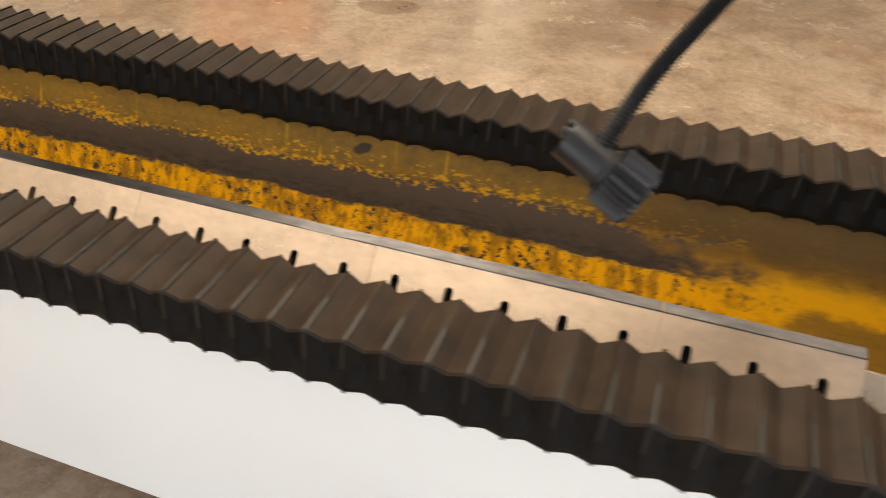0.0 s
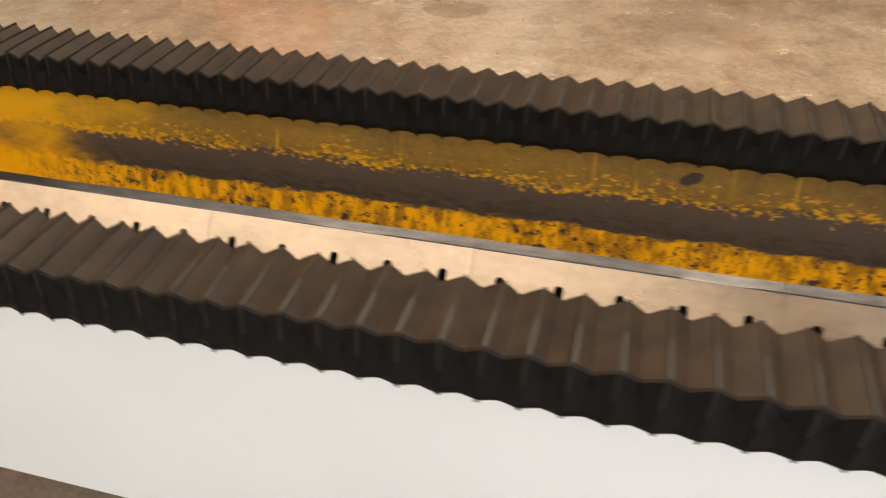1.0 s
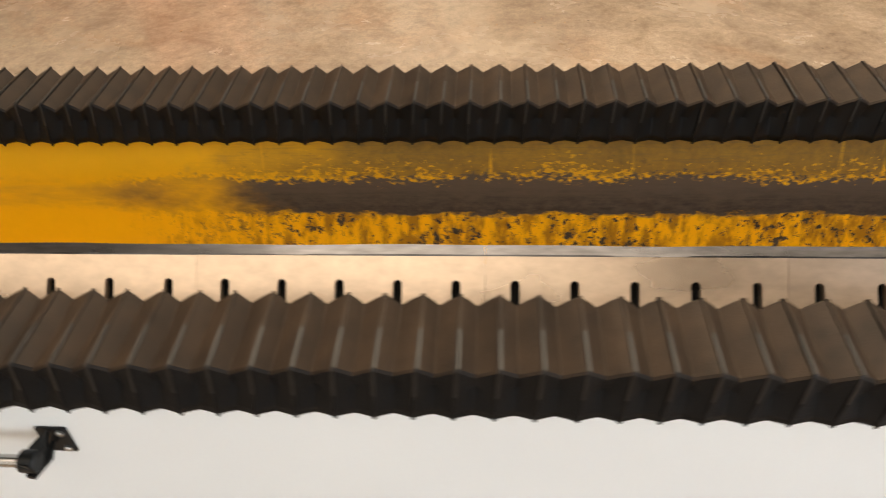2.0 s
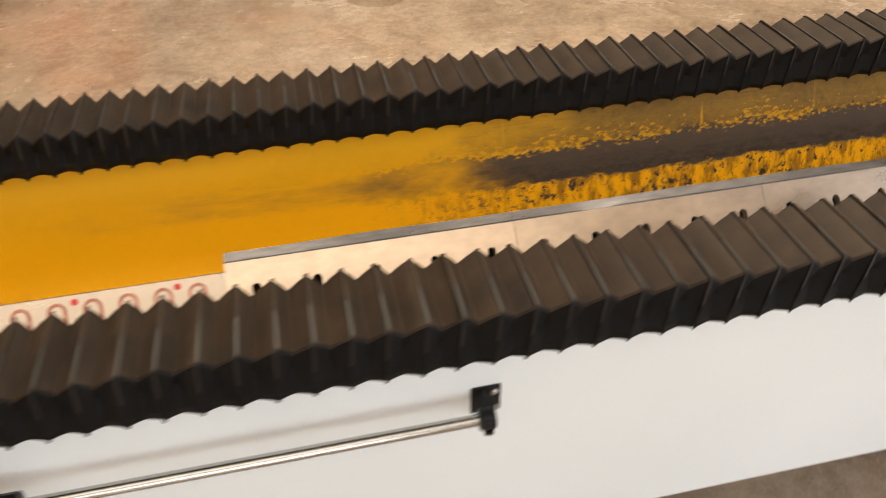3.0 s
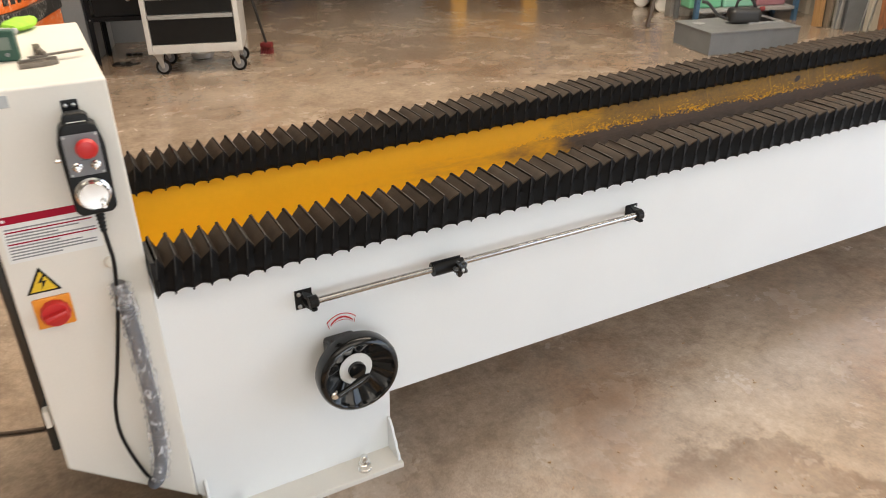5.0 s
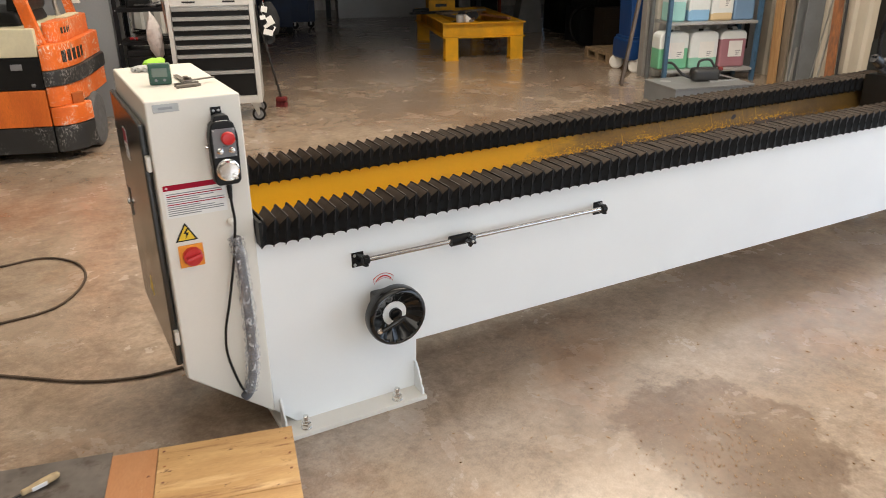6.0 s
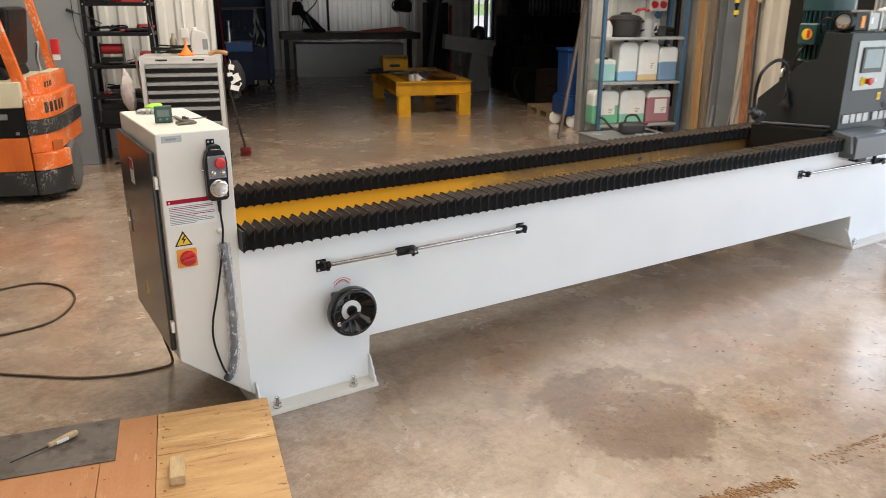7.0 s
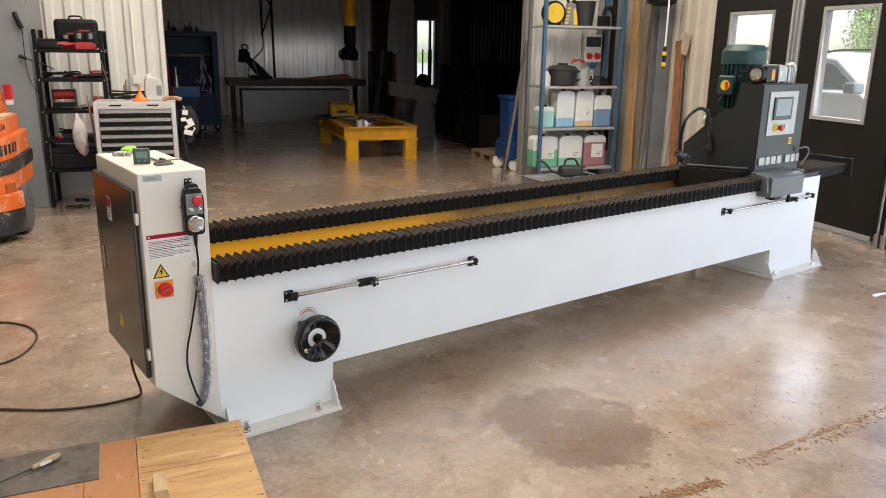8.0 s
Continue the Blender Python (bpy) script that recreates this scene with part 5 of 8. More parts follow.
solid("column_opening", bm, FRAMEW, BLD, "pale grey steel column at the opening", "column", kind="structure")
# Unseen lintel, set low to keep hall light out of the back room.
bm = bmn()
box(bm, -0.09, 4.42, VD, VD + 0.16, 2.32, HZ)
solid("wall_unseen_lintel", bm, CORR, BLD, "unseen wall above the opening, added to shade the back room", "wall", kind="structure")
bm = bmn()
box(bm, -2.75, -1.32, VD - 0.92, VD - 0.10, 0, HZ, 0.006)
solid("column_cladding", bm, PLAINGREY, BLD, "flat grey clad column beside the black shelf", "column", kind="structure")

# east wall with the folding gate; leaves with windows
LEAF = [(1.95, 3.115, 2.262, 2.832), (3.30, 4.46, 3.545, 4.165)]
GZ = 3.4
for i, (a, b, w0, w1) in enumerate(LEAF):
    leaf = thing("door_%d" % (i + 1), BLD, "dark brown gate leaf with a white-framed window", "gate", kind="structure")
    bm = bmn()
    for x0, x1, z0, z1 in ((a, w0 - 0.03, 0.03, GZ), (w1 + 0.03, b, 0.03, GZ), (w0 - 0.03, w1 + 0.03, 0.03, 1.055), (w0 - 0.03, w1 + 0.03, 2.095, GZ)):
        box(bm, UE - 0.03, UE + 0.03, x0, x1, z0, z1, 0.002)
    part("panel", bm, GATE, leaf)
    bm = bmn()
    f = 0.035
    for x0, x1, z0, z1 in ((w0 - f, w0, 1.05, 2.10), (w1, w1 + f, 1.05, 2.10), (w0, w1, 1.05, 1.085), (w0, w1, 2.065, 2.10)):
        box(bm, UE - 0.042, UE + 0.042, x0, x1, z0, z1, 0.003)
    wf = part("window_frame", bm, FRAMEW, leaf)
    bm = bmn()
    box(bm, UE - 0.006, UE + 0.006, w0, w1, 1.085, 2.065)
    pane = part("pane", bm, PANE, wf)
    pane.visible_shadow = False
    bm = bmn()
    box(bm, UE - 0.045, UE - 0.028, a + 0.01, b - 0.01, 0.02, 0.07, 0.004)
    part("bottom_seal", bm, FRAMEW, leaf, "pale grey bottom seal")
for v, w in ((3.13, 0.035), (3.20, 0.02), (3.25, 0.035)):
    bm = bmn()
    box(bm, UE - 0.035, UE + 0.02, v, v + w, 0.0, GZ, 0.004)
    solid("trim_gate_joint", bm, FRAMEW, BLD, "pale vertical joint strip between gate leaves", "trim", kind="structure")
for v in (1.80, 1.87):
    bm = bmn()
    rod(bm, (UE - 0.06, v, 0.0), (UE - 0.06, v, 2.4), 0.012, 12)
    box(bm, UE - 0.08, UE - 0.03, v - 0.025, v + 0.025, 0.0, 0.12, 0.006)
    box(bm, UE - 0.075, UE - 0.03, v - 0.02, v + 0.02, 1.3, 1.36, 0.004)
    solid("gate_bolt_rod", bm, STEEL, BLD, "steel bolt rod of the gate", "bolt", "gate bolts")
bm = bmn()
box(bm, UE - 0.05, UE + 0.05, 1.72, 1.93, 0, GZ, 0.004)
solid("gate_post", bm, GATE, BLD, "dark gate post", "post", kind="structure")
bm = bmn()
box(bm, UE, UE + 0.2, 4.47, VD + 0.16, 0, HZ)
box(bm, UE, UE + 0.2, VS, -4.6, 0, HZ)
box(bm, UE + 0.001, UE + 0.199, -4.6, 4.47, GZ, HZ)
solid("wall_east", bm, PLAINGREY, BLD, "grey east wall around the gates", "wall", kind="structure")
# Darker beige copy of the white sheet colour, standing in for weaker light.
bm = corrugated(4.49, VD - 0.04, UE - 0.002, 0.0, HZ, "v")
solid("wall_east_sheet", bm, mat("shaded_sheet_metal", (0.46, 0.42, 0.35), 0.45, amount=0.12, scale=3, bump=0.006, fine=120), BLD, "white corrugated sheet-metal wall beside the gate", "wall", kind="structure")
bm = bmn()
box(bm, UW - 0.2, UE + 0.2, VS - 0.2, VS, 0, HZ)
solid("wall_south", bm, CORR, BLD, "white south wall of the hall", "wall", kind="structure")
bm = bmn()
box(bm, UW - 0.2, UW, VS, 17.2, 0, HZ)
solid("wall_west", bm, CORR, BLD, "white west wall of the hall", "wall", kind="structure")

# back room
BE, BN = 6.9, 16.6
W0, W1, WZ0, WZ1 = 5.92, 6.47, 0.70, 2.42
bm = corrugated(UW, W0 - 0.04, BN, 0.0, HZ, pitch=0.24)
solid("wall_back", bm, CORR, BLD, "white corrugated back wall", "wall", kind="structure")
bm = corrugated(W1 + 0.04, BE - 0.04, BN, 0.0, HZ, pitch=0.24)
solid("wall_back_sheet", bm, CORR, BLD, "white corrugated back wall beside the window", "wall", kind="structure")
bm = bmn()
for a, b, z0, z1 in ((UW, W0, 0, HZ), (W1, BE, 0, HZ), (W0, W1, 0, WZ0), (W0, W1, WZ1, HZ)):
    box(bm, a, b, BN + 0.012, BN + 0.2, z0, z1)
solid("wall_back_core", bm, PLAINGREY, BLD, "outer back wall", "wall", kind="structure")
bm = bmn()
box(bm, 5.30, 5.72, 11.9, 12.1, 0, HZ, 0.006)
solid("column_back", bm, RACKB, BLD, "dark steel column in the back room", "column", kind="structure")
# Near-black colour stands in for the shade on this wall.
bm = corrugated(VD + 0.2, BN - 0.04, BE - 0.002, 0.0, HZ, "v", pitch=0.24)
solid("wall_back_side", bm, GATE, BLD, "corrugated side wall of the back room, shade put into its colour", "wall", kind="structure")
bm = bmn()
box(bm, BE, BE + 0.2, VD + 0.16, BN + 0.2, 0, HZ)
solid("wall_back_east", bm, PLAINGREY, BLD, "dark grey side wall of the back room", "wall", kind="structure")
bm = bmn()
box(bm, UE + 0.2, BE, VD, VD + 0.16, 0, HZ)
solid("wall_back_return", bm, PLAINGREY, BLD, "grey return wall of the back room", "wall", kind="structure")
win = thing("window_1", BLD, "narrow tall bright window in the back wall", "window", kind="structure")
bm = bmn()
for a, b, z0, z1 in ((W0, W0 + 0.04, WZ0, WZ1), (W1 - 0.04, W1, WZ0, WZ1), (W0 + 0.04, W1 - 0.04, WZ0, WZ0 + 0.04), (W0 + 0.04, W1 - 0.04, WZ1 - 0.04, WZ1)):
    box(bm, a, b, BN - 0.03, BN + 0.1, z0, z1)
part("window_frame", bm, CORR, win)
bm = bmn()
box(bm, W1 - 0.17, W1 - 0.12, BN - 0.02, BN + 0.09, WZ0 + 0.04, WZ1 - 0.04, 0.004)
part("mullion", bm, GATE, win, "dark window mullion")
bm = bmn()
box(bm, W0 + 0.04, W1 - 0.04, BN + 0.05, BN + 0.06, WZ0 + 0.04, WZ1 - 0.04)
part("pane", bm, PANE, win).visible_shadow = False
bm = bmn()
box(bm, UW - 0.2, BE + 0.2, VS - 0.2, BN + 0.2, HZ, HZ + 0.15)
solid("ceiling", bm, CEIL, BLD, "pale sheet ceiling of the hall", "ceiling", kind="structure")

# ---- outside: car and trees ----
CARW = mat("white_car_paint", (0.72, 0.73, 0.74), 0.25, amount=0.03, coat=0.5, bump=0.0)
# Blue-grey base colour stands in for sky reflected in the glass.
CARGLASS = mat("sky_tinted_glass", (0.15, 0.19, 0.21), 0.06, amount=0.1, bump=0.0)
car = thing("parked_car", BLD @ pose(8.65, 4.95, ZG + 0.02, 0, 0, 90), "white parked car seen through the gate window", "car")
bm = bmn()
prism(bm, [(-2.3, 0.35), (-2.35, 0.65), (-2.2, 0.95), (-1.1, 1.15), (-0.9, 1.27), (2.0, 1.28), (2.2, 1.1), (2.25, 0.5), (2.2, 0.3)], "y", -0.88, 0.88, 0.06, 3)
part("body", bm, CARW, car)
bm = bmn()
prism(bm, [(-1.1, 1.16), (-0.42, 1.66), (0.2, 1.73), (1.5, 1.71), (2.05, 1.3), (2.05, 1.2)], "y", -0.80, 0.80, 0.06, 3)
part("roof", bm, CARW, car)
for y in (-0.80, 0.80):
    bm = bmn()
    prism(bm, [(-0.80, 1.29), (-0.36, 1.58), (0.2, 1.64), (1.35, 1.63), (1.65, 1.31)], "y", y - 0.012, y + 0.012)
    part("side_window", bm, CARGLASS, car)
    bm = bmn()
    box(bm, -0.97, -0.78, y * 1.2 - 0.09, y * 1.2 + 0.09, 1.24, 1.38, 0.04, 3)
    part("mirror", bm, CARGLASS, car)
    bm = bmn()
    tube(bm, [(-0.2, y * 0.9, 1.72), (0.0, y * 0.9, 1.76), (1.0, y * 0.9, 1.765), (1.3, y * 0.9, 1.72)], 0.018, 8, 4)
    part("roof_rail", bm, BLACK, car)
for x in (-1.4, 1.4):
    for y in (-0.8, 0.8):
        bm = bmn()
        lathe(bm, (x, y - 0.1, 0.32), (0, 1, 0), [(0.2, 0), (0.3, 0.01), (0.32, 0.04), (0.32, 0.16), (0.3, 0.19), (0.2, 0.2)], 28)
        wh = part("wheel", bm, RUBBER, car)
        bm = bmn()
        lathe(bm, (x, y - 0.108, 0.32), (0, 1, 0), [(0.17, 0), (0.2, 0.008), (0.2, 0.208), (0.17, 0.216)], 20)
        part("rim", bm, ALU, wh)
LEAFM = mat("foliage", (0.40, 0.50, 0.20), 0.7, amount=0.2, color2=(0.28, 0.38, 0.12), scale=2, fine=20)
BARK = mat("bark", (0.12, 0.09, 0.065), 0.9, amount=0.3, scale=12, bump=0.1)


def tree(m, h, seed):
    rng = random.Random(seed)
    t = thing("tree", m, "leafy green tree behind the yard", "tree", "trees behind the yard")
    bm = bmn()
    tube(bm, [(0, 0, 0), (0.05, 0.03, h * 0.25), (-0.04, 0.02, h * 0.55), (0.05, 0, h * 0.85)], 0.16, 8, 4)
    for k in range(5):
        a = rng.uniform(0, 6.28)
        z = h * rng.uniform(0.3, 0.6)
        tube(bm, [(0, 0, z), (math.cos(a) * h * 0.12, math.sin(a) * h * 0.12, z + h * 0.12), (math.cos(a) * h * 0.25, math.sin(a) * h * 0.25, z + h * 0.2)], 0.05, 6, 3)
    part("trunk", bm, BARK, t)
    vs, fs = [], []
    for k in range(2600):
        a, q = rng.uniform(0, 6.283), rng.random() ** 0.5
        zz = rng.uniform(0.10, 1.0)
        rad = h * 0.36 * math.sin(math.pi * min(1, (zz - 0.02) / 1.0)) * q * (0.8 + 0.3 * math.sin(3 * a + 7 * zz))
        c = Vector((math.cos(a) * rad, math.sin(a) * rad, zz * h))
        d1 = Vector((rng.gauss(0, 1), rng.gauss(0, 1), rng.gauss(0, 1))).normalized() * rng.uniform(0.12, 0.26)
        d2 = Vector((rng.gauss(0, 1), rng.gauss(0, 1), rng.gauss(0, 1))).normalized() * rng.uniform(0.08, 0.18)
        b0 = len(vs)
        vs += [c - d1, c + d2, c + d1, c - d2]
        fs.append((b0, b0 + 1, b0 + 2, b0 + 3))
    me = bpy.data.meshes.new("crown")
    me.from_pydata(vs, [], fs)
    me.materials.append(LEAFM)
    ob = new("crown", me)
    ob.parent = t
    tagged(ob, kind="stuff")
    return t


for i, (u, v, h) in enumerate(((66, 53, 9.0), (72, 60, 9.5), (80, 71, 10.0), (84, 70, 11.0), (96, 85, 12.0), (104, 92, 13.0))):
    tree(BLD @ pose(u, v, ZG), h, 10 + i)

# ---- hall: workshop furniture ----
TBGREY = mat("silver_cabinet_paint", (0.60, 0.59, 0.57), 0.45, 0.2, amount=0.08, scale=8, bump=0.01)
tb = thing("tool_cabinet", BLD @ pose(-0.38, 4.97, 0), "grey roller tool cabinet with black drawers", "tool cabinet")
GRIPM = mat("dull_aluminium_grip", (0.27, 0.265, 0.255), 0.5, 0.3, amount=0.12, scale=14)
TW, TD = 0.375, 0.48
bm = bmn()
for x0, x1, y0, y1, z0, z1 in ((-TW, -TW + 0.04, 0, TD, 0.176, 1.11), (TW - 0.04, TW, 0, TD, 0.176, 1.11), (-TW + 0.04, TW - 0.04, 0, TD, 0.176, 0.245), (-TW + 0.04, TW - 0.04, 0.0, TD, 1.042, 1.11), (-TW + 0.04, TW - 0.04, 0.02, TD, 0.245, 1.042)):
    box(bm, x0, x1, y0, y1, z0, z1, 0.004)
part("carcass", bm, TBGREY, tb, "silver grey carcass")
zs = [0.956, 0.875, 0.794, 0.714, 0.633, 0.484]
zl = 1.037
for z in zs + [0.25]:
    bm = bmn()
    box(bm, -TW + 0.045, TW - 0.045, 0.004, 0.022, z, zl - 0.006, 0.003)
    dr = part("drawer", bm, BLACK, tb, "black drawer front")
    bm = bmn()
    prism(bm, [(-0.012, zl - 0.004), (-0.017, zl - 0.034), (0.004, zl - 0.037), (0.004, zl - 0.004)], "x", -TW + 0.045, TW - 0.045, 0.002)
    part("grip_rail", bm, GRIPM, dr, "dull aluminium grip rail")
    zl = z
for x in (-0.17, 0.17):
    bm = bmn()
    box(bm, x - 0.06, x + 0.05, -0.0015, 0.0, 1.07, 1.085)
    part("name_plate", bm, BLACK, tb)
for x in (-TW + 0.07, TW - 0.07):
    for y in (0.06, TD - 0.06):
        bm = bmn()
        box(bm, x - 0.04, x + 0.04, y - 0.035, y + 0.035, 0.160, 0.176, 0.003)
        for q in (-0.026, 0.020):
            prism(bm, [(x - 0.03, 0.160), (x + 0.03, 0.160), (x + 0.035, 0.06), (x + 0.015, 0.05)], "y", y + q, y + q + 0.006, 0.001)
        ca = part("caster", bm, STEEL, tb)
        bm = bmn()
        lathe(bm, (x + 0.022, y - 0.018, 0.062), (0, 1, 0), [(0.045, 0), (0.058, 0.004), (0.062, 0.010), (0.062, 0.026), (0.058, 0.032), (0.045, 0.036)], 28)
        part("tyre", bm, RUBBER, ca)
        bm = bmn()
        lathe(bm, (x + 0.022, y - 0.021, 0.062), (0, 1, 0), [(0.012, 0), (0.040, 0.002), (0.044, 0.004), (0.044, 0.038), (0.012, 0.042)], 18)
        part("rim", bm, GREYP, ca)

PLASTICW = mat("milky_plastic", (0.72, 0.70, 0.66), 0.4, amount=0.04, scale=10, bump=0.0)
MILKT = mat("dull_milky_plastic", (0.50, 0.49, 0.47), 0.45, amount=0.08, scale=9, bump=0.0)
ORANGE = mat("orange_plastic", (0.80, 0.20, 0.02), 0.4, amount=0.08, scale=12, bump=0.0)
bt = thing("canister", BLD @ pose(-0.20, 5.22, 1.11, 0, 0, 6), "milky white plastic canister on the tool cabinet", "canister")
bm = bmn()
prism(bm, [(-0.085, 0.0), (0.085, 0.0), (0.09, 0.03), (0.085, 0.16), (0.055, 0.215), (-0.03, 0.24), (-0.075, 0.225), (-0.09, 0.16), (-0.09, 0.03)], "y", -0.055, 0.055, 0.018, 3)
part("body", bm, MILKT, bt)
bm = bmn()
lathe(bm, (-0.045, 0, 0.232), (0, 0, 1), [(0.024, 0), (0.024, 0.026), (0.02, 0.03)], 20)
part("cap", bm, PLASTICW, bt)
bm = bmn()
box(bm, 0.02, 0.07, -0.0575, -0.056, 0.05, 0.15)
part("paper_label", bm, GREYP, bt)
bm = bmn()
lathe(bm, (0, 0, 0), (0, 0, 1), [(0.075, 0), (0.077, 0.012), (0.05, 0.03), (0.02, 0.075), (0.012, 0.09), (0.007, 0.16)], 26)
solid("funnel", bm, ORANGE, BLD @ pose(-0.33, 5.10, 1.11), "orange plastic funnel standing upside down", "funnel")
bm = bmn()
cp_ = []
for i in range(60):
    a = i * 0.36
    cp_.append((0.17 * math.cos(a) + 0.02 * math.sin(2.3 * a), 0.09 * math.sin(a), 0.012 + 0.0012 * i + 0.008 * math.sin(1.7 * a) ** 2))
tube(bm, cp_, 0.008, 6, 2)
solid("cable_heap", bm, BLACK, BLD @ pose(-0.45, 5.2, 1.11), "coiled black cable lying on the tool cabinet", "cable")
bm = bmn()
lathe(bm, (0, 0, 0), (0, 0, 1), [(0.032, 0), (0.034, 0.004), (0.034, 0.13), (0.02, 0.16), (0.012, 0.18), (0.012, 0.2)], 20)
solid("spray_can", bm, mat("olive_can", (0.3, 0.27, 0.2), 0.35, 0.3, amount=0.1), BLD @ pose(-0.46, 5.36, 1.11), "metal spray can on the tool cabinet", "spray can")
bm = bmn()
tube(bm, [(0, 0, 0.01), (0.06, 0.01, 0.028), (0.13, -0.01, 0.03), (0.18, 0.0, 0.015)], 0.02, 10, 4)
solid("wooden_handle_tool", bm, mat("varnished_beech", (0.42, 0.22, 0.09), 0.45, amount=0.2, scale=18, stretch=(1, 4, 4)), BLD @ pose(-0.12, 5.03, 1.115, 0, 0, -10), "brown wooden tool handle on the cabinet edge", "hand tool")
# things hanging on the cabinet's side
gl = thing("hanging_gloves", BLD @ pose(0.053, 5.1, 0.10), "dark work gloves hung on the cabinet side with paper tags", "gloves")
GLOVEB = mat("dark_glove_cloth", (0.022, 0.022, 0.024), 0.8, amount=0.4, scale=14, spec=0.2)
rng = random.Random(9)
for pts in ([(0, 0, 0.93), (0.035, -0.02, 0.86), (0.06, -0.03, 0.74), (0.05, -0.02, 0.60)], [(0.02, 0.08, 0.92), (0.05, 0.10, 0.80), (0.05, 0.10, 0.66)]):
    bm = bmn()
    tube(bm, pts, 0.042, 10, 4)
    for v in bm.verts:
        v.co += Vector((rng.uniform(-1, 1), rng.uniform(-1, 1), rng.uniform(-1, 1))) * 0.013
        v.co.x = max(v.co.x, -0.055)
    part("glove", bm, GLOVEB, gl, "", 20)
bm = bmn()
lathe(bm, (0.06, 0.02, 0.66), (0.02, 0, 1), [(0.02, 0), (0.075, 0.02), (0.10, 0.08), (0.095, 0.16), (0.06, 0.23), (0.025, 0.29)], 18)
for v in bm.verts:
    v.co += Vector((rng.uniform(-1, 1), rng.uniform(-1, 1), rng.uniform(-1, 1))) * 0.009
    v.co.x = max(v.co.x, -0.055)
part("pouch", bm, GLOVEB, gl, "crumpled black pouch", 40)
for x, y, z, w, h, a in ((0.03, -0.075, 0.90, 0.055, 0.05, 12), (0.075, -0.08, 0.80, 0.06, 0.075, -24), (0.05, -0.085, 0.70, 0.085, 0.05, 15), (0.012, -0.08, 0.83, 0.05, 0.035, -8), (0.085, -0.07, 0.73, 0.05, 0.06, 35), (0.045, -0.09, 0.76, 0.06, 0.03, -30)):
    bm = bmn()
    box(bm, -w / 2, w / 2, -0.0015, 0.0015, -h / 2, h / 2, 0.0006, 1, Matrix.Translation((x, y, z)) @ Matrix.Rotation(radians(a), 4, "Y"))
    part("paper_tag", bm, PAPER, gl, "white paper tag")
    bm = bmn()
    rod(bm, (x, y + 0.002, z + h * 0.3), (x - 0.01, y + 0.05, z + 0.07), 0.002, 6)
    part("strap", bm, PAPER, gl)
br = thing("broom", BLD @ pose(0.15, 5.62, 0, 0, 0, -20), "push broom with a dark stick and red brush head", "broom")
REDB = mat("dusty_dark_red_plastic", (0.16, 0.012, 0.012), 0.6, amount=0.2, scale=20)
bm = bmn()
rod(bm, (0.0, 0.0, 0.09), (-0.03, -0.38, 1.02), 0.012, 12)
part("stick", bm, GREY_STEEL, br)
bm = bmn()
box(bm, -0.05, 0.06, -0.04, 0.03, 0.05, 0.10, 0.015)
part("head", bm, REDB, br, "dark red plastic brush head")
bm = bmn()
for i in range(7):
    for j in range(3):
        rod(bm, (-0.045 + i * 0.016, -0.03 + j * 0.022, 0.0), (-0.043 + i * 0.016, -0.03 + j * 0.022, 0.052), 0.007, 6, 0.005)
tagged(part("bristles", bm, REDB, br), kind="stuff")

bm = bmn()
lathe(bm, (0, 0, 0), (0, 0, 1), [(0.06, 0), (0.085, 0.004), (0.10, 0.05), (0.104, 0.05), (0.09, 0.002)], 24)
solid("plastic_dish", bm, PLASTICW, BLD @ pose(-0.42, 5.60, 0.0), "shallow white plastic dish on the floor", "dish")
bm = bmn()
tube(bm, [(0.06 * math.cos(0.9 * i) + 0.01 * i - 0.06, 0.035 * math.sin(0.9 * i), 0.012 + 0.004 * (i % 3)) for i in range(16)], 0.009, 6, 3)
solid("cable_scrap", bm, BLACK, BLD @ pose(-1.07, 5.42, 0), "short black cable scrap on the floor", "cable")

# black open shelf with power tools
rk = thing("black_shelf_unit", BLD @ pose(-1.295, 5.47, 0), "black steel shelf unit holding red power tools", "shelf")
RW, RD = 0.64, 0.42
for x in (0, RW):
    for y in (0, RD):
        bm = bmn()
        sx, sy = (1 if x == 0 else -1), (1 if y == 0 else -1)
        prism(bm, [(x, y), (x + 0.04 * sx, y), (x + 0.04 * sx, y + 0.004 * sy), (x + 0.004 * sx, y + 0.004 * sy), (x + 0.004 * sx, y + 0.04 * sy), (x, y + 0.04 * sy)], "z", 0, 1.785)
        part("post", bm, RACKB, rk)
SH = (0.40, 0.70, 1.00, 1.315, 1.60)
for z in SH:
    bm = bmn()
    box(bm, 0.005, RW - 0.005, 0.005, RD - 0.005, z - 0.035, z, 0.003)
    part("shelf", bm, RACKB, rk)
    for x in (0.02, RW - 0.02):
        bm = bmn()
        lathe(bm, (x, 0.004, z - 0.018), (0, -1, 0), [(0.007, 0), (0.007, 0.004), (0.004, 0.006)], 8)
        part("rivet", bm, STEEL, rk)


def at_rack(x, y, z, rz=0.0):
    return BLD @ pose(-1.295 + 0.91 * x, 5.47 + y, z, 0, 0, rz)


REDT = mat("red_tool_plastic", (0.40, 0.018, 0.02), 0.42, amount=0.12, scale=20, bump=0.01)


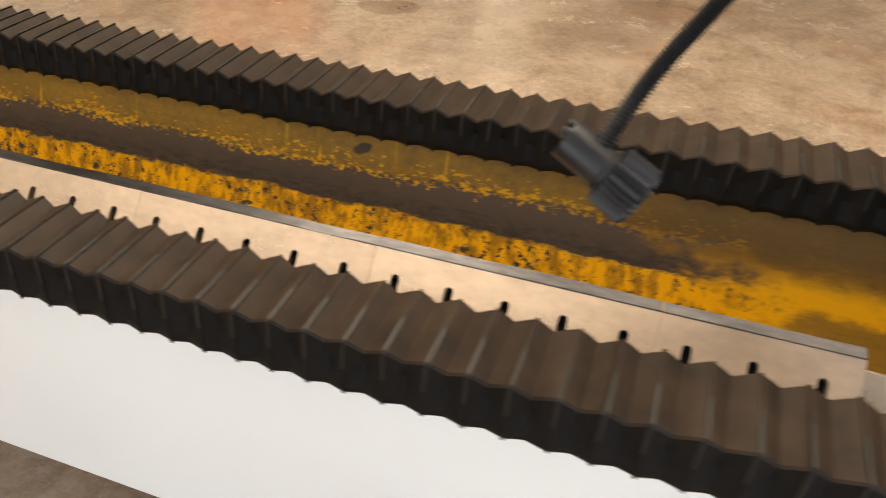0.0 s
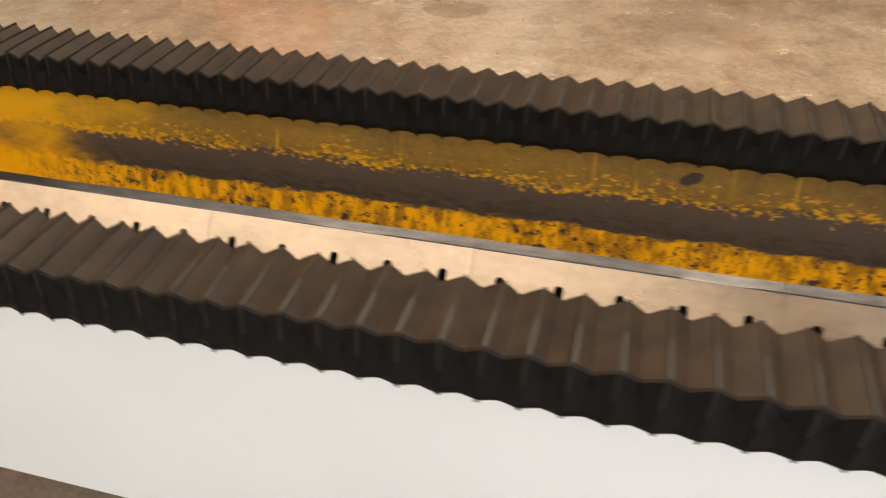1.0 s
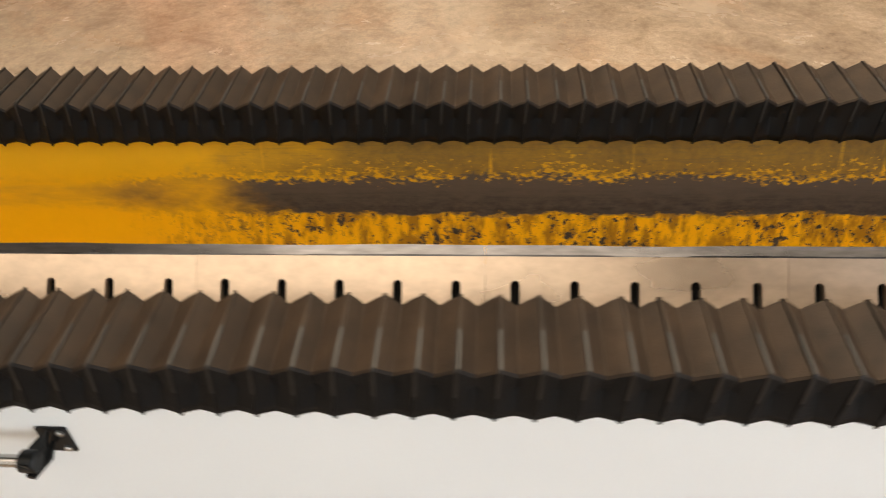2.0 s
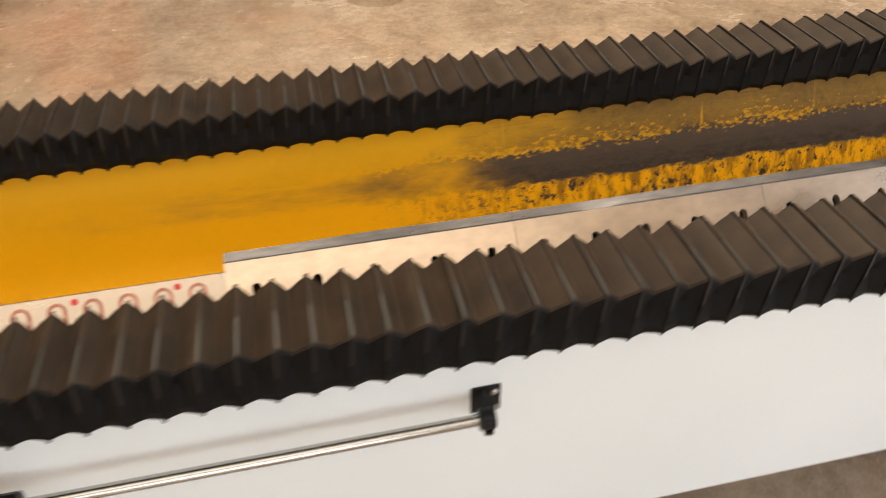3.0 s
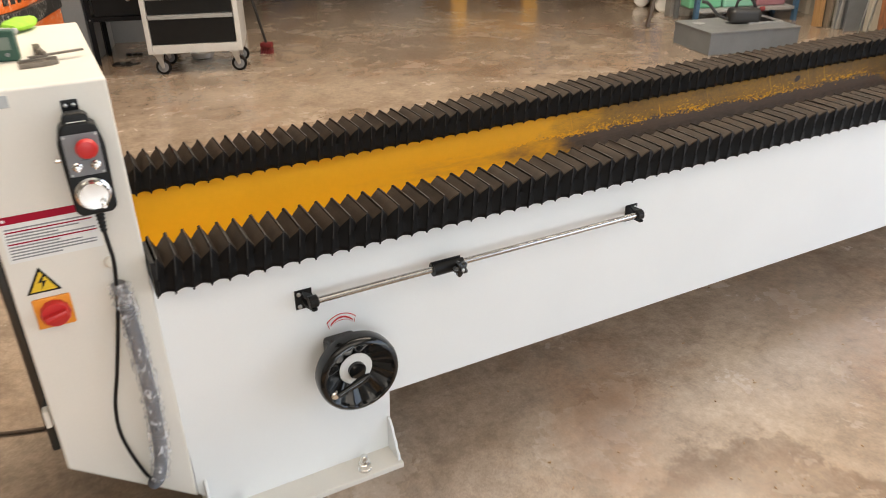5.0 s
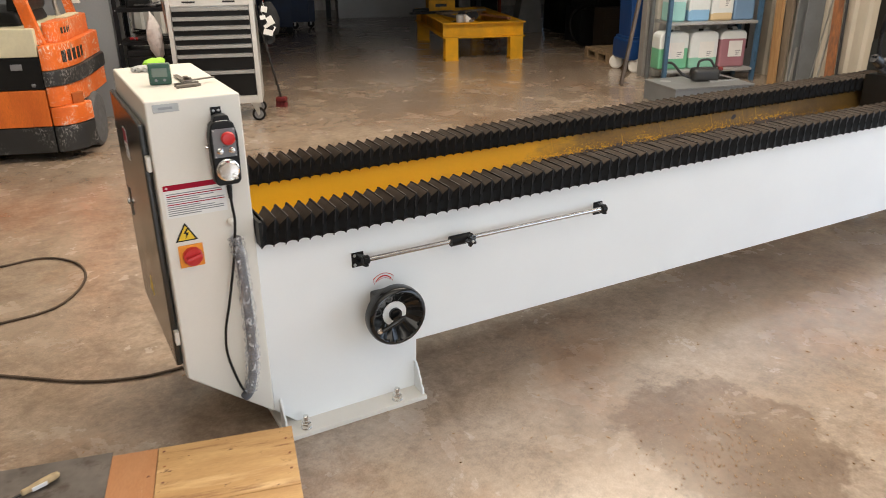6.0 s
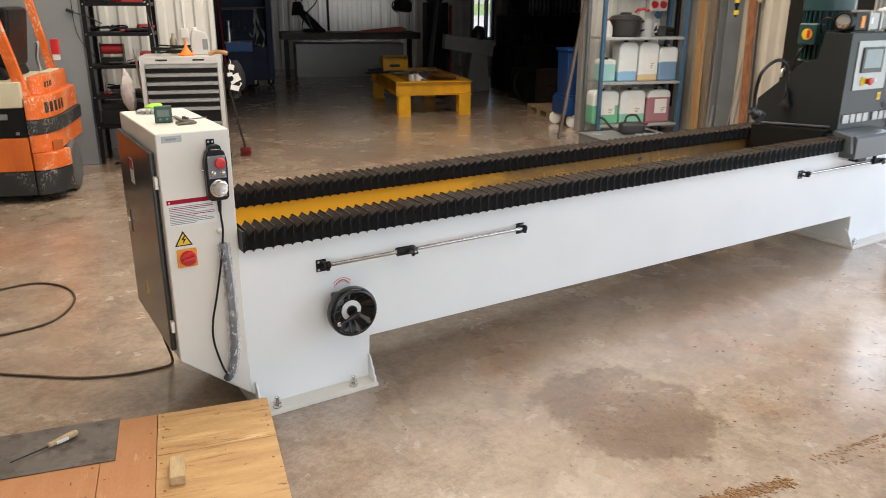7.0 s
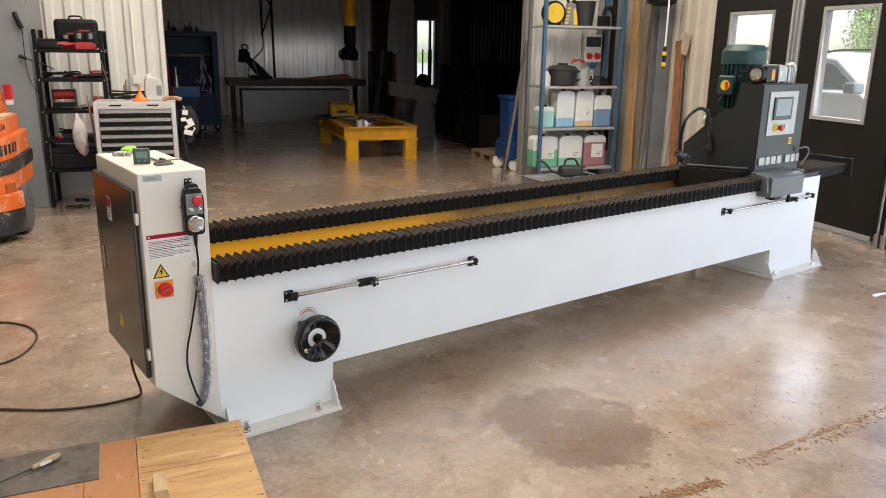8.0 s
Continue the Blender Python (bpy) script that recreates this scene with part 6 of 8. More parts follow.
def charger(m, label, tall):
    t = thing("battery_charger", m, label, "charger", "chargers on the black shelf")
    bm = bmn()
    prism(bm, [(-0.10, 0), (0.10, 0), (0.095, 0.05), (0.06, 0.07), (-0.06, 0.07), (-0.095, 0.05)], "y", -0.07, 0.07, 0.008)
    part("base", bm, REDT, t)
    for x in (-0.052, 0.052):
        bm = bmn()
        box(bm, x - 0.04, x + 0.04, -0.055, 0.05, 0.071, 0.071 + tall, 0.01)
        bat = part("battery", bm, BLACK, t)
        bm = bmn()
        lathe(bm, (x, -0.045, 0.10), (0, 0, 1), [(0.02, 0), (0.024, 0.004), (0.024, tall * 0.5), (0.02, tall * 0.55)], 14)
        part("cell_cover", bm, GREYP, bat)
    bm = bmn()
    box(bm, -0.05, 0.05, -0.02, 0.06, 0.072 + tall, 0.09 + tall, 0.008)
    part("lid", bm, REDT, t)
    return t


def drill(m, label):
    t = thing("cordless_drill", m, label, "drill", "drills on the black shelf")
    bm = bmn()
    lathe(bm, (-0.09, 0, 0.035), (1, 0, 0.06), [(0.02, 0), (0.033, 0.01), (0.035, 0.10), (0.026, 0.12), (0.018, 0.15), (0.014, 0.18)], 16)
    part("barrel", bm, REDT, t)
    bm = bmn()
    prism(bm, [(-0.07, 0.0), (-0.02, 0.0), (-0.01, 0.05), (-0.06, 0.05)], "y", -0.12, -0.02, 0.008)
    part("grip", bm, BLACK, t)
    return t


charger(at_rack(0.51, 0.13, 1.60, 4), "red and black battery charger with two batteries", 0.10)
charger(at_rack(0.36, 0.30, 1.60, -4), "red battery charger with grey cells", 0.07)
drill(at_rack(0.30, 0.15, 1.60, 8), "red cordless drill lying on its side")
drill(at_rack(0.60, 0.30, 1.315, 30), "red cordless drill lying among cables")
for x, z, w, d, h, mt, lb in ((0.12, 1.60, 0.19, 0.2, 0.10, BLACK, "black battery charger with grey slots"), (0.52, 1.315, 0.26, 0.16, 0.035, BLACK, "black flat tool tray"), (0.60, 1.00, 0.15, 0.2, 0.12, REDT, "dark red plastic storage box closed"), (0.35, 0.40, 0.55, 0.34, 0.22, BLACK, "black storage crate on the lowest shelf"), (0.38, 0.70, 0.42, 0.24, 0.035, GREY_STEEL, "dark metal bars lying on the shelf")):
    bm = bmn()
    box(bm, -w / 2, w / 2, -d / 2, d / 2, 0, h * 0.72, 0.012)
    box(bm, -w / 2 + 0.004, w / 2 - 0.004, -d / 2 + 0.004, d / 2 - 0.004, h * 0.72, h, 0.01)
    solid("tool_case", bm, mt, at_rack(x, 0.20, z, 4), lb, "tool case")
for k, (x, z, w) in enumerate(((0.16, 1.315, 0.13), (0.33, 1.315, 0.10), (0.25, 0.70, 0.12))):
    rng = random.Random(30 + k)
    bm = bmn()
    tube(bm, [(w * math.cos(0.9 * i) * rng.uniform(0.5, 1), 0.07 * math.sin(0.9 * i) * rng.uniform(0.5, 1), 0.012 + 0.0022 * i * rng.uniform(0.4, 1)) for i in range(26)], 0.008, 6, 4)
    solid("tool_cable", bm, BLACK, at_rack(x, 0.17, z + 0.036 * (z < 1)), "tangled black cable on the shelf", "cable", "cables on the shelf")
wi = thing("strap_winch", at_rack(0.235, 0.17, 1.00), "dark red strap winch in a black frame", "winch")
for x in (-0.11, 0.10):
    bm = bmn()
    prism(bm, [(-0.07, 0.0), (0.07, 0.0), (0.06, 0.19), (-0.06, 0.21)], "x", x, x + 0.008, 0.002)
    part("side_plate", bm, BLACK, wi)
bm = bmn()
lathe(bm, (-0.101, 0, 0.15), (1, 0, 0), [(0.045, 0), (0.05, 0.005), (0.05, 0.195), (0.045, 0.2)], 20)
part("drum", bm, REDT, wi, "dark red strap drum")
bm = bmn()
box(bm, -0.10, 0.10, -0.06, 0.06, 0.0, 0.07, 0.01)
part("foot", bm, BLACK, wi)
bm = bmn()
box(bm, -0.21, 0.21, -0.05, 0.04, 0.0, 0.30, 0.045, 4)
tube(bm, [(-0.06, 0, 0.295), (-0.05, 0, 0.325), (0.05, 0, 0.325), (0.06, 0, 0.295)], 0.009, 8, 4)
solid("tool_bag", bm, BLACK, at_rack(0.40, 0.375, 1.60), "black soft tool bag behind the power tools", "bag")
bm = bmn()
lathe(bm, (0, 0, 0), (0.12, 0, -1), [(0.010, 0), (0.022, 0.03), (0.050, 0.08), (0.078, 0.15), (0.085, 0.24), (0.075, 0.33), (0.050, 0.40), (0.012, 0.44)], 22, lambda j, a: 1 + 0.16 * math.sin(3 * a + 1.3 * j) + 0.08 * math.sin(7 * a + 2.1 * j))
BAGP = mat("cloudy_plastic_film", (0.74, 0.70, 0.68), 0.3, amount=0.2, color2=(0.58, 0.53, 0.51), scale=18, bump=0.05)
solid("plastic_bag", bm, BAGP, BLD @ pose(-0.965, 5.40, 0.975) @ Matrix.Diagonal((0.8, 0.8, 1, 1)), "cloudy plastic bag hanging from the shelf", "plastic bag", angle=20)
bm = bmn()
tube(bm, [(0, 0, 0.30), (0.01, -0.01, 0.15), (0.03, 0, -0.1), (0.05, 0.01, -0.33)], 0.012, 8)
solid("hanging_pliers", bm, STEEL, BLD @ pose(-0.84, 5.39, 0.86), "bright steel long tool hanging at the shelf", "hand tool")
bm = bmn()
tube(bm, [(0, 0, 0), (0.16, 0.01, -0.05), (0.3, 0.0, -0.12)], 0.006, 6)
tube(bm, [(-0.005, 0, 0.01), (0.06, 0, -0.015)], 0.016, 8, 2)
solid("inspection_torch", bm, BLACK, BLD @ pose(-1.32 - 0.1, 5.46, 1.52), "black handle with cable on the grey column", "torch")
bm = bmn()
tube(bm, [(0, -0.02, 0.02), (0.02, -0.03, -0.05), (0.05, -0.02, -0.13)], 0.022, 8, 3)
tube(bm, [(0.05, -0.02, -0.13), (0.06, -0.02, -0.6), (0.2, 0.0, -0.85)], 0.004, 6, 5)
solid("spray_gun", bm, BLACK, BLD @ pose(-1.42, 5.49, 1.92), "black nozzle with a thin hose on the grey column", "nozzle")
bm = bmn()
box(bm, -0.06, 0.06, -0.04, 0.0, 0, 0.085, 0.006)
solid("wall_socket", bm, PLASTICW, BLD @ pose(-0.95, VD - 0.03, 1.83), "white socket box on the sheet wall", "socket box")
bm = bmn()
box(bm, -0.04, 0.04, -0.04, 0.0, 0, 0.10, 0.006)
solid("wall_switch", bm, PLASTICW, BLD @ pose(-0.42, VD - 0.03, 1.22), "white switch box on the sheet wall", "switch box")
bm = bmn()
rod(bm, (-0.42, VD - 0.045, 1.32), (-0.44, VD - 0.045, 4.8), 0.01, 8)
solid("conduit_pipe", bm, PLASTICW, BLD, "white conduit pipe on the sheet wall", "conduit")
rng = random.Random(52)
for k in range(11):
    x, z = rng.uniform(0.12, 0.58), (1.315, 1.00, 0.70)[k % 3]
    L, r = rng.uniform(0.12, 0.24), rng.uniform(0.010, 0.017)
    ht = thing("hand_tool", at_rack(x, rng.uniform(0.04, 0.12), z + 0.002, rng.uniform(-35, 35)), "dark hand tool lying on the black shelf", "hand tool", "hand tools on the black shelf")
    bm = bmn()
    lathe(bm, (-L / 2, 0, 0.017), (1, 0, 0), [(r * 0.6, 0), (r, 0.008), (r * 0.9, 0.05), (r, 0.09), (r * 0.5, 0.1)], 12)
    part("grip", bm, (BLACK, REDT, BLACK, GREYP)[k % 4], ht)
    bm = bmn()
    rod(bm, (-L / 2 + 0.098, 0, 0.017), (L / 2, 0.004, 0.02 + rng.uniform(0, 0.03)), r * 0.35, 8)
    part("shank", bm, GREY_STEEL, ht)
for x, z0, z1, w in ((0.665, 1.50, 0.42, 0.05), (0.60, 0.94, 0.45, -0.04), (0.14, 0.93, 0.72, 0.03)):
    bm = bmn()
    tube(bm, [(0, 0, z0), (w, -0.012, z0 * 0.7 + z1 * 0.3), (w * 0.2, -0.006, z0 * 0.35 + z1 * 0.65), (w * 1.3, -0.01, z1)], 0.0035, 6, 5)
    solid("hanging_wire", bm, GREYP, at_rack(x, -0.012, 0.0), "thin grey wire hanging down the black shelf", "wire", "wires on the black shelf")
for x in (-1.10, -1.04, -1.0):
    bm = bmn()
    lathe(bm, (0, 0, 0), (0, 0, 1), [(0.02, 0), (0.028, 0.006), (0.02, 0.018), (0.005, 0.02)], 12)
    solid("rubber_foot", bm, BLACK, BLD @ pose(x, 5.72 - 0.1 * x, 0.0), "small black rubber foot on the floor", "rubber foot", "rubber feet")

# ---- blue shelf with canisters ----
BLUES = mat("blue_rack_paint", (0.06, 0.13, 0.22), 0.45, 0.1, amount=0.15, scale=10, bump=0.01)
SHELFG = mat("galvanised_shelf", (0.45, 0.45, 0.45), 0.45, 0.4, amount=0.12, scale=10, bump=0.01)
sx0, sx1, sy0, sy1 = 4.47, 5.58, 5.90, 6.30
rack = thing("canister_rack", BLD, "blue and grey shelf rack full of plastic canisters", "rack")
for x, y, mt in ((sx0, sy0, BLUES), (sx1, sy0, BLUES), (sx0 - 0.02, sy1, STEELGREY), (sx1, sy1, BLUES)):
    bm = bmn()
    prism(bm, [(x - 0.02, y - 0.02), (x + 0.02, y - 0.02), (x + 0.02, y + 0.03), (x + 0.016, y + 0.03), (x + 0.016, y - 0.016), (x - 0.016, y - 0.016), (x - 0.016, y + 0.03), (x - 0.02, y + 0.03)], "z", 0, 2.55)
    po = part("post", bm, mt, rack)
    for k in range(24):
        bm = bmn()
        lathe(bm, (x, y - 0.0205, 0.12 + k * 0.1), (0, -1, 0), [(0.004, 0), (0.004, 0.0008)], 6)
        part("slot_hole", bm, DARK, po)
for z in (0.145, 0.674, 1.215, 1.975):
    bm = bmn()
    box(bm, sx0 + 0.02, sx1 - 0.02, sy0 - 0.015, sy1 + 0.015, z - 0.03, z, 0.004)
    part("shelf", bm, SHELFG, rack)

LIQ = {}


def liquid(name, c):
    if name not in LIQ:
        LIQ[name] = mat(name, c, 0.35, amount=0.06, scale=6, bump=0.0)
    return LIQ[name]


MILKY = mat("milky_canister_plastic", (0.70, 0.735, 0.735), 0.38, amount=0.06, scale=8, bump=0.0)


def canister(m, w, d, h, fill, name, colour, label, tag=True):
    t = thing("canister", m, label, "canister", "canisters on the blue rack")
    bm = bmn()
    box(bm, -w / 2, w / 2, -d / 2, d / 2, 0, h * fill, 0.026, 4)
    part("liquid_part", bm, liquid(name, colour), t, "lower part tinted by the liquid inside")
    bm = bmn()
    c = 0.20 * w
    prism(bm, [(-w / 2, h * fill - 0.045), (w / 2, h * fill - 0.045), (w / 2, h * 0.86), (w / 2 - c * 0.35, h * 0.945), (w / 2 - c, h * 0.975), (-w / 2 + c, h * 0.975), (-w / 2 + c * 0.35, h * 0.945), (-w / 2, h * 0.86)], "y", -d / 2 + 0.001, d / 2 - 0.001, 0.022, 3)
    part("upper_part", bm, MILKY, t, "translucent white upper part")
    bm = bmn()
    lathe(bm, (-w * 0.10, -0.05, h * 0.965), (0, 0, 1), [(0.028, 0), (0.028, 0.022), (0.024, 0.026)], 16)
    part("cap", bm, BLACK, t)
    bm = bmn()
    tube(bm, [(w * 0.04, 0.0, h * 0.93), (w * 0.10, 0.02, h * 1.0), (w * 0.26, 0.03, h * 1.0), (w * 0.34, 0.03, h * 0.9)], 0.013, 8, 4)
    part("handle", bm, PLASTICW, t)
    if tag:
        bm = bmn()
        box(bm, -w * 0.18, w * 0.34, -d / 2 - 0.0015, -d / 2, h * 0.28, h * 0.7)
        lb = part("paper_label", bm, PAPER, t)
        for k in range(3):
            bm = bmn()
            box(bm, w * 0.1, w * (0.2 + 0.04 * k), -d / 2 - 0.0022, -d / 2 - 0.0015, h * (0.33 + 0.05 * k), h * (0.35 + 0.05 * k))
            part("print_line", bm, INK, lb)
    return t


def on_rack(x, z, dy=0.18):
    return BLD @ pose(x, sy0 + dy, z)


GRN, PNK, CYN, BLU, CRM = (0.16, 0.46, 0.28), (0.34, 0.16, 0.19), (0.34, 0.62, 0.60), (0.26, 0.46, 0.68), (0.62, 0.47, 0.27)
CAN = [
    (4.60, 0.145, 0.36, 0.43, 0.60, "green_liquid", GRN, "canister of green liquid with a paper label", True),
    (4.975, 0.145, 0.35, 0.43, 0.34, "pale_green_liquid", (0.24, 0.50, 0.38), "white canister a third full of green liquid", True),
    (5.34, 0.145, 0.33, 0.43, 0.80, "pink_liquid", PNK, "canister full of dusky pink liquid", True),
    (4.60, 0.674, 0.20, 0.28, 0.85, "cyan_liquid", CYN, "small canister of pale cyan liquid", False),
    (4.865, 0.674, 0.26, 0.49, 0.30, "blue_liquid", BLU, "tall white canister with some blue liquid", False),
    (5.145, 0.674, 0.27, 0.49, 0.22, "cream_liquid", CRM, "tall white canister with cream liquid", True),
    (5.42, 0.674, 0.26, 0.43, 0.60, "dull_blue_liquid", (0.16, 0.26, 0.40), "canister half full of dull blue liquid", False)]
for x, z, w, h, f, nm, c, lb, tg in CAN:
    canister(on_rack(x, z), w, 0.22, h, f, nm, c, lb, tg)

POT = mat("dark_grey_pot", (0.026, 0.026, 0.027), 0.45, amount=0.15, scale=12, bump=0.01)
pot = thing("stew_pot", on_rack(4.835, 1.215), "dark grey lidded pot on the rack", "pot")
bm = bmn()
lathe(bm, (0, 0, 0), (0, 0, 1), [(0.16, 0), (0.18, 0.02), (0.20, 0.20), (0.21, 0.21), (0.2, 0.22)], 32)
part("body", bm, POT, pot)
bm = bmn()
lathe(bm, (0, 0, 0.218), (0, 0, 1), [(0.2, 0), (0.17, 0.03), (0.1, 0.045), (0.07, 0.05), (0.07, 0.07), (0.04, 0.075)], 28)
part("lid", bm, POT, pot)
bm = bmn()
tube(bm, [(0.185, -0.06, 0.18), (0.24, -0.06, 0.18), (0.24, -0.06, 0.09), (0.18, -0.05, 0.07)], 0.012, 8, 4)
part("handle", bm, BLACK, pot)
jug = thing("measuring_jug", on_rack(5.125, 1.215), "pale grey plastic measuring jug with handle", "jug")
bm = bmn()
lathe(bm, (0, 0, 0), (0, 0, 1), [(0.08, 0), (0.085, 0.01), (0.098, 0.20), (0.10, 0.205)], 26)
part("body", bm, mat("grey_jug_plastic", (0.38, 0.39, 0.40), 0.4, amount=0.06), jug)
bm = bmn()
tube(bm, [(0.095, -0.02, 0.18), (0.15, -0.02, 0.17), (0.15, -0.02, 0.07), (0.085, -0.02, 0.05)], 0.011, 8, 4)
part("handle", bm, mat("grey_jug_handle", (0.38, 0.39, 0.40), 0.4, amount=0.06), jug)
for x, w, h, mt, lb in ((5.33, 0.14, 0.22, GREY_STEEL, "dark grey machine part on the rack"), (5.45, 0.16, 0.09, BLACK, "black machine part on the rack")):
    bm = bmn()
    lathe(bm, (-w / 2, 0, 0.06), (1, 0.2, 0.1), [(0.03, 0), (0.055, 0.02), (0.055, w * 0.6), (0.035, w * 0.7), (0.03, w)], 16)
    box(bm, -0.05, 0.05, -0.05, 0.05, 0, h * 0.6, 0.01)
    solid("machine_part", bm, mt, on_rack(x, 1.215), lb, "machine part")
for x, y, r, h, mt, lb in ((4.54, 0.06, 0.042, 0.22, PLASTICW, "white plastic bottle behind the rack post"), (4.60, 0.12, 0.035, 0.17, PLASTICW, "small white plastic bottle on the rack")):
    bt = thing("plastic_bottle", on_rack(x, 1.215, y), lb, "bottle", "bottles on the rack")
    bm = bmn()
    lathe(bm, (0, 0, 0), (0, 0, 1), [(r * 0.9, 0), (r, 0.006), (r, h * 0.68), (r * 0.8, h * 0.8), (r * 0.35, h * 0.88), (r * 0.35, h * 0.9)], 20)
    part("body", bm, PLASTICW, bt)
    bm = bmn()
    lathe(bm, (0, 0, h * 0.9), (0, 0, 1), [(r * 0.42, 0), (r * 0.42, h * 0.09), (r * 0.35, h * 0.1)], 14)
    part("cap", bm, RED, bt, "red screw cap")
bm = bmn()
tube(bm, [(-0.09, 0, 0.02), (-0.03, 0.02, 0.05), (0.04, -0.01, 0.05), (0.10, 0.01, 0.03)], 0.017, 8, 4)
for v in bm.verts:
    v.co += Vector((math.sin(91 * v.co.y), math.sin(83 * v.co.x), math.sin(77 * v.co.x))) * 0.006
solid("red_rag", bm, REDT, on_rack(5.02, 1.492, 0.12), "red rag lying on the pot lid", "rag")
bm = bmn()
lathe(bm, (0, 0, 0), (0, 0, 1), [(0.12, 0), (0.13, 0.01), (0.16, 0.3), (0.165, 0.31)], 28)
solid("bucket", bm, POT, on_rack(5.09, 1.975), "dark grey plastic bucket on the top shelf", "bucket")
ra = thing("cable_reel", on_rack(4.62, 1.975, 0.10), "black and yellow round cable reel", "cable reel")
bm = bmn()
lathe(bm, (0, 0.05, 0.15), (0, -1, 0), [(0.10, 0), (0.15, 0.005), (0.15, 0.02), (0.12, 0.025), (0.12, 0.075), (0.15, 0.08), (0.15, 0.095), (0.10, 0.10)], 32)
part("drum", bm, BLACK, ra)
bm = bmn()
lathe(bm, (0, -0.048, 0.15), (0, -1, 0), [(0.115, 0), (0.12, 0.004), (0.12, 0.012), (0.06, 0.014), (0.02, 0.012)], 32)
part("face", bm, YELLOWP, ra, "yellow front disc")
bm = bmn()
box(bm, -0.10, 0.10, -0.04, 0.05, 0, 0.03, 0.006)
part("stand", bm, BLACK, ra)
jg = thing("jigsaw", on_rack(4.86, 1.975, 0.10), "yellow and black striped power tool standing upright", "power tool")
bm = bmn()
prism(bm, [(-0.10, 0.0), (0.10, 0.0), (0.09, 0.10), (0.055, 0.27), (-0.04, 0.29), (-0.075, 0.12)], "y", -0.05, 0.05, 0.016, 3)
part("body", bm, GREYP, jg)
for i in range(5):
    bm = bmn()
    box(bm, -0.095 + 0.006 * i, -0.05 + 0.006 * i, -0.054, -0.0495, 0.02 + 0.045 * i, 0.04 + 0.045 * i, 0.002)
    part("yellow_stripe", bm, YELLOWP, jg)
bm = bmn()
prism(bm, [(0.03, 0.01), (0.085, 0.01), (0.075, 0.12), (0.04, 0.22), (0.02, 0.2)], "y", -0.056, -0.049, 0.003)
part("yellow_cover", bm, YELLOWP, jg)
bm = bmn()
tube(bm, [(-0.03, 0, 0.28), (-0.05, -0.02, 0.33), (0.03, -0.02, 0.34), (0.05, 0, 0.26)], 0.018, 8, 4)
part("handle", bm, BLACK, jg)
bm = bmn()
box(bm, -0.07, 0.07, -0.06, 0.06, 0, 0.14, 0.02)
tube(bm, [(0, 0, 0.14), (0.02, 0, 0.22), (0.1, 0, 0.24), (0.14, 0, 0.18)], 0.03, 8, 4)
solid("grease_gun", bm, BLACK, on_rack(5.40, 1.975), "black tool with a bent neck on the top shelf", "tool")
sock = thing("power_outlet_panel", BLD @ pose(5.40, VD - 0.03, 1.52), "grey outlet panel with red and blue sockets on the wall", "outlet panel")
bm = bmn()
box(bm, -0.13, 0.13, -0.08, 0, 0, 0.36, 0.008)
part("case", bm, PLASTICW, sock)
bm = bmn()
box(bm, -0.11, 0.11, -0.09, -0.078, 0.2, 0.33, 0.004)
part("cover", bm, SCREEN, sock, "dark smoked cover")
for x, z, mt in ((-0.06, 0.09, RED), (0.06, 0.09, RED), (0.0, -0.04, BLUES)):
    bm = bmn()
    lathe(bm, (x, -0.07, z), (0, -1, -0.4), [(0.038, 0), (0.038, 0.03), (0.043, 0.035), (0.043, 0.05)], 18)
    part("socket", bm, mt, sock)

# coolant tank in front of the rack
tank = thing("coolant_tank", BLD @ pose(3.945, 4.60, 0, 0, 0, 5.5), "dark grey steel coolant tank with a sheet-metal lid", "tank")
bm = bmn()
box(bm, 0, 0.90, 0, 0.58, 0, 0.185, 0.006)
part("tub", bm, STEELGREY, tank)
bm = bmn()
box(bm, -0.008, 0.908, -0.008, 0.588, 0.186, 0.197, 0.003)
lid = part("lid", bm, mat("worn_tank_lid", (0.27, 0.275, 0.275), 0.42, 0.4, amount=0.25, scale=10, bump=0.01), tank, "grey sheet-metal lid")
bm = bmn()
lathe(bm, (0.13, 0.40, 0.1972), (0, 0, 1), [(0.056, 0), (0.056, 0.003), (0.046, 0.003)], 24)
part("hole_rim", bm, SHELFG, lid)
bm = bmn()
lathe(bm, (0.13, 0.40, 0.1973), (0, 0, 1), [(0.045, 0), (0.045, 0.001)], 24)
part("filler_hole", bm, DARK, lid, "dark round filler hole")
bm = bmn()
for x0, x1, y0, y1 in ((0.52, 0.87, 0.20, 0.215), (0.52, 0.87, 0.485, 0.50), (0.52, 0.535, 0.215, 0.485), (0.855, 0.87, 0.215, 0.485)):
    box(bm, x0, x1, y0, y1, 0.1972, 0.212, 0.002)
part("hatch_frame", bm, SHELFG, lid)
bm = bmn()
box(bm, 0.536, 0.854, 0.216, 0.484, 0.1973, 0.1985)
part("hatch_opening", bm, DARK, lid, "dark open hatch")
bm = bmn()
box(bm, 0.54, 0.70, 0.22, 0.48, 0.1986, 0.2035, 0.002)
part("hatch_slide", bm, STEELGREY, lid)
bm = bmn()
box(bm, 0.42, 0.46, 0.33, 0.36, 0.1972, 0.222, 0.003)
part("knob", bm, STEEL, lid)
wc = thing("watering_can", BLD @ pose(4.42, 4.95, 0.1975, 0, 0, 170), "dark grey watering can with a long spout", "watering can")
bm = bmn()
box(bm, -0.15, 0.13, -0.085, 0.085, 0.0, 0.135, 0.045, 4)
part("body", bm, POT, wc)
bm = bmn()
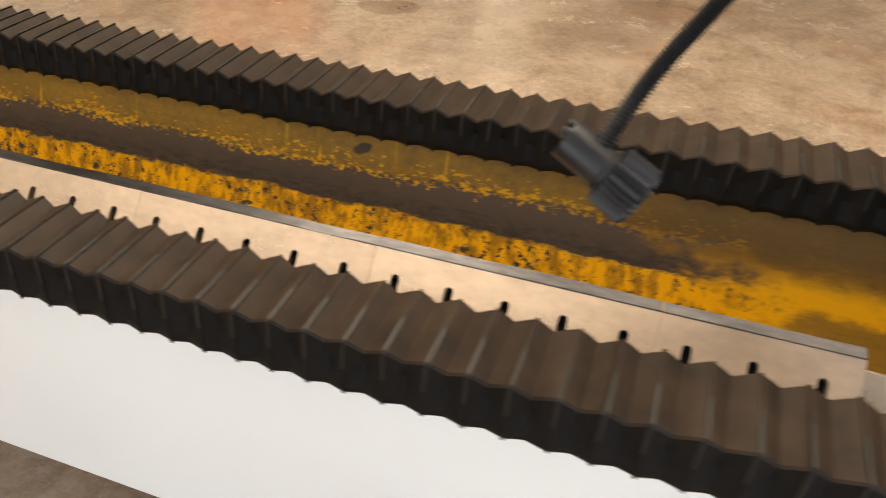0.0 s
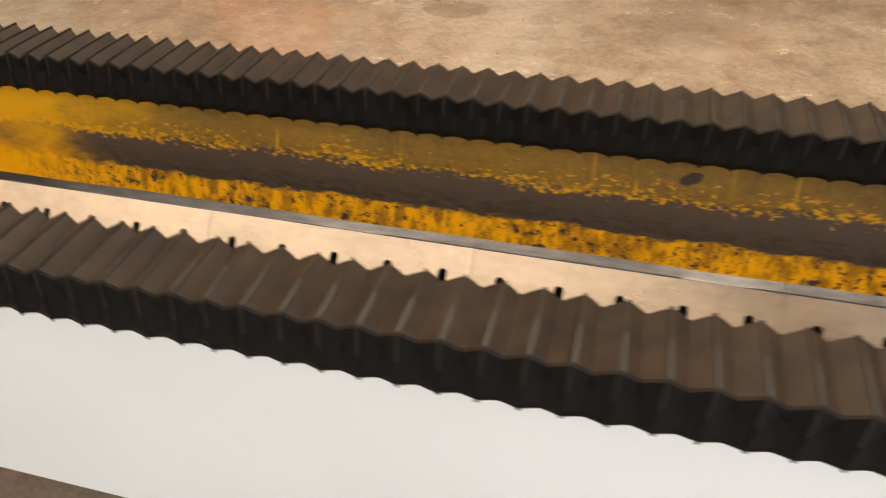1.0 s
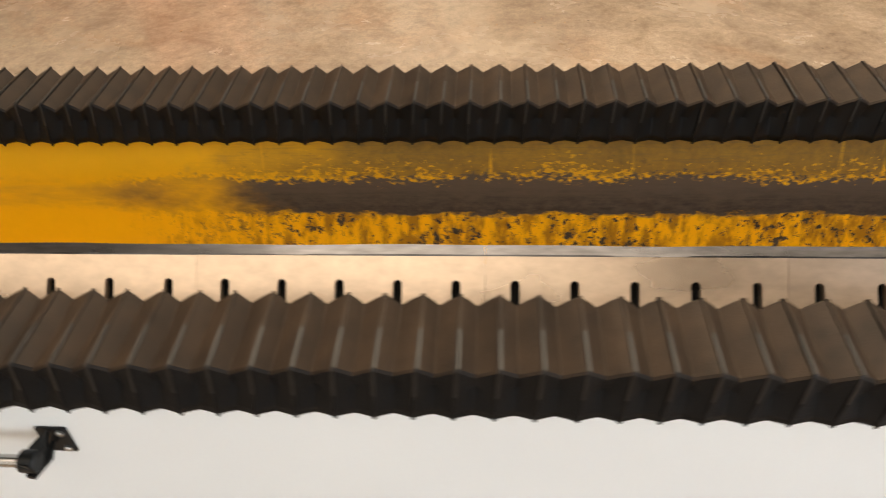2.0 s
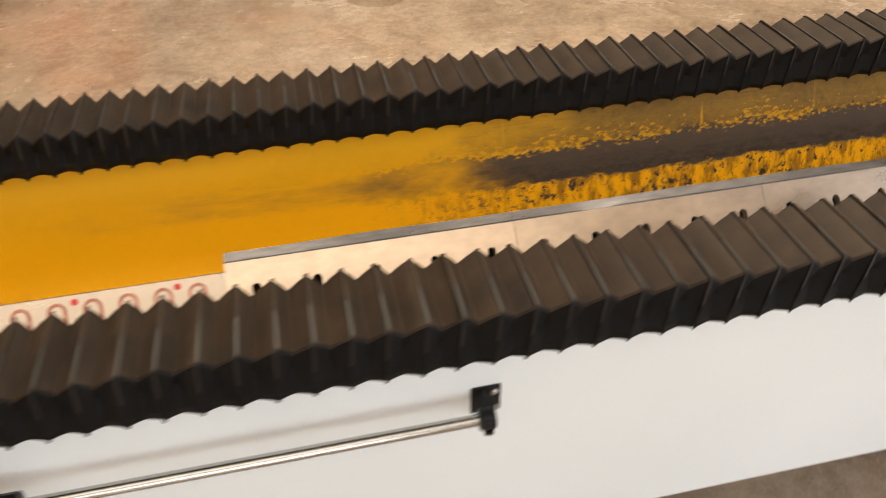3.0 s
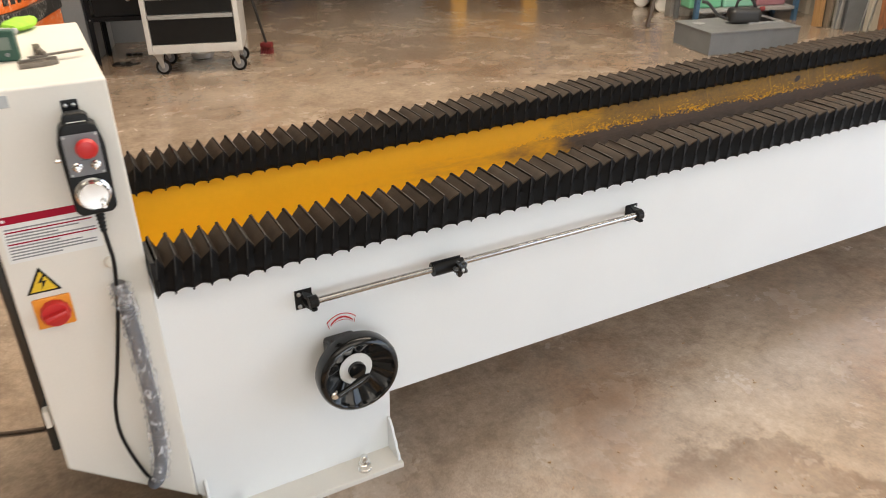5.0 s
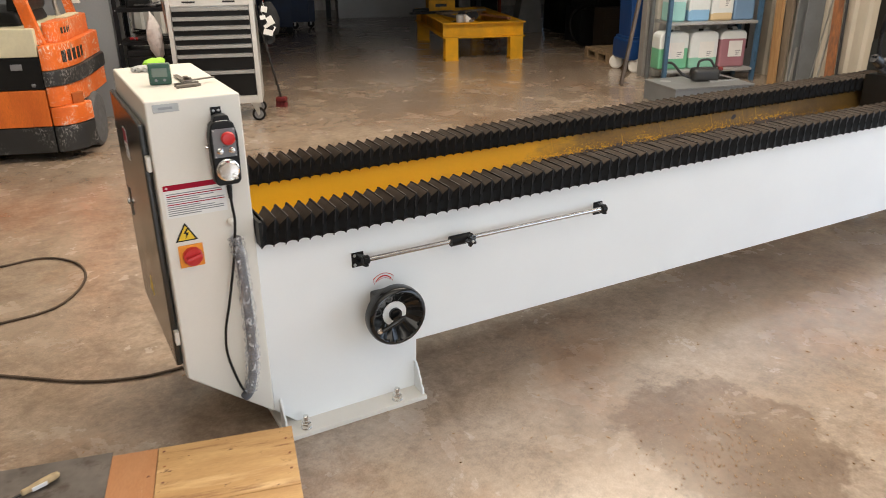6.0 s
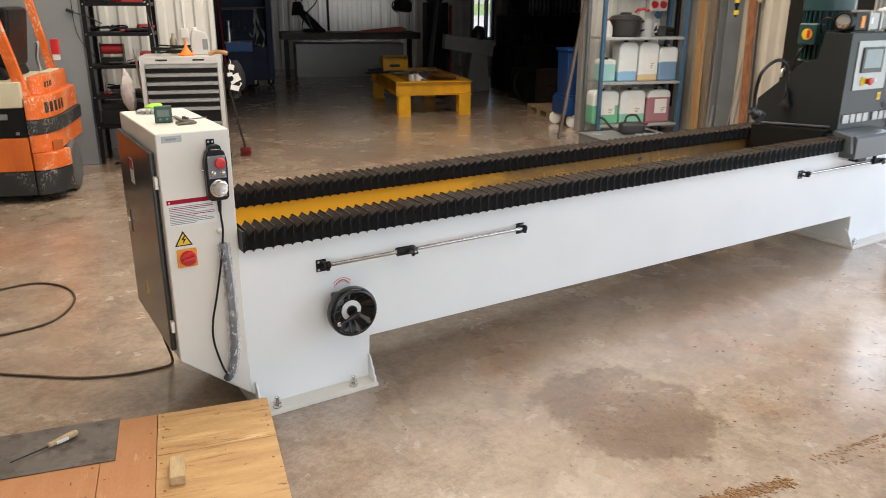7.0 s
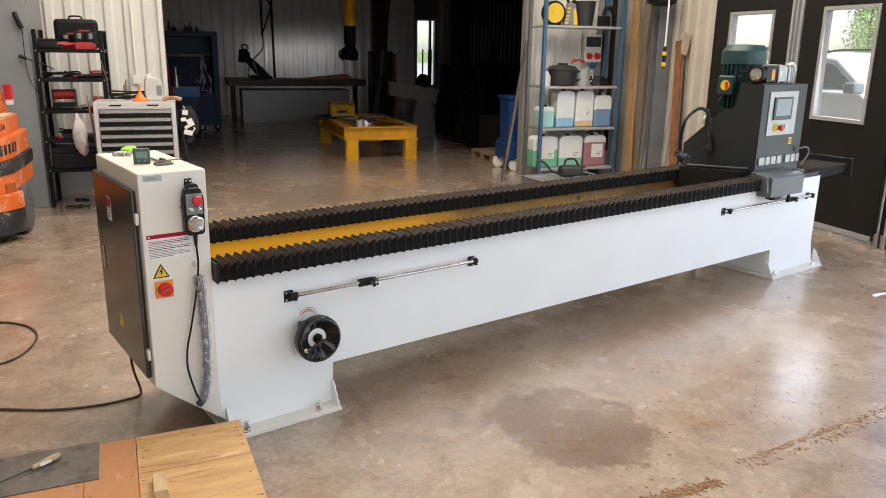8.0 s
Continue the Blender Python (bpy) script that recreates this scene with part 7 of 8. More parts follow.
tube(bm, [(0.12, 0, 0.03), (0.22, 0, 0.07), (0.32, 0.0, 0.17), (0.38, 0, 0.19)], 0.013, 8, 5)
part("spout", bm, POT, wc)
bm = bmn()
tube(bm, [(0.07, 0, 0.13), (0.05, 0, 0.20), (-0.05, 0, 0.21), (-0.11, 0, 0.13)], 0.013, 8, 5)
part("handle", bm, POT, wc)
bm = bmn()
lathe(bm, (-0.145, 0, 0.115), (-1, 0, 0.15), [(0.014, 0), (0.022, 0.006), (0.022, 0.04), (0.015, 0.046)], 14)
part("red_cap", bm, REDB, wc, "dusty red cap")

# leaning timber, beam, bar
PINE = mat("pine_board", (0.38, 0.225, 0.095), 0.6, amount=0.25, color2=(0.27, 0.145, 0.055), scale=5, fine=60, stretch=(6, 6, 0.6), bump=0.02)
OLDW = mat("weathered_board", (0.20, 0.155, 0.11), 0.75, amount=0.3, scale=5, stretch=(6, 6, 0.6), bump=0.03)
RUSTB = mat("rusty_orange_board", (0.36, 0.14, 0.05), 0.7, amount=0.35, color2=(0.16, 0.07, 0.035), scale=9, stretch=(3, 3, 1), bump=0.03)


def leaning(name, foot, top, w, d, mt, label, cat, group="timber leaning on the wall"):
    f, t = Vector(foot), Vector(top)
    L = (t - f).length
    bm = bmn()
    box(bm, -w / 2, w / 2, -d / 2, d / 2, 0, L, 0.003)
    z = (t - f).normalized()
    x = (Vector((0, 1, 0)) - z * z.y).normalized()
    y = z.cross(x)
    m = Matrix((x, y, z)).transposed().to_4x4()
    m.translation = f
    return solid(name, bm, mt, BLD @ m, label, cat, group)


leaning("timber_plank", (5.60, 5.53, 0.0), (5.76, 5.90, 2.45), 0.115, 0.04, PINE, "pale pine plank leaning against the wall", "plank")
leaning("timber_plank", (5.66, 5.50, 0.0), (5.84, 5.72, 2.8), 0.13, 0.03, OLDW, "weathered plank leaning against the wall", "plank")
leaning("timber_plank", (5.72, 5.40, 0.0), (5.88, 5.58, 2.35), 0.09, 0.03, FRAMEW, "pale grey batten leaning against the wall", "batten")
leaning("timber_plank", (5.79, 4.83, 0.0), (5.88, 5.06, 1.80), 0.11, 0.035, RUSTB, "rust-brown board leaning against the wall", "board")
leaning("steel_bar", (5.74, 4.98, 0.0), (5.88, 5.02, 0.95), 0.014, 0.014, STEEL, "thin bright bar leaning against the wall", "bar")
leaning("steel_bar", (5.70, 5.04, 0.0), (5.88, 5.10, 1.0), 0.012, 0.012, STEEL, "thin bright bar leaning against the wall", "bar")
leaning("steel_bar", (5.80, 4.74, 0.0), (5.885, 4.93, 1.75), 0.02, 0.02, GREY_STEEL, "dark steel bar leaning beside the rusty board", "bar")
bm = bmn()
for x0, x1, y0, y1 in ((5.70, 5.90, 5.24, 5.252), (5.70, 5.90, 5.388, 5.40), (5.79, 5.805, 5.252, 5.388)):
    box(bm, x0, x1, y0, y1, 0, HZ)
solid("steel_column", bm, STEELGREY, BLD, "grey steel column along the wall", "column", kind="structure")
leaning("steel_tube", (3.95, 5.90, 0.0), (4.43, 6.36, 1.78), 0.04, 0.035, mat("brown_steel_tube", (0.14, 0.11, 0.09), 0.5, 0.4, amount=0.3), "brown square tube leaning on the column", "tube")
bm = bmn()
box(bm, -0.012, 0.012, -0.08, 0.06, -0.16, 0.09, 0.006)
solid("paper_bag", bm, mat("brown_paper", (0.42, 0.33, 0.23), 0.8, amount=0.2, scale=20), BLD @ pose(5.875, 4.93, 1.80, 14, 0, 0), "brown paper tag hanging above the board", "paper bag")
hose = thing("hanging_air_line", BLD @ pose(5.6, 4.94, -0.12), "hanging air line with a black and yellow plug", "air line")
bm = bmn()
tube(bm, [(0.01, 0, 5.1), (0.005, 0, 3.2), (0, 0, 1.85)], 0.011, 8, 4)
part("line", bm, PLASTICW, hose)
bm = bmn()
lathe(bm, (0, 0, 1.85), (0, 0, -1), [(0.014, 0), (0.022, 0.01), (0.022, 0.07), (0.026, 0.075), (0.026, 0.13), (0.018, 0.15), (0.016, 0.25), (0.01, 0.255)], 14)
part("plug", bm, BLACK, hose)
for z in (1.79, 1.665):
    bm = bmn()
    lathe(bm, (0, 0, z), (0, 0, -1), [(0.026, 0), (0.0275, 0.004), (0.0275, 0.045), (0.022, 0.05)], 14)
    part("yellow_sleeve", bm, YELLOWP, hose)
bm = bmn()
lathe(bm, (0, 0, 0.09), (0, 0, -1), [(0.05, -0.12), (0.17, -0.06), (0.19, 0.0), (0.17, 0.06), (0.08, 0.09)], 24)
solid("hose_reel", bm, BLACK, BLD @ pose(5.62, 5.12, 2.20), "black round hose reel high on the wall", "hose reel")

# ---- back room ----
# Near-black that takes in the back room's shade besides the black paint.
BLACKM = mat("shaded_black_paint", (0.006, 0.006, 0.006), 0.6, amount=0.3, scale=5, spec=0.15, bump=0.02)
YEL = mat("yellow_machine_paint", (0.70, 0.335, 0.004), 0.5, spec=0.2, amount=0.2, color2=(0.48, 0.25, 0.01), scale=5, bump=0.01)
tab = thing("welding_table", BLD @ pose(2.32, 8.15, 0), "yellow steel welding table with I-beam legs", "table")
TWX, TLY = 1.16, 2.45
for y in (0, TLY - 0.16):
    for x in (0.03, TWX - 0.21):
        bm = bmn()
        for x0, x1, y0, y1 in ((x, x + 0.18, y, y + 0.012), (x, x + 0.18, y + 0.15, y + 0.162), (x + 0.085, x + 0.095, y + 0.012, y + 0.15)):
            box(bm, x0, x1, y0, y1, 0.0, 0.30)
        box(bm, x - 0.01, x + 0.19, y - 0.01, y + 0.172, 0, 0.01)
        part("leg", bm, YEL, tab)
for x0, x1, y0, y1 in ((0, TWX, 0, 0.16), (0, TWX, TLY - 0.16, TLY), (0, 0.16, 0.16, TLY - 0.16), (TWX - 0.16, TWX, 0.16, TLY - 0.16)):
    bm = bmn()
    box(bm, x0, x1, y0, y1, 0.30, 0.313)
    box(bm, x0, x1, y0, y1, 0.487, 0.50)
    if x1 - x0 > 0.5:
        box(bm, x0 + 0.01, x1 - 0.01, (y0 + y1) / 2 - 0.006, (y0 + y1) / 2 + 0.006, 0.313, 0.487)
    else:
        box(bm, (x0 + x1) / 2 - 0.006, (x0 + x1) / 2 + 0.006, y0, y1, 0.313, 0.487)
    part("i_beam", bm, YEL, tab)
tot = thing("parts_tote", BLD @ pose(2.68, 10.25, 0.50) @ Matrix.Diagonal((0.76, 0.8, 0.9, 1)), "yellow sheet-metal tote on the welding table", "tote")
bm = bmn()
for x0, x1, y0, y1, z0, z1 in ((-0.28, 0.28, -0.18, -0.17, 0, 0.2), (-0.28, 0.28, 0.17, 0.18, 0, 0.2), (-0.28, -0.27, -0.17, 0.17, 0, 0.26), (0.27, 0.28, -0.17, 0.17, 0, 0.26), (-0.27, 0.27, -0.17, 0.17, 0, 0.01)):
    box(bm, x0, x1, y0, y1, z0, z1)
part("tub", bm, YEL, tot)
bm = bmn()
rod(bm, (-0.27, 0, 0.25), (0.27, 0, 0.25), 0.014, 12)
part("handle", bm, YEL, tot)
bm = bmn()
box(bm, -0.14, 0.1, -0.183, -0.18, 0.06, 0.11)
part("dark_mark", bm, BLACK, tot)
for u, v, L, a, mt in ((2.62, 8.95, 1.4, 100, OLDW), (2.95, 8.9, 1.2, 70, PINE), (3.18, 8.9, 0.9, 110, RUSTB), (2.85, 9.3, 0.9, 30, OLDW)):
    bm = bmn()
    box(bm, -L / 2, L / 2, -0.03, 0.03, 0, 0.03, 0.003)
    solid("offcut", bm, mt, BLD @ pose(u, v, 0.50 if mt is not OLDW or L > 1 else 0.532, 0, 0, a), "timber and steel offcut lying on the table", "offcut", "offcuts on the welding table")
bm = bmn()
lathe(bm, (0, 0, 0), (0, 0, 1), [(0.05, 0), (0.055, 0.01), (0.055, 0.09), (0.045, 0.1)], 18)
solid("tin_can", bm, SHELFG, BLD @ pose(2.58, 8.27, 0.50), "bright tin can on the welding table", "tin can")
for u, v in ((2.75, 8.5), (2.85, 8.62), (2.7, 8.75)):
    bm = bmn()
    lathe(bm, (0, -0.05, 0.055), (0, 1, 0), [(0.02, 0), (0.055, 0.01), (0.055, 0.06), (0.02, 0.07)], 16)
    solid("pipe_fitting", bm, GREY_STEEL, BLD @ pose(u, v, 0.50, 0, 0, 30), "dark round pipe fitting on the table", "pipe fitting", "fittings on the welding table")

bm = bmn()
prism(bm, [(-0.16, 0.0), (0.04, 0.0), (0.10, 0.02), (0.02, 0.055), (-0.10, 0.13), (-0.17, 0.17)], "y", -0.08, 0.08, 0.004)
solid("crumpled_paper", bm, PAPER, BLD @ pose(2.72, 8.34, 0.50, 0, 0, 25) @ Matrix.Diagonal((0.55, 0.7, 0.6, 1)), "crumpled white paper on the welding table", "paper")
bm = bmn()
box(bm, -0.35, 0.35, -0.04, 0.04, 0, 0.035, 0.004)
rod(bm, (-0.3, 0.0, 0.05), (-0.05, 0.0, 0.06), 0.03, 12)
solid("angle_grinder", bm, BLACK, BLD @ pose(2.42, 9.6, 0.50, 0, 0, 12), "black grinder and bar lying on the table edge", "grinder")
bench = thing("steel_workbench", BLD @ pose(0.98, 14.45, 0), "long dark-topped workbench with steel front", "workbench")
DARKTOP = mat("dark_bench_top", (0.07, 0.052, 0.04), 0.55, amount=0.3, scale=4, bump=0.02)
bm = bmn()
box(bm, 0, 3.08, -0.1, 1.1, 0.81, 0.95, 0.008)
part("top", bm, DARKTOP, bench)
bm = bmn()
box(bm, 0.30, 2.72, 0.05, 1.0, 0.0, 0.712, 0.006)
part("front_cabinet", bm, mat("dull_sheet_steel", (0.20, 0.19, 0.18), 0.45, 0.5, amount=0.15, scale=3), bench)
for x in (0.1, 2.85):
    bm = bmn()
    box(bm, x - 0.05, x + 0.05, 0.0, 0.1, 0, 0.812)
    part("leg", bm, RACKB, bench)
saw = thing("chop_saw", BLD @ pose(1.55, 14.9, 0.95), "black chop saw standing on the workbench", "saw")
bm = bmn()
box(bm, -0.05, 0.42, -0.22, 0.22, 0, 0.07, 0.015)
part("base", bm, BLACKM, saw)
bm = bmn()
prism(bm, [(0.12, 0.06), (0.40, 0.06), (0.20, 0.28), (-0.12, 0.56), (-0.26, 0.50), (-0.05, 0.26)], "y", -0.07, 0.07, 0.012)
part("arm", bm, BLACKM, saw)
bm = bmn()
lathe(bm, (-0.14, -0.12, 0.47), (0, 1, 0), [(0.06, 0), (0.10, 0.02), (0.10, 0.2), (0.06, 0.24)], 20)
part("motor", bm, BLACKM, saw)
bm = bmn()
prism(bm, [(-0.30, 0.36), (-0.06, 0.36), (-0.02, 0.55), (-0.10, 0.66), (-0.26, 0.64)], "y", -0.03, 0.04, 0.01)
part("guard", bm, BLACKM, saw)
bm = bmn()
tube(bm, [(-0.16, 0.02, 0.62), (-0.20, 0.02, 0.72), (-0.10, 0.02, 0.74), (-0.05, 0.02, 0.64)], 0.016, 8, 4)
part("handle", bm, BLACKM, saw)
for x in (-0.18, 0.02):
    bm = bmn()
    rod(bm, (x, -0.15, 0.36), (x + 0.12, -0.15, 0.05), 0.012, 8)
    part("strut", bm, STEEL, saw)
bm = bmn()
prism(bm, [(0, 0.0), (0.9, 0.0), (1.05, 0.06), (0.95, 0.11), (0.5, 0.07), (0.05, 0.03)], "y", -0.2, 0.3, 0.01)
solid("red_cloth", bm, mat("dull_red_cloth", (0.60, 0.20, 0.15), 0.8, amount=0.2, scale=10), BLD @ pose(2.75, 14.75, 0.95), "dull red cloth heaped on the workbench", "cloth")

NAVY = mat("navy_cover", (0.008, 0.022, 0.065), 0.6, amount=0.3, scale=6, bump=0.03)
nv = thing("covered_trolley", BLD @ pose(-0.31, 12.7, 0) @ Matrix.Diagonal((1.12, 1, 1.035, 1)), "dark navy tool trolley with an open niche on white casters", "trolley")
bm = bmn()
for x0, x1, y0, y1, z0, z1 in ((0.0, 0.05, 0, 0.7, 0.12, 1.86), (0.84, 0.94, 0, 0.7, 0.12, 1.86), (0.05, 0.84, 0, 0.7, 0.12, 0.74), (0.05, 0.84, 0.62, 0.7, 0.74, 1.76), (0.05, 0.84, 0, 0.7, 1.76, 1.86)):
    box(bm, x0, x1, y0, y1, z0, z1, 0.012)
part("cover", bm, NAVY, nv)
for z in (0.34, 0.55):
    bm = bmn()
    box(bm, 0.08, 0.81, -0.012, 0.0, z, z + 0.17, 0.006)
    part("drawer", bm, NAVY, nv)
bm = bmn()
rod(bm, (0.05, 0.05, 1.44), (0.86, 0.05, 1.44), 0.014, 8)
part("hanging_bar", bm, STEEL, nv)
for x, y in ((0.60, 0.02), (0.87, 0.22)):
    bm = bmn()
    lathe(bm, (x, y, 0.06), (0, 1, 0), [(0.03, 0), (0.06, 0.01), (0.06, 0.04), (0.03, 0.05)], 16)
    ca = part("caster", bm, RUBBER, nv, "black caster wheel")
    bm = bmn()
    box(bm, x - 0.035, x + 0.035, y - 0.012, y + 0.06, 0.118, 0.14, 0.004)
    for q in (-0.012, 0.055):
        box(bm, x - 0.018, x + 0.018, y + q, y + q + 0.006, 0.05, 0.12, 0.002)
    part("fork", bm, PLASTICW, ca, "pale caster fork")
rng = random.Random(77)
for i, x in enumerate((0.12, 0.2, 0.42, 0.5, 0.63)):
    bm = bmn()
    h = rng.uniform(0.10, 0.24)
    box(bm, -0.03, 0.03, -0.05, 0.05, 0, h * 0.5, 0.01)
    rod(bm, (0.0, 0, h * 0.45), (rng.uniform(-0.03, 0.03), 0, h), 0.014, 8, 0.006)
    solid("hand_tool", bm, GREY_STEEL, BLD @ pose(-0.25 + x, 12.95, 1.926, 0, 0, 40 * i), "dark hand tool standing on the trolley", "hand tool", "tools on the navy trolley")
for i, (x, z0) in enumerate(((0.16, 1.16), (0.27, 1.08), (0.36, 1.2), (0.46, 1.12))):
    bm = bmn()
    tube(bm, [(0, 0, 1.44), (0.012, -0.02, 1.36), (-0.01, 0, 1.26), (0.006, 0, z0)], 0.010, 6, 4)
    box(bm, -0.02, 0.03, -0.012, 0.012, z0 - 0.06, z0 + 0.01, 0.004)
    solid("hanging_tool", bm, GREY_STEEL, BLD @ pose(-0.25 + x, 12.73, 0), "dark tool hanging from the trolley bar", "hand tool", "tools on the navy trolley")
st_ = thing("lifting_straps", BLD @ pose(0.44, 12.66, 0), "pale webbing straps hanging in a loop", "strap")
for i, pts in enumerate(([(0.0, 0, 1.46), (-0.03, -0.02, 1.25), (0.02, -0.02, 1.02), (-0.04, -0.02, 0.80)], [(0.02, 0, 1.46), (0.05, -0.02, 1.2), (0.14, -0.02, 0.98), (0.10, -0.02, 0.76), (0.02, -0.02, 0.82)], [(-0.01, 0, 1.44), (-0.015, -0.03, 1.2), (-0.06, -0.03, 0.95), (-0.14, -0.03, 1.04)])):
    path = smooth_path(pts, 6)
    bm = bmn()
    prev = None
    for j, p in enumerate(path):
        w = Vector((math.cos(0.5 * j + i), math.sin(0.5 * j + i) * 0.6, 0.15)) * 0.022
        quad = [bm.verts.new(p - w + Vector((0, -0.003, 0))), bm.verts.new(p + w + Vector((0, -0.003, 0))), bm.verts.new(p + w + Vector((0, 0.003, 0))), bm.verts.new(p - w + Vector((0, 0.003, 0)))]
        if prev:
            for k in range(4):
                bm.faces.new((prev[k], prev[(k + 1) % 4], quad[(k + 1) % 4], quad[k]))
        prev = quad
    part("strap", bm, FRAMEW, st_)
wl = thing("welding_set", BLD @ pose(-0.16, 11.9, 0), "blue welding set on a trolley with hanging cables", "welder")
BLUEB = mat("bright_blue_plastic", (0.008, 0.045, 0.17), 0.4, amount=0.12, scale=8)
bm = bmn()
box(bm, 0.02, 0.50, 0.0, 0.5, 0.72, 0.89, 0.01)
part("tray", bm, mat("pale_blue_tray", (0.03, 0.13, 0.42), 0.4, amount=0.15, scale=8), wl)
bm = bmn()
box(bm, 0.04, 0.48, 0.02, 0.48, 0.12, 0.718, 0.01)
part("cabinet", bm, NAVY, wl)
for x in (0.1, 0.42):
    bm = bmn()
    lathe(bm, (x, 0.05, 0.065), (0, 1, 0), [(0.03, 0), (0.065, 0.01), (0.065, 0.05), (0.03, 0.06)], 16)
    box(bm, x - 0.02, x + 0.02, 0.06, 0.1, 0.06, 0.14)
    part("caster", bm, RUBBER, wl)
bm = bmn()
lathe(bm, (0.1, 0.2, 0.89), (0, 0, 1), [(0.055, 0), (0.06, 0.01), (0.05, 0.2), (0.03, 0.26), (0.028, 0.36), (0.05, 0.38)], 18)
part("chrome_holder", bm, STEEL, wl)
bm = bmn()
rod(bm, (0.02, 0.04, 0.12), (-0.05, 0.04, 1.75), 0.014, 8)
part("rod", bm, RED, wl, "thin red upright rod")
bm = bmn()
rod(bm, (0.0, 0.03, 1.47), (0.62, 0.03, 1.47), 0.012, 8)
part("cross_bar", bm, STEEL, wl)
bm = bmn()
box(bm, 0.01, 0.51, -0.02, 0.5, 0.891, 0.90, 0.003)
part("tray_mat", bm, PLASTICW, wl, "pale mat on the tray")
arm = thing("extraction_arm", BLD @ pose(2.95, 10.6, -0.37), "yellow and black fume extraction arm hanging down", "extraction arm")
bm = bmn()
rod(bm, (-0.02, 0, 2.39), (0.02, 0, 5.35), 0.105, 24)
part("yellow_tube", bm, YEL, arm)
bm = bmn()
lathe(bm, (-0.02, 0, 2.40), (0, 0, -1), [(0.108, 0), (0.104, 0.1), (0.108, 0.2), (0.104, 0.30), (0.085, 0.34)], 24)
part("black_sleeve", bm, BLACKM, arm)
bm = bmn()
lathe(bm, (-0.01, 0, 2.08), (-0.2, -0.2, -1), [(0.08, 0), (0.10, 0.05), (0.155, 0.11), (0.165, 0.24), (0.15, 0.24)], 24)
part("hood", bm, BLACKM, arm)
bm = bmn()
tube(bm, [(-0.08, -0.1, 2.0), (-0.22, -0.12, 1.98), (-0.24, -0.12, 1.88), (-0.15, -0.12, 1.8)], 0.012, 8, 4)
part("grip", bm, BLACKM, arm)

brc = thing("steel_brace", BLD @ pose(2.05, 16.36, 0), "dark steel wall brace with a diagonal strut", "brace")
for x0, x1, z0, z1, r in ((0.16, 0.12, 0.9, 4.9, 0.03), (-0.10, -0.12, 1.9, 4.9, 0.025), (-0.10, 0.14, 1.95, 2.6, 0.018), (-0.11, 0.13, 3.1, 2.6, 0.018)):
    bm = bmn()
    rod(bm, (x0, 0, z0), (x1, 0, z1), r, 10)
    part("strut", bm, BLACKM, brc)
bm = bmn()
box(bm, -0.05, 0.02, 0.10, 0.16, 0.9, 4.9, 0.01)
part("pale_strip", bm, PLASTICW, brc, "pale vertical conduit strip")
bm = bmn()
tube(bm, [(-0.1, -0.05, 1.95), (-0.12, -0.1, 1.6), (-0.4, -0.2, 1.3), (-0.5, -0.3, 1.0), (-0.45, -0.4, 0.9)], 0.014, 8, 5)
part("cable", bm, BLACKM, brc)
PALEG = mat("pale_machine_grey", (0.20, 0.20, 0.19), 0.5, amount=0.15, scale=6)
bs = thing("band_saw", BLD @ pose(4.05, 11.2, 0), "grey band saw with a slanted beam", "saw")
bm = bmn()
prism(bm, [(-0.26, 0.79), (0.68, 0.63), (0.72, 0.92), (-0.24, 1.05)], "y", -0.1, 0.12, 0.01)
part("beam", bm, PALEG, bs)
bm = bmn()
prism(bm, [(0.15, 0.0), (0.64, 0.0), (0.57, 0.68), (0.27, 0.72)], "y", -0.12, 0.25, 0.01)
part("pedestal", bm, PALEG, bs)
bm = bmn()
lathe(bm, (0.42, 0.02, 0.93), (0.1, 0, 1), [(0.12, 0), (0.14, 0.05), (0.13, 0.16), (0.08, 0.24), (0.05, 0.26)], 18)
part("motor", bm, BLACK, bs)
for x0 in (0.15, 0.32):
    bm = bmn()
    tube(bm, [(x0 + 0.3, 0.1, 0.9), (x0 + 0.3, 0.1, 1.65), (x0 + 0.42, 0.1, 1.65), (x0 + 0.42, 0.1, 0.9)], 0.015, 6, 1)
    part("steel_hoop", bm, BLACK, bs)
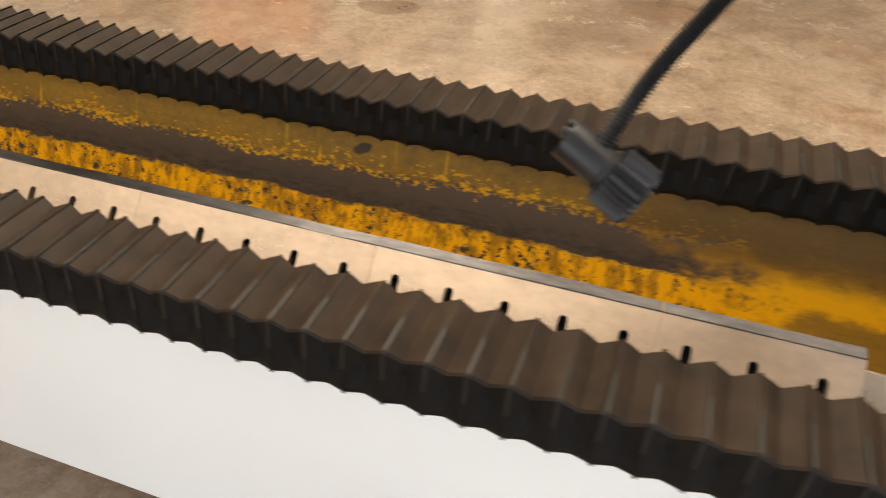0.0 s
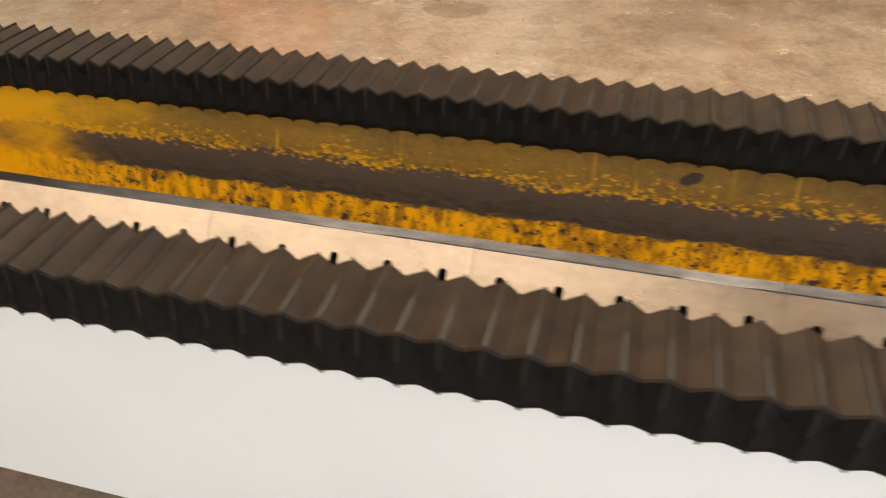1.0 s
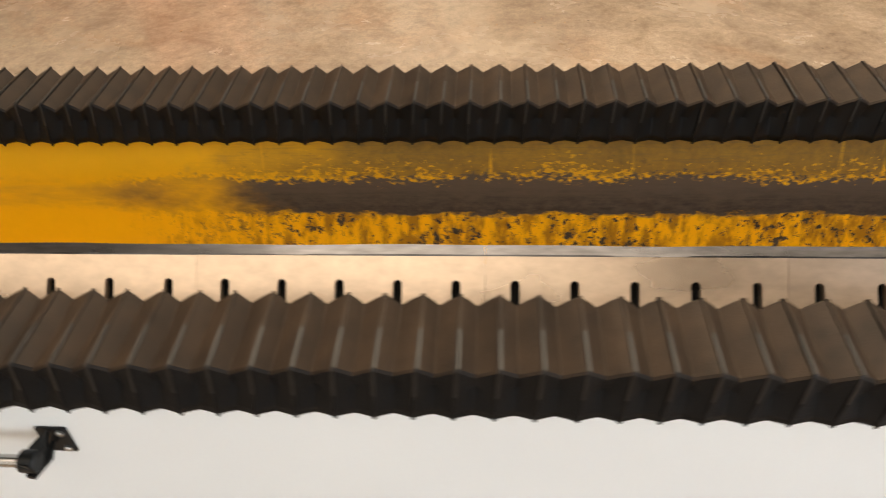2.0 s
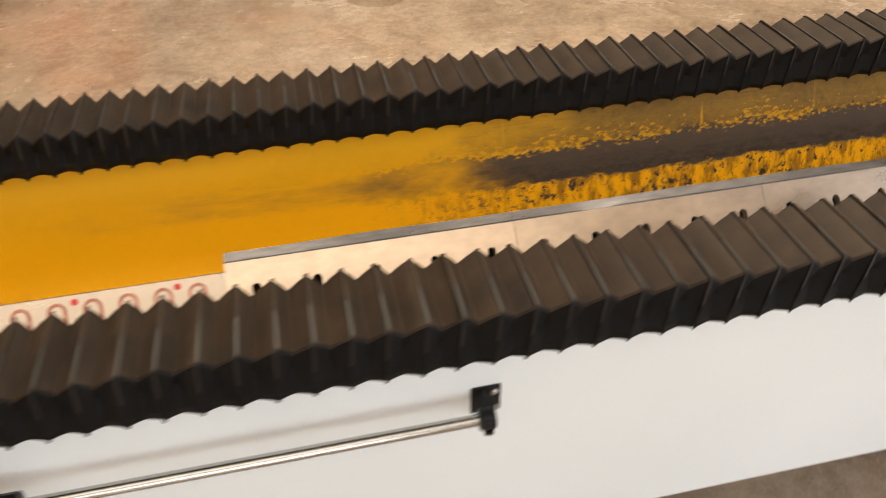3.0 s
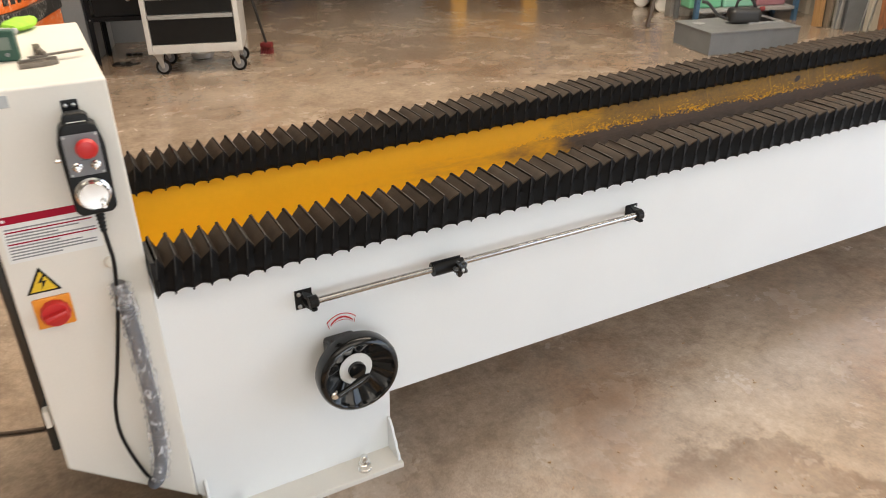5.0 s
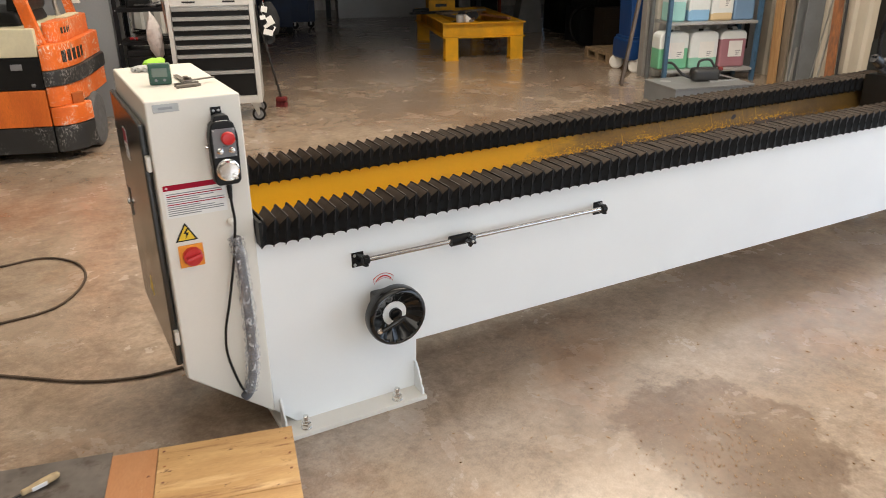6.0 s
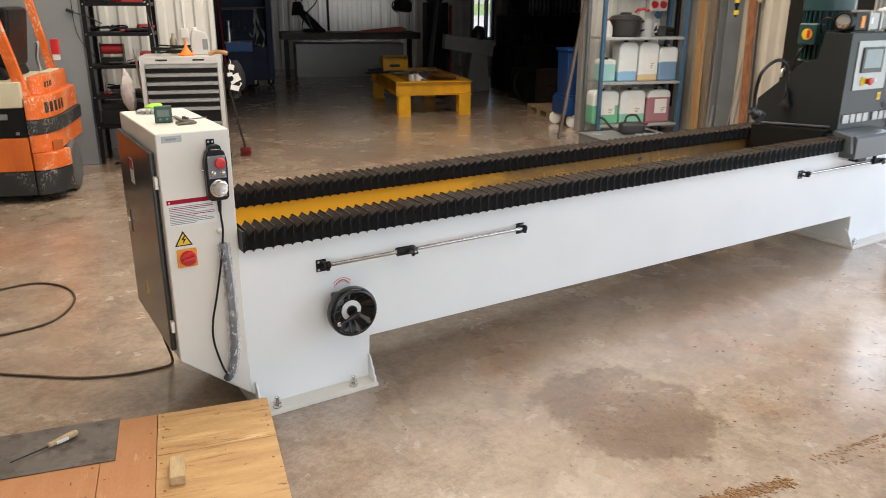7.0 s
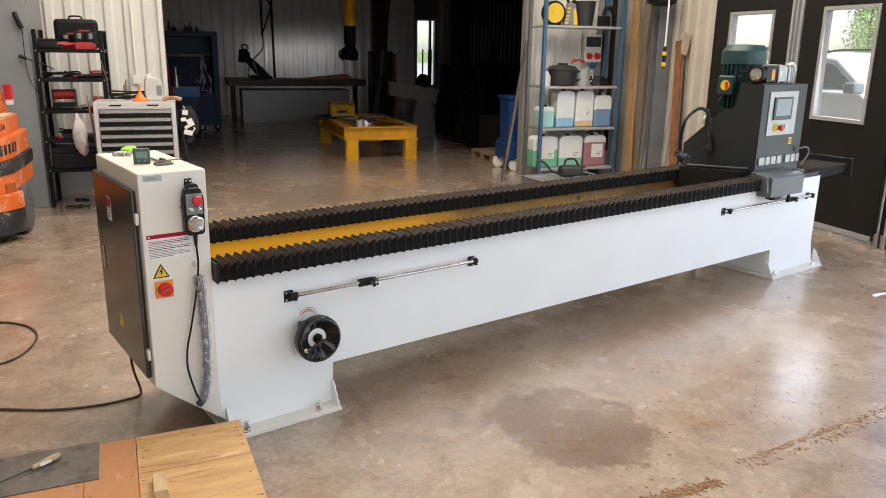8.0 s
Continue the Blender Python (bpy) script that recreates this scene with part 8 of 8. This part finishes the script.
# Guessed forms in near-black, standing in for the unlit clutter here.
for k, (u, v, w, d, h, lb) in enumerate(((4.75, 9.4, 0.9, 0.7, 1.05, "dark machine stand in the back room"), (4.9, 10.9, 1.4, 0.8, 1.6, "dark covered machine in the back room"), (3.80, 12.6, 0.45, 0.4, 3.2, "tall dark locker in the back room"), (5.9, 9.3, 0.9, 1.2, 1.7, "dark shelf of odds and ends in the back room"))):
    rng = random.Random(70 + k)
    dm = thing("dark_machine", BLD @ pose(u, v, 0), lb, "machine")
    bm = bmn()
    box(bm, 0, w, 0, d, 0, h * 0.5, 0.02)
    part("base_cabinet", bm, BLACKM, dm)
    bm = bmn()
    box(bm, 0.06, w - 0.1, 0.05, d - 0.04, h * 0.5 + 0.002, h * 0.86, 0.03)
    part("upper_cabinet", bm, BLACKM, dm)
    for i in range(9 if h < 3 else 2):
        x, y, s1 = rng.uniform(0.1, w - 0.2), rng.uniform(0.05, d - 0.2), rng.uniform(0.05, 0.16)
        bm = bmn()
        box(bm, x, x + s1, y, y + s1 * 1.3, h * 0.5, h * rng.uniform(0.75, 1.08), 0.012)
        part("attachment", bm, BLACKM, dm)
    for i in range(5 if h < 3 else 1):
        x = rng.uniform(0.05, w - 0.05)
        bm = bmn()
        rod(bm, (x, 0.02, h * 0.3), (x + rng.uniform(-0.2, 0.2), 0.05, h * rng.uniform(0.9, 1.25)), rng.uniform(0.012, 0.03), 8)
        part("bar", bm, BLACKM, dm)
leaning("sheet_steel", (3.78, 12.45, 0.0), (3.98, 12.55, 1.62), 0.46, 0.012, mat("dull_grey_panel", (0.16, 0.16, 0.155), 0.5, 0.3, amount=0.2, scale=4), "dull grey sheet of steel standing on edge", "steel sheet", "panels in the back room")
leaning("orange_board", (4.32, 12.7, 0.0), (4.34, 12.8, 1.55), 0.16, 0.03, mat("faded_orange_board", (0.38, 0.07, 0.02), 0.6, amount=0.2, scale=6), "faded orange board standing on edge", "board", "panels in the back room")
for k, (u, v, r, a) in enumerate(((4.75, 9.0, 0.30, 10), (5.05, 8.95, 0.28, 30))):
    bm = bmn()
    for q in range(3):
        tube(bm, [(r * (1 - 0.05 * q) * math.cos(0.524 * i), 0.02 * q, r * (1 - 0.05 * q) * math.sin(0.524 * i) + r + 0.02) for i in range(13)], 0.018, 6, 3)
    solid("hose_coil", bm, BLACKM, BLD @ pose(u, v, 0, -12, 0, a), "dark hose coil standing on its rim", "hose coil", "coils in the back room")
# Darkened wood; the corner's shade is put into its colour.
DARKW = mat("shaded_dark_wood", (0.022, 0.015, 0.010), 0.8, amount=0.3, scale=6, stretch=(1, 4, 4), spec=0.2)
for u, v, w, d, h, a in ((4.72, 8.35, 0.5, 0.35, 0.62, 6), (5.2, 8.5, 0.45, 0.4, 0.8, -8)):
    cr_ = thing("wooden_box", BLD @ pose(u, v, 0, 0, 0, a), "old brown wooden box in the dark corner", "box", "boxes in the dark corner")
    for i in range(5):
        bm = bmn()
        box(bm, 0, w, 0, 0.018, i * h / 5 + 0.004, (i + 1) * h / 5 - 0.004, 0.002)
        part("board", bm, DARKW, cr_)
    bm = bmn()
    box(bm, 0.01, w - 0.01, 0.019, d, 0, h - 0.006, 0.003)
    part("body", bm, DARKW, cr_)
pal = thing("pallet", BLD @ pose(4.40, 7.36, 0.0, 0, 0, 3), "weathered wooden pallet on the floor", "pallet")
PALW = mat("pallet_wood", (0.30, 0.205, 0.115), 0.75, amount=0.3, scale=5, stretch=(1, 5, 5), bump=0.03)
for i in range(5):
    bm = bmn()
    box(bm, 0, 0.9, i * 0.17, i * 0.17 + 0.1, 0.122, 0.142, 0.002)
    part("deck_board", bm, PALW, pal)
for x in (0, 0.40, 0.80):
    for z0, z1 in ((0.0, 0.02), (0.1015, 0.1215)):
        bm = bmn()
        box(bm, x, x + 0.1, 0.0, 0.78, z0, z1, 0.002)
        part("stringer_board", bm, PALW, pal)
    for y in (0.0, 0.34, 0.68):
        bm = bmn()
        box(bm, x, x + 0.1, y, y + 0.1, 0.0203, 0.1012, 0.003)
        part("block", bm, PALW, pal)
bn = thing("blue_bin", BLD @ pose(4.30, 6.63, 0), "blue plastic wheeled bin with white wheels", "bin")
bm = bmn()
prism(bm, [(0.07, 0.42), (0.42, 0.42), (0.44, 1.0), (0.05, 1.0)], "y", 0.05, 0.41, 0.02)
part("tub", bm, BLUEB, bn)
bm = bmn()
box(bm, 0.03, 0.44, 0.0, 0.48, 0.15, 0.40, 0.03, 3)
box(bm, 0.05, 0.43, 0.03, 0.44, 0.40, 0.43, 0.008)
part("base_tray", bm, BLUEB, bn, "wider blue base")
bm = bmn()
box(bm, 0.03, 0.46, 0.02, 0.44, 1.0, 1.04, 0.012)
part("lid", bm, BLUEB, bn)
axle = Vector((-0.62, -0.78, 0))
for x, y in ((0.16, 0.03), (0.075, 0.42)):
    bm = bmn()
    lathe(bm, Vector((x, y, 0.088)) - axle * 0.03, axle, [(0.022, 0), (0.03, 0.004), (0.066, 0.006), (0.07, 0.0), (0.088, 0.010), (0.088, 0.048), (0.07, 0.058), (0.066, 0.052), (0.03, 0.054), (0.022, 0.058)], 26)
    wh_ = part("wheel", bm, PLASTICW, bn, "white plastic wheel")
    bm = bmn()
    box(bm, x - 0.03, x + 0.03, y - 0.03, y + 0.03, 0.135, 0.152, 0.004)
    rod(bm, Vector((x, y, 0.14)) - axle * 0.045, Vector((x, y, 0.088)) - axle * 0.045, 0.012, 8)
    part("fork", bm, STEEL, wh_)


# ---- forklift ----
FORK = mat("scuffed_orange_paint", (0.74, 0.155, 0.012), 0.45, amount=0.25, color2=(0.62, 0.115, 0.01), scale=4, bump=0.02)


def scuffs(m, colour, lo, hi, stretch=(9, 9, 3.5), cluster=0.0):
    nt = m.node_tree
    n, l = nt.nodes, nt.links
    b = n["Principled BSDF"]
    src = b.inputs["Base Color"].links[0].from_socket
    tc, mp, k, r, mx = (n.new("ShaderNode" + s) for s in ("TexCoord", "Mapping", "TexNoise", "ValToRGB", "MixRGB"))
    mp.inputs["Scale"].default_value = stretch
    k.inputs["Scale"].default_value, k.inputs["Detail"].default_value, k.inputs["Roughness"].default_value = 1.4, 9, 0.72
    r.color_ramp.elements[0].position, r.color_ramp.elements[1].position = lo, hi
    l.new(tc.outputs["Object"], mp.inputs["Vector"])
    l.new(mp.outputs["Vector"], k.inputs["Vector"])
    l.new(k.outputs["Fac"], r.inputs["Fac"])
    if cluster:
        kc, rc, mu = (n.new("ShaderNode" + q) for q in ("TexNoise", "MapRange", "Math"))
        kc.inputs["Scale"].default_value, kc.inputs["Detail"].default_value = cluster, 3
        rc.inputs["From Min"].default_value, rc.inputs["From Max"].default_value = 0.46, 0.62
        mu.operation = "MULTIPLY"
        l.new(tc.outputs["Object"], kc.inputs["Vector"])
        l.new(kc.outputs["Fac"], rc.inputs["Value"])
        l.new(rc.outputs["Result"], mu.inputs[0])
        l.new(r.outputs["Color"], mu.inputs[1])
        l.new(mu.outputs[0], mx.inputs["Fac"])
    else:
        l.new(r.outputs["Color"], mx.inputs["Fac"])
    l.new(src, mx.inputs["Color1"])
    mx.inputs["Color2"].default_value = (*colour, 1)
    l.new(mx.outputs["Color"], b.inputs["Base Color"])
    return m


FORKC = scuffs(mat("faded_orange_paint", (0.70, 0.16, 0.016), 0.5, amount=0.3, color2=(0.56, 0.115, 0.012), scale=3, bump=0.02, stretch=(3, 3, 0.6)), (0.16, 0.06, 0.03), 0.62, 0.66, (14, 14, 2.2))
scuffs(FORK, (0.70, 0.58, 0.48), 0.53, 0.565, (44, 44, 26), 4.0)
scuffs(FORK, (0.62, 0.50, 0.42), 0.56, 0.60, (5, 5, 26), 2.4)
scuffs(FORK, (0.40, 0.22, 0.14), 0.60, 0.66, (7, 7, 3))
FORKB = scuffs(mat("scuffed_black_paint", (0.020, 0.020, 0.020), 0.55, amount=0.3, scale=6), (0.36, 0.34, 0.32), 0.53, 0.565, (42, 42, 30), 3.6)
CREAMF = scuffs(mat("cream_panel_paint", (0.66, 0.60, 0.42), 0.5, amount=0.12, scale=5), (0.2, 0.16, 0.1), 0.68, 0.73)
fl = thing("forklift_truck", BLD @ pose(-1.53, 3.90, 0), "worn orange forklift truck with black bands", "forklift")


def plan(x0, x1, depth=1.12, ins=0.0, rx=0.24, ry=0.46):
    pts = [(x0, ins)]
    for i in range(13):
        a = radians(-90 + 90 * i / 12)
        pts.append((x1 - rx + rx * math.cos(a), ins + ry + ry * math.sin(a)))
    if depth < ins + ry:
        pts = [p for p in pts if p[1] < depth - 0.02]
        return pts + [(pts[-1][0] + 0.004, depth), (x0, depth)]
    pts += [(x1, depth - 0.05), (x1 - 0.05, depth), (x0, depth)]
    return pts


def slab(name, x1, ins, z0, z1, mt, label="", depth=1.12, x0=0.004):
    bm = bmn()
    prism(bm, plan(x0, x1, depth, ins, min(0.24, x1 - 0.02)), "z", z0, z1, 0.014, 2)
    return part(name, bm, mt, fl, label)


slab("counterweight_skirt", 0.275, 0.015, 0.07, 0.272, FORKB, "scuffed black lower skirt", 0.27)
slab("counterweight_lower", 0.272, 0.008, 0.274, 0.42, FORK, "scuffed orange lower counterweight", 0.28)
slab("counterweight_lower", 0.195, 0.008, 0.421, 0.572, FORK, "scuffed orange counterweight above the wheel arch")
slab("bumper_band", 0.21, -0.004, 0.574, 0.688, FORKB, "scuffed black bumper band")
slab("counterweight_upper", 0.185, 0.0, 0.69, 0.872, FORK, "orange upper counterweight")
bm = bmn()
prism(bm, plan(0.015, 0.135, 1.05, 0.16, 0.10, 0.22), "z", 0.873, 1.02, 0.015)
part("engine_hood", bm, FORK, fl)
bm = bmn()
box(bm, 0.03, 0.11, 0.5, 0.9, 1.021, 1.034, 0.004)
part("hood_mat", bm, CREAMF, fl)
# Raised box; the recess's shade is only in its darker orange.
bm = bmn()
box(bm, -0.05, 0.05, -0.012, 0.03, 0.40, 0.50, 0.006, 2, Matrix.Translation((0.17, 0.17, 0)) @ Matrix.Rotation(radians(52), 4, "Z"))
part("tow_recess", bm, mat("shaded_orange_recess", (0.45, 0.10, 0.01), 0.6, amount=0.3, scale=8), fl)
for z0, z1, ins, mt, nm, lb in ((0.07, 0.272, 0.015, FORKB, "sill", "scuffed black sill"), (0.274, 0.55, 0.01, FORKC, "side_panel", "orange side panel"), (0.552, 0.79, 0.02, BLACK, "step_panel", "black step panel"), (0.792, 0.995, 0.012, CREAMF, "battery_panel", "cream painted side panel")):
    bm = bmn()
    box(bm, -1.9, -0.004, ins, 1.1, z0, z1, 0.01)
    part(nm, bm, mt, fl, lb)
bm = bmn()
box(bm, -0.21, -0.13, 0.012, 0.021, 0.70, 0.745, 0.006)
part("latch", bm, GREYP, fl)
bm = bmn()
box(bm, -0.09, -0.06, 0.008, 0.021, 0.575, 0.60, 0.006)
part("latch", bm, GREYP, fl)
bm = bmn()
prism(bm, [(-0.9, 0.996), (-0.12, 0.996), (-0.16, 1.10), (-0.85, 1.12)], "y", 0.2, 0.9, 0.03)
prism(bm, [(-0.24, 1.08), (-0.12, 1.08), (-0.06, 1.55), (-0.16, 1.57)], "y", 0.25, 0.85, 0.03)
part("seat", bm, BLACK, fl)
bm = bmn()
prism(bm, [(-0.045, 0.873), (0.045, 0.873), (-0.26, 2.25), (-0.33, 2.25)], "y", 0.06, 0.12, 0.008)
part("roof_pillar", bm, FORK, fl)
bm = bmn()
prism(bm, [(0.02, 0.873), (0.09, 0.873), (-0.16, 2.25), (-0.22, 2.25)], "y", 0.96, 1.02, 0.008)
part("roof_pillar", bm, FORK, fl)
bm = bmn()
box(bm, 0.055, 0.125, 0.94, 0.985, 1.15, 1.285, 0.008)
part("tail_lamp", bm, RED, fl, "red tail lamp")
bm = bmn()
box(bm, 0.06, 0.12, 0.945, 0.985, 1.10, 1.148, 0.006)
part("lamp_foot", bm, PLASTICW, fl)
bm = bmn()
tube(bm, [(0.03, 0.62, 1.02), (0.02, 0.6, 1.15), (0.04, 0.6, 1.25), (0.03, 0.6, 1.28)], 0.018, 8, 4)
part("hose", bm, STEEL, fl)
bm = bmn()
box(bm, -1.6, -0.16, 0.06, 1.02, 2.25, 2.31, 0.01)
part("roof_guard", bm, BLACK, fl)
for z, h, n0, rx, ry, ex in ((0.735, 0.085, 5, 0.165, 0.46, 0.185), (0.93, 0.045, 6, 0.10, 0.22, 0.135)):
    for k in range(n0):
        a = radians((-44 if n0 == 5 else -30) + (11.5 if n0 == 5 else 14) * k)
        ins = 0.0 if n0 == 5 else 0.16
        bx, by = ex - rx + (rx + 0.001) * math.cos(a), ins + ry + (ry + 0.001) * math.sin(a)
        ang = math.atan2(ry * math.cos(a), -rx * math.sin(a))
        bm = bmn()
        w = 0.024 if n0 == 5 else 0.012
        box(bm, -w, w, -0.0025, 0.0025, z, z + h, 0, 2, Matrix.Translation((bx, by, 0)) @ Matrix.Rotation(ang, 4, "Z"))
        part("dark_mark", bm, FORKB, fl)
RIMD = mat("dusty_wheel_disc", (0.13, 0.13, 0.132), 0.85, amount=0.3, scale=10)
# Dark box added as the shade inside the wheel arch.
bm = bmn()
box(bm, -0.32, 0.055, 0.285, 1.05, 0.03, 0.415, 0.01)
part("wheel_arch_shade", bm, DARK, fl)
for x, y, ax_ in ((0.06, 0.51, (1, 0, 0)), (-1.3, 0.12, (0, 1, 0)), (-1.3, 0.86, (0, 1, 0))):
    bm = bmn()
    lathe(bm, (x, y, 0.22), ax_, [(0.12, 0), (0.20, 0.01), (0.22, 0.03), (0.22, 0.15), (0.20, 0.17), (0.12, 0.18)], 28)
    w = part("wheel", bm, mat("dusty_tyre", (0.11, 0.11, 0.112), 0.8, amount=0.3, scale=12), fl, "dusty grey tyre")
    bm = bmn()
    lathe(bm, Vector((x, y, 0.22)) - Vector(ax_) * 0.004, ax_, [(0.07, 0), (0.11, 0.006), (0.11, 0.182), (0.07, 0.188)], 20)
    part("rim", bm, RIMD, w)

# ---- foreground: plywood crate with plate, awl and block ----
PLY = mat("plywood", (0.58, 0.36, 0.15), 0.6, amount=0.25, color2=(0.46, 0.26, 0.097), scale=4, fine=45, stretch=(1.0, 5, 5), bump=0.02)
PLYR = mat("reddish_board", (0.48, 0.225, 0.095), 0.6, amount=0.22, color2=(0.44, 0.19, 0.07), scale=5, fine=45, stretch=(4, 1.2, 4), bump=0.02)
scuffs(PLY, (0.20, 0.085, 0.028), 0.64, 0.72, (3.5, 17, 6))
scuffs(PLY, (0.72, 0.50, 0.26), 0.56, 0.70, (0.9, 9, 6))
scuffs(PLYR, (0.22, 0.085, 0.03), 0.64, 0.74, (9, 4, 6))
scuffs(PLY, (0.12, 0.055, 0.02), 0.63, 0.665, (16, 40, 6))
scuffs(PLY, (0.30, 0.15, 0.055), 0.56, 0.66, (2.2, 26, 6))
scuffs(PLYR, (0.12, 0.05, 0.02), 0.64, 0.675, (40, 16, 6))
scuffs(PLYR, (0.62, 0.36, 0.19), 0.58, 0.68, (24, 3, 6))
CR = pose(0.153, -0.265, 0, 0, 0, -13.0 + 180)
crate = thing("plywood_crate", CR, "low plywood crate with nailed lid boards", "crate")
bm = bmn()
box(bm, 0.02, 1.28, 0.02, 0.98, 0.0, 0.183)
part("sides", bm, OLDW, crate)
for x0, x1, y0, y1, mt, lb in ((0.0, 0.388, 0.0, 0.275, PLY, ""), (0.0, 0.388, 0.277, 1.0, PLY, ""), (0.390, 0.56, 0.0, 1.0, PLYR, "reddish nailed board"), (0.562, 1.3, 0.0, 1.0, PLYR, "reddish nailed board")):
    bm = bmn()
    box(bm, x0, x1, y0, y1, 0.184, 0.20, 0.0015)
    lid = part("lid_board", bm, mt, crate, lb)
    rng = random.Random(int(x0 * 100) + int(y0 * 10))
    for k in range(7):
        bm = bmn()
        x, y = (x0 + 0.02 if k % 2 else min(x1, x0 + 0.5) - 0.02), y0 + (min(y1, y0 + 0.6) - y0) * (0.08 + 0.13 * k)
        lathe(bm, (x + rng.uniform(-0.006, 0.006), y, 0.2), (0, 0, 1), [(0.0045, 0), (0.0035, 0.0008)], 8)
        part("nail_head", bm, RUSTB, lid)
bm = bmn()
box(bm, 0.515, 1.25, -0.012, 0.262, 0.2005, 0.2045, 0.001)
solid("steel_sheet", bm, scuffs(mat("dull_sheet_plate", (0.20, 0.175, 0.155), 0.5, 0.5, amount=0.35, scale=9, fine=30, bump=0.02), (0.09, 0.07, 0.055), 0.52, 0.62, (7, 7, 7)), CR, "dull grey steel sheet lying on the crate", "steel sheet")
bm = bmn()
box(bm, 0.300, 0.346, 0.345, 0.465, 0.2005, 0.232, 0.003)
solid("wood_block", bm, mat("pale_planed_wood", (0.60, 0.43, 0.23), 0.6, amount=0.25, scale=9, stretch=(6, 1, 6)), CR, "short pale wooden block on the crate", "wood block")
awl = thing("scraper_knife", pose(-0.585, -0.222, 0.2045, 0, 0, 19), "old knife with a worn wooden handle on the steel sheet", "knife")
bm = bmn()
lathe(bm, (0, 0, 0.012), (1, 0, 0.05), [(0.006, 0), (0.009, 0.004), (0.0085, 0.02), (0.011, 0.05), (0.0115, 0.085), (0.009, 0.098), (0.004, 0.102)], 16)
part("handle", bm, mat("worn_handle_wood", (0.5, 0.37, 0.2), 0.55, amount=0.25, scale=30), awl, "worn pale wooden handle")
bm = bmn()
box(bm, 0.025, 0.065, -0.0122, -0.009, 0.008, 0.02, 0.001)
part("tape_label", bm, PAPER, awl)
bm = bmn()
prism(bm, [(0.0, -0.004), (0.0, 0.004), (-0.12, 0.001), (-0.12, -0.001)], "z", 0.008, 0.011)
part("blade", bm, GREY_STEEL, awl)

# ---- floor cable and litter ----
bm = bmn()
P = [(-0.02, 0.60), (-0.09, 0.59), (-0.20, 0.60), (-0.375, 0.665), (-0.55, 0.79), (-0.80, 1.0), (-1.1, 1.35), (-1.3, 1.75), (-1.05, 2.05), (-0.70, 2.09), (-0.46, 2.11), (-0.31, 1.94), (-0.295, 1.69), (-0.43, 1.44), (-0.65, 1.38), (-0.90, 1.36), (-1.4, 1.20), (-2.2, 1.3)]
tube(bm, [(-0.04, 0.62, 0.34), (-0.03, 0.63, 0.15), (-0.005, 0.625, 0.03)] + [(x, y, 0.0075 + 0.014 * (abs(x + 0.98) < 0.1 and y < 1.4)) for x, y in P], 0.006, 10, 8)
solid("power_cable", bm, mat("dusty_cable_rubber", (0.12, 0.085, 0.062), 0.8, spec=0.15, amount=0.5, scale=7), None, "dusty dark power cable looped on the floor", "cable")


def litter(name, n, region, colour, label, seed, long=(0.006, 0.03), group=""):
    rng = random.Random(seed)
    vs, fs = [], []
    for _ in range(n):
        x, y = region(rng)
        a, L, w, h = rng.uniform(0, 3.14), rng.uniform(*long), rng.uniform(0.0015, 0.004), rng.uniform(0.0015, 0.004)
        c, s = math.cos(a), math.sin(a)
        b0 = len(vs)
        for zz in (0.0002, h):
            for p, q in ((-L, -w), (L, -w), (L * 0.8, w), (-L * 0.7, w)):
                vs.append((x + (p * c - q * s) / 2, y + (p * s + q * c) / 2, zz))
        fs += [(b0 + i, b0 + j, b0 + k, b0 + m) for i, j, k, m in ((3, 2, 1, 0), (4, 5, 6, 7), (0, 1, 5, 4), (1, 2, 6, 5), (2, 3, 7, 6), (3, 0, 4, 7))]
    me = bpy.data.meshes.new(name)
    me.from_pydata(vs, [], fs)
    me.materials.append(colour)
    return tagged(new(name, me), label, "litter", kind="stuff")


CHIP = mat("bark_chip", (0.36, 0.205, 0.095), 0.85, amount=0.3, scale=40)


def along_line(rng):
    t = rng.random()
    return 1.85 + 1.35 * t + rng.gauss(0, 0.01), -1.445 - 0.165 * t + rng.gauss(0, 0.008 + 0.012 * t) - 0.05 * (rng.random() < 0.3)


def in_pile(rng):
    t = rng.random()
    return 1.28 + 0.37 * t + rng.gauss(0, 0.008), -1.395 - 0.085 * t + rng.gauss(0, 0.016)


litter("bark_chips", 520, along_line, CHIP, "trail of brown bark chips on the floor", 4, (0.003, 0.017))
litter("bark_pile", 620, in_pile, CHIP, "small heap of brown bark chips on the floor", 5, (0.005, 0.02))
litter("fine_chips", 260, lambda r: (r.gauss(1.45, 0.16), r.gauss(-0.86, 0.13)), PINE, "fine pale wood dust specks in the spill", 12, (0.002, 0.008))
litter("floor_grit", 160, lambda r: (r.gauss(2.5, 0.45), r.gauss(-1.2, 0.2)), CHIP, "scattered brown grit on the floor", 14, (0.003, 0.012))
bm = bmn()
prism(bm, [(0, 0), (0.10, 0.02), (0.16, 0.0), (0.15, 0.045), (0.06, 0.05), (0.01, 0.035)], "z", 0.0005, 0.003)
solid("paper_scrap", bm, PAPER, pose(4.66, -0.72, 0, 0, 0, -12), "torn white paper scrap on the floor", "paper scrap")
litter("wood_splinters", 130, lambda r: (r.uniform(0.6, 4.2), r.uniform(-2.2, -0.15)), PINE, "scattered pale wood splinters on the floor", 6, (0.003, 0.02))
litter("dark_specks", 220, lambda r: (r.uniform(-1.0, 5.0), r.uniform(-2.5, 4.5)), CHIP, "scattered dark specks of dirt on the floor", 8, (0.003, 0.014))
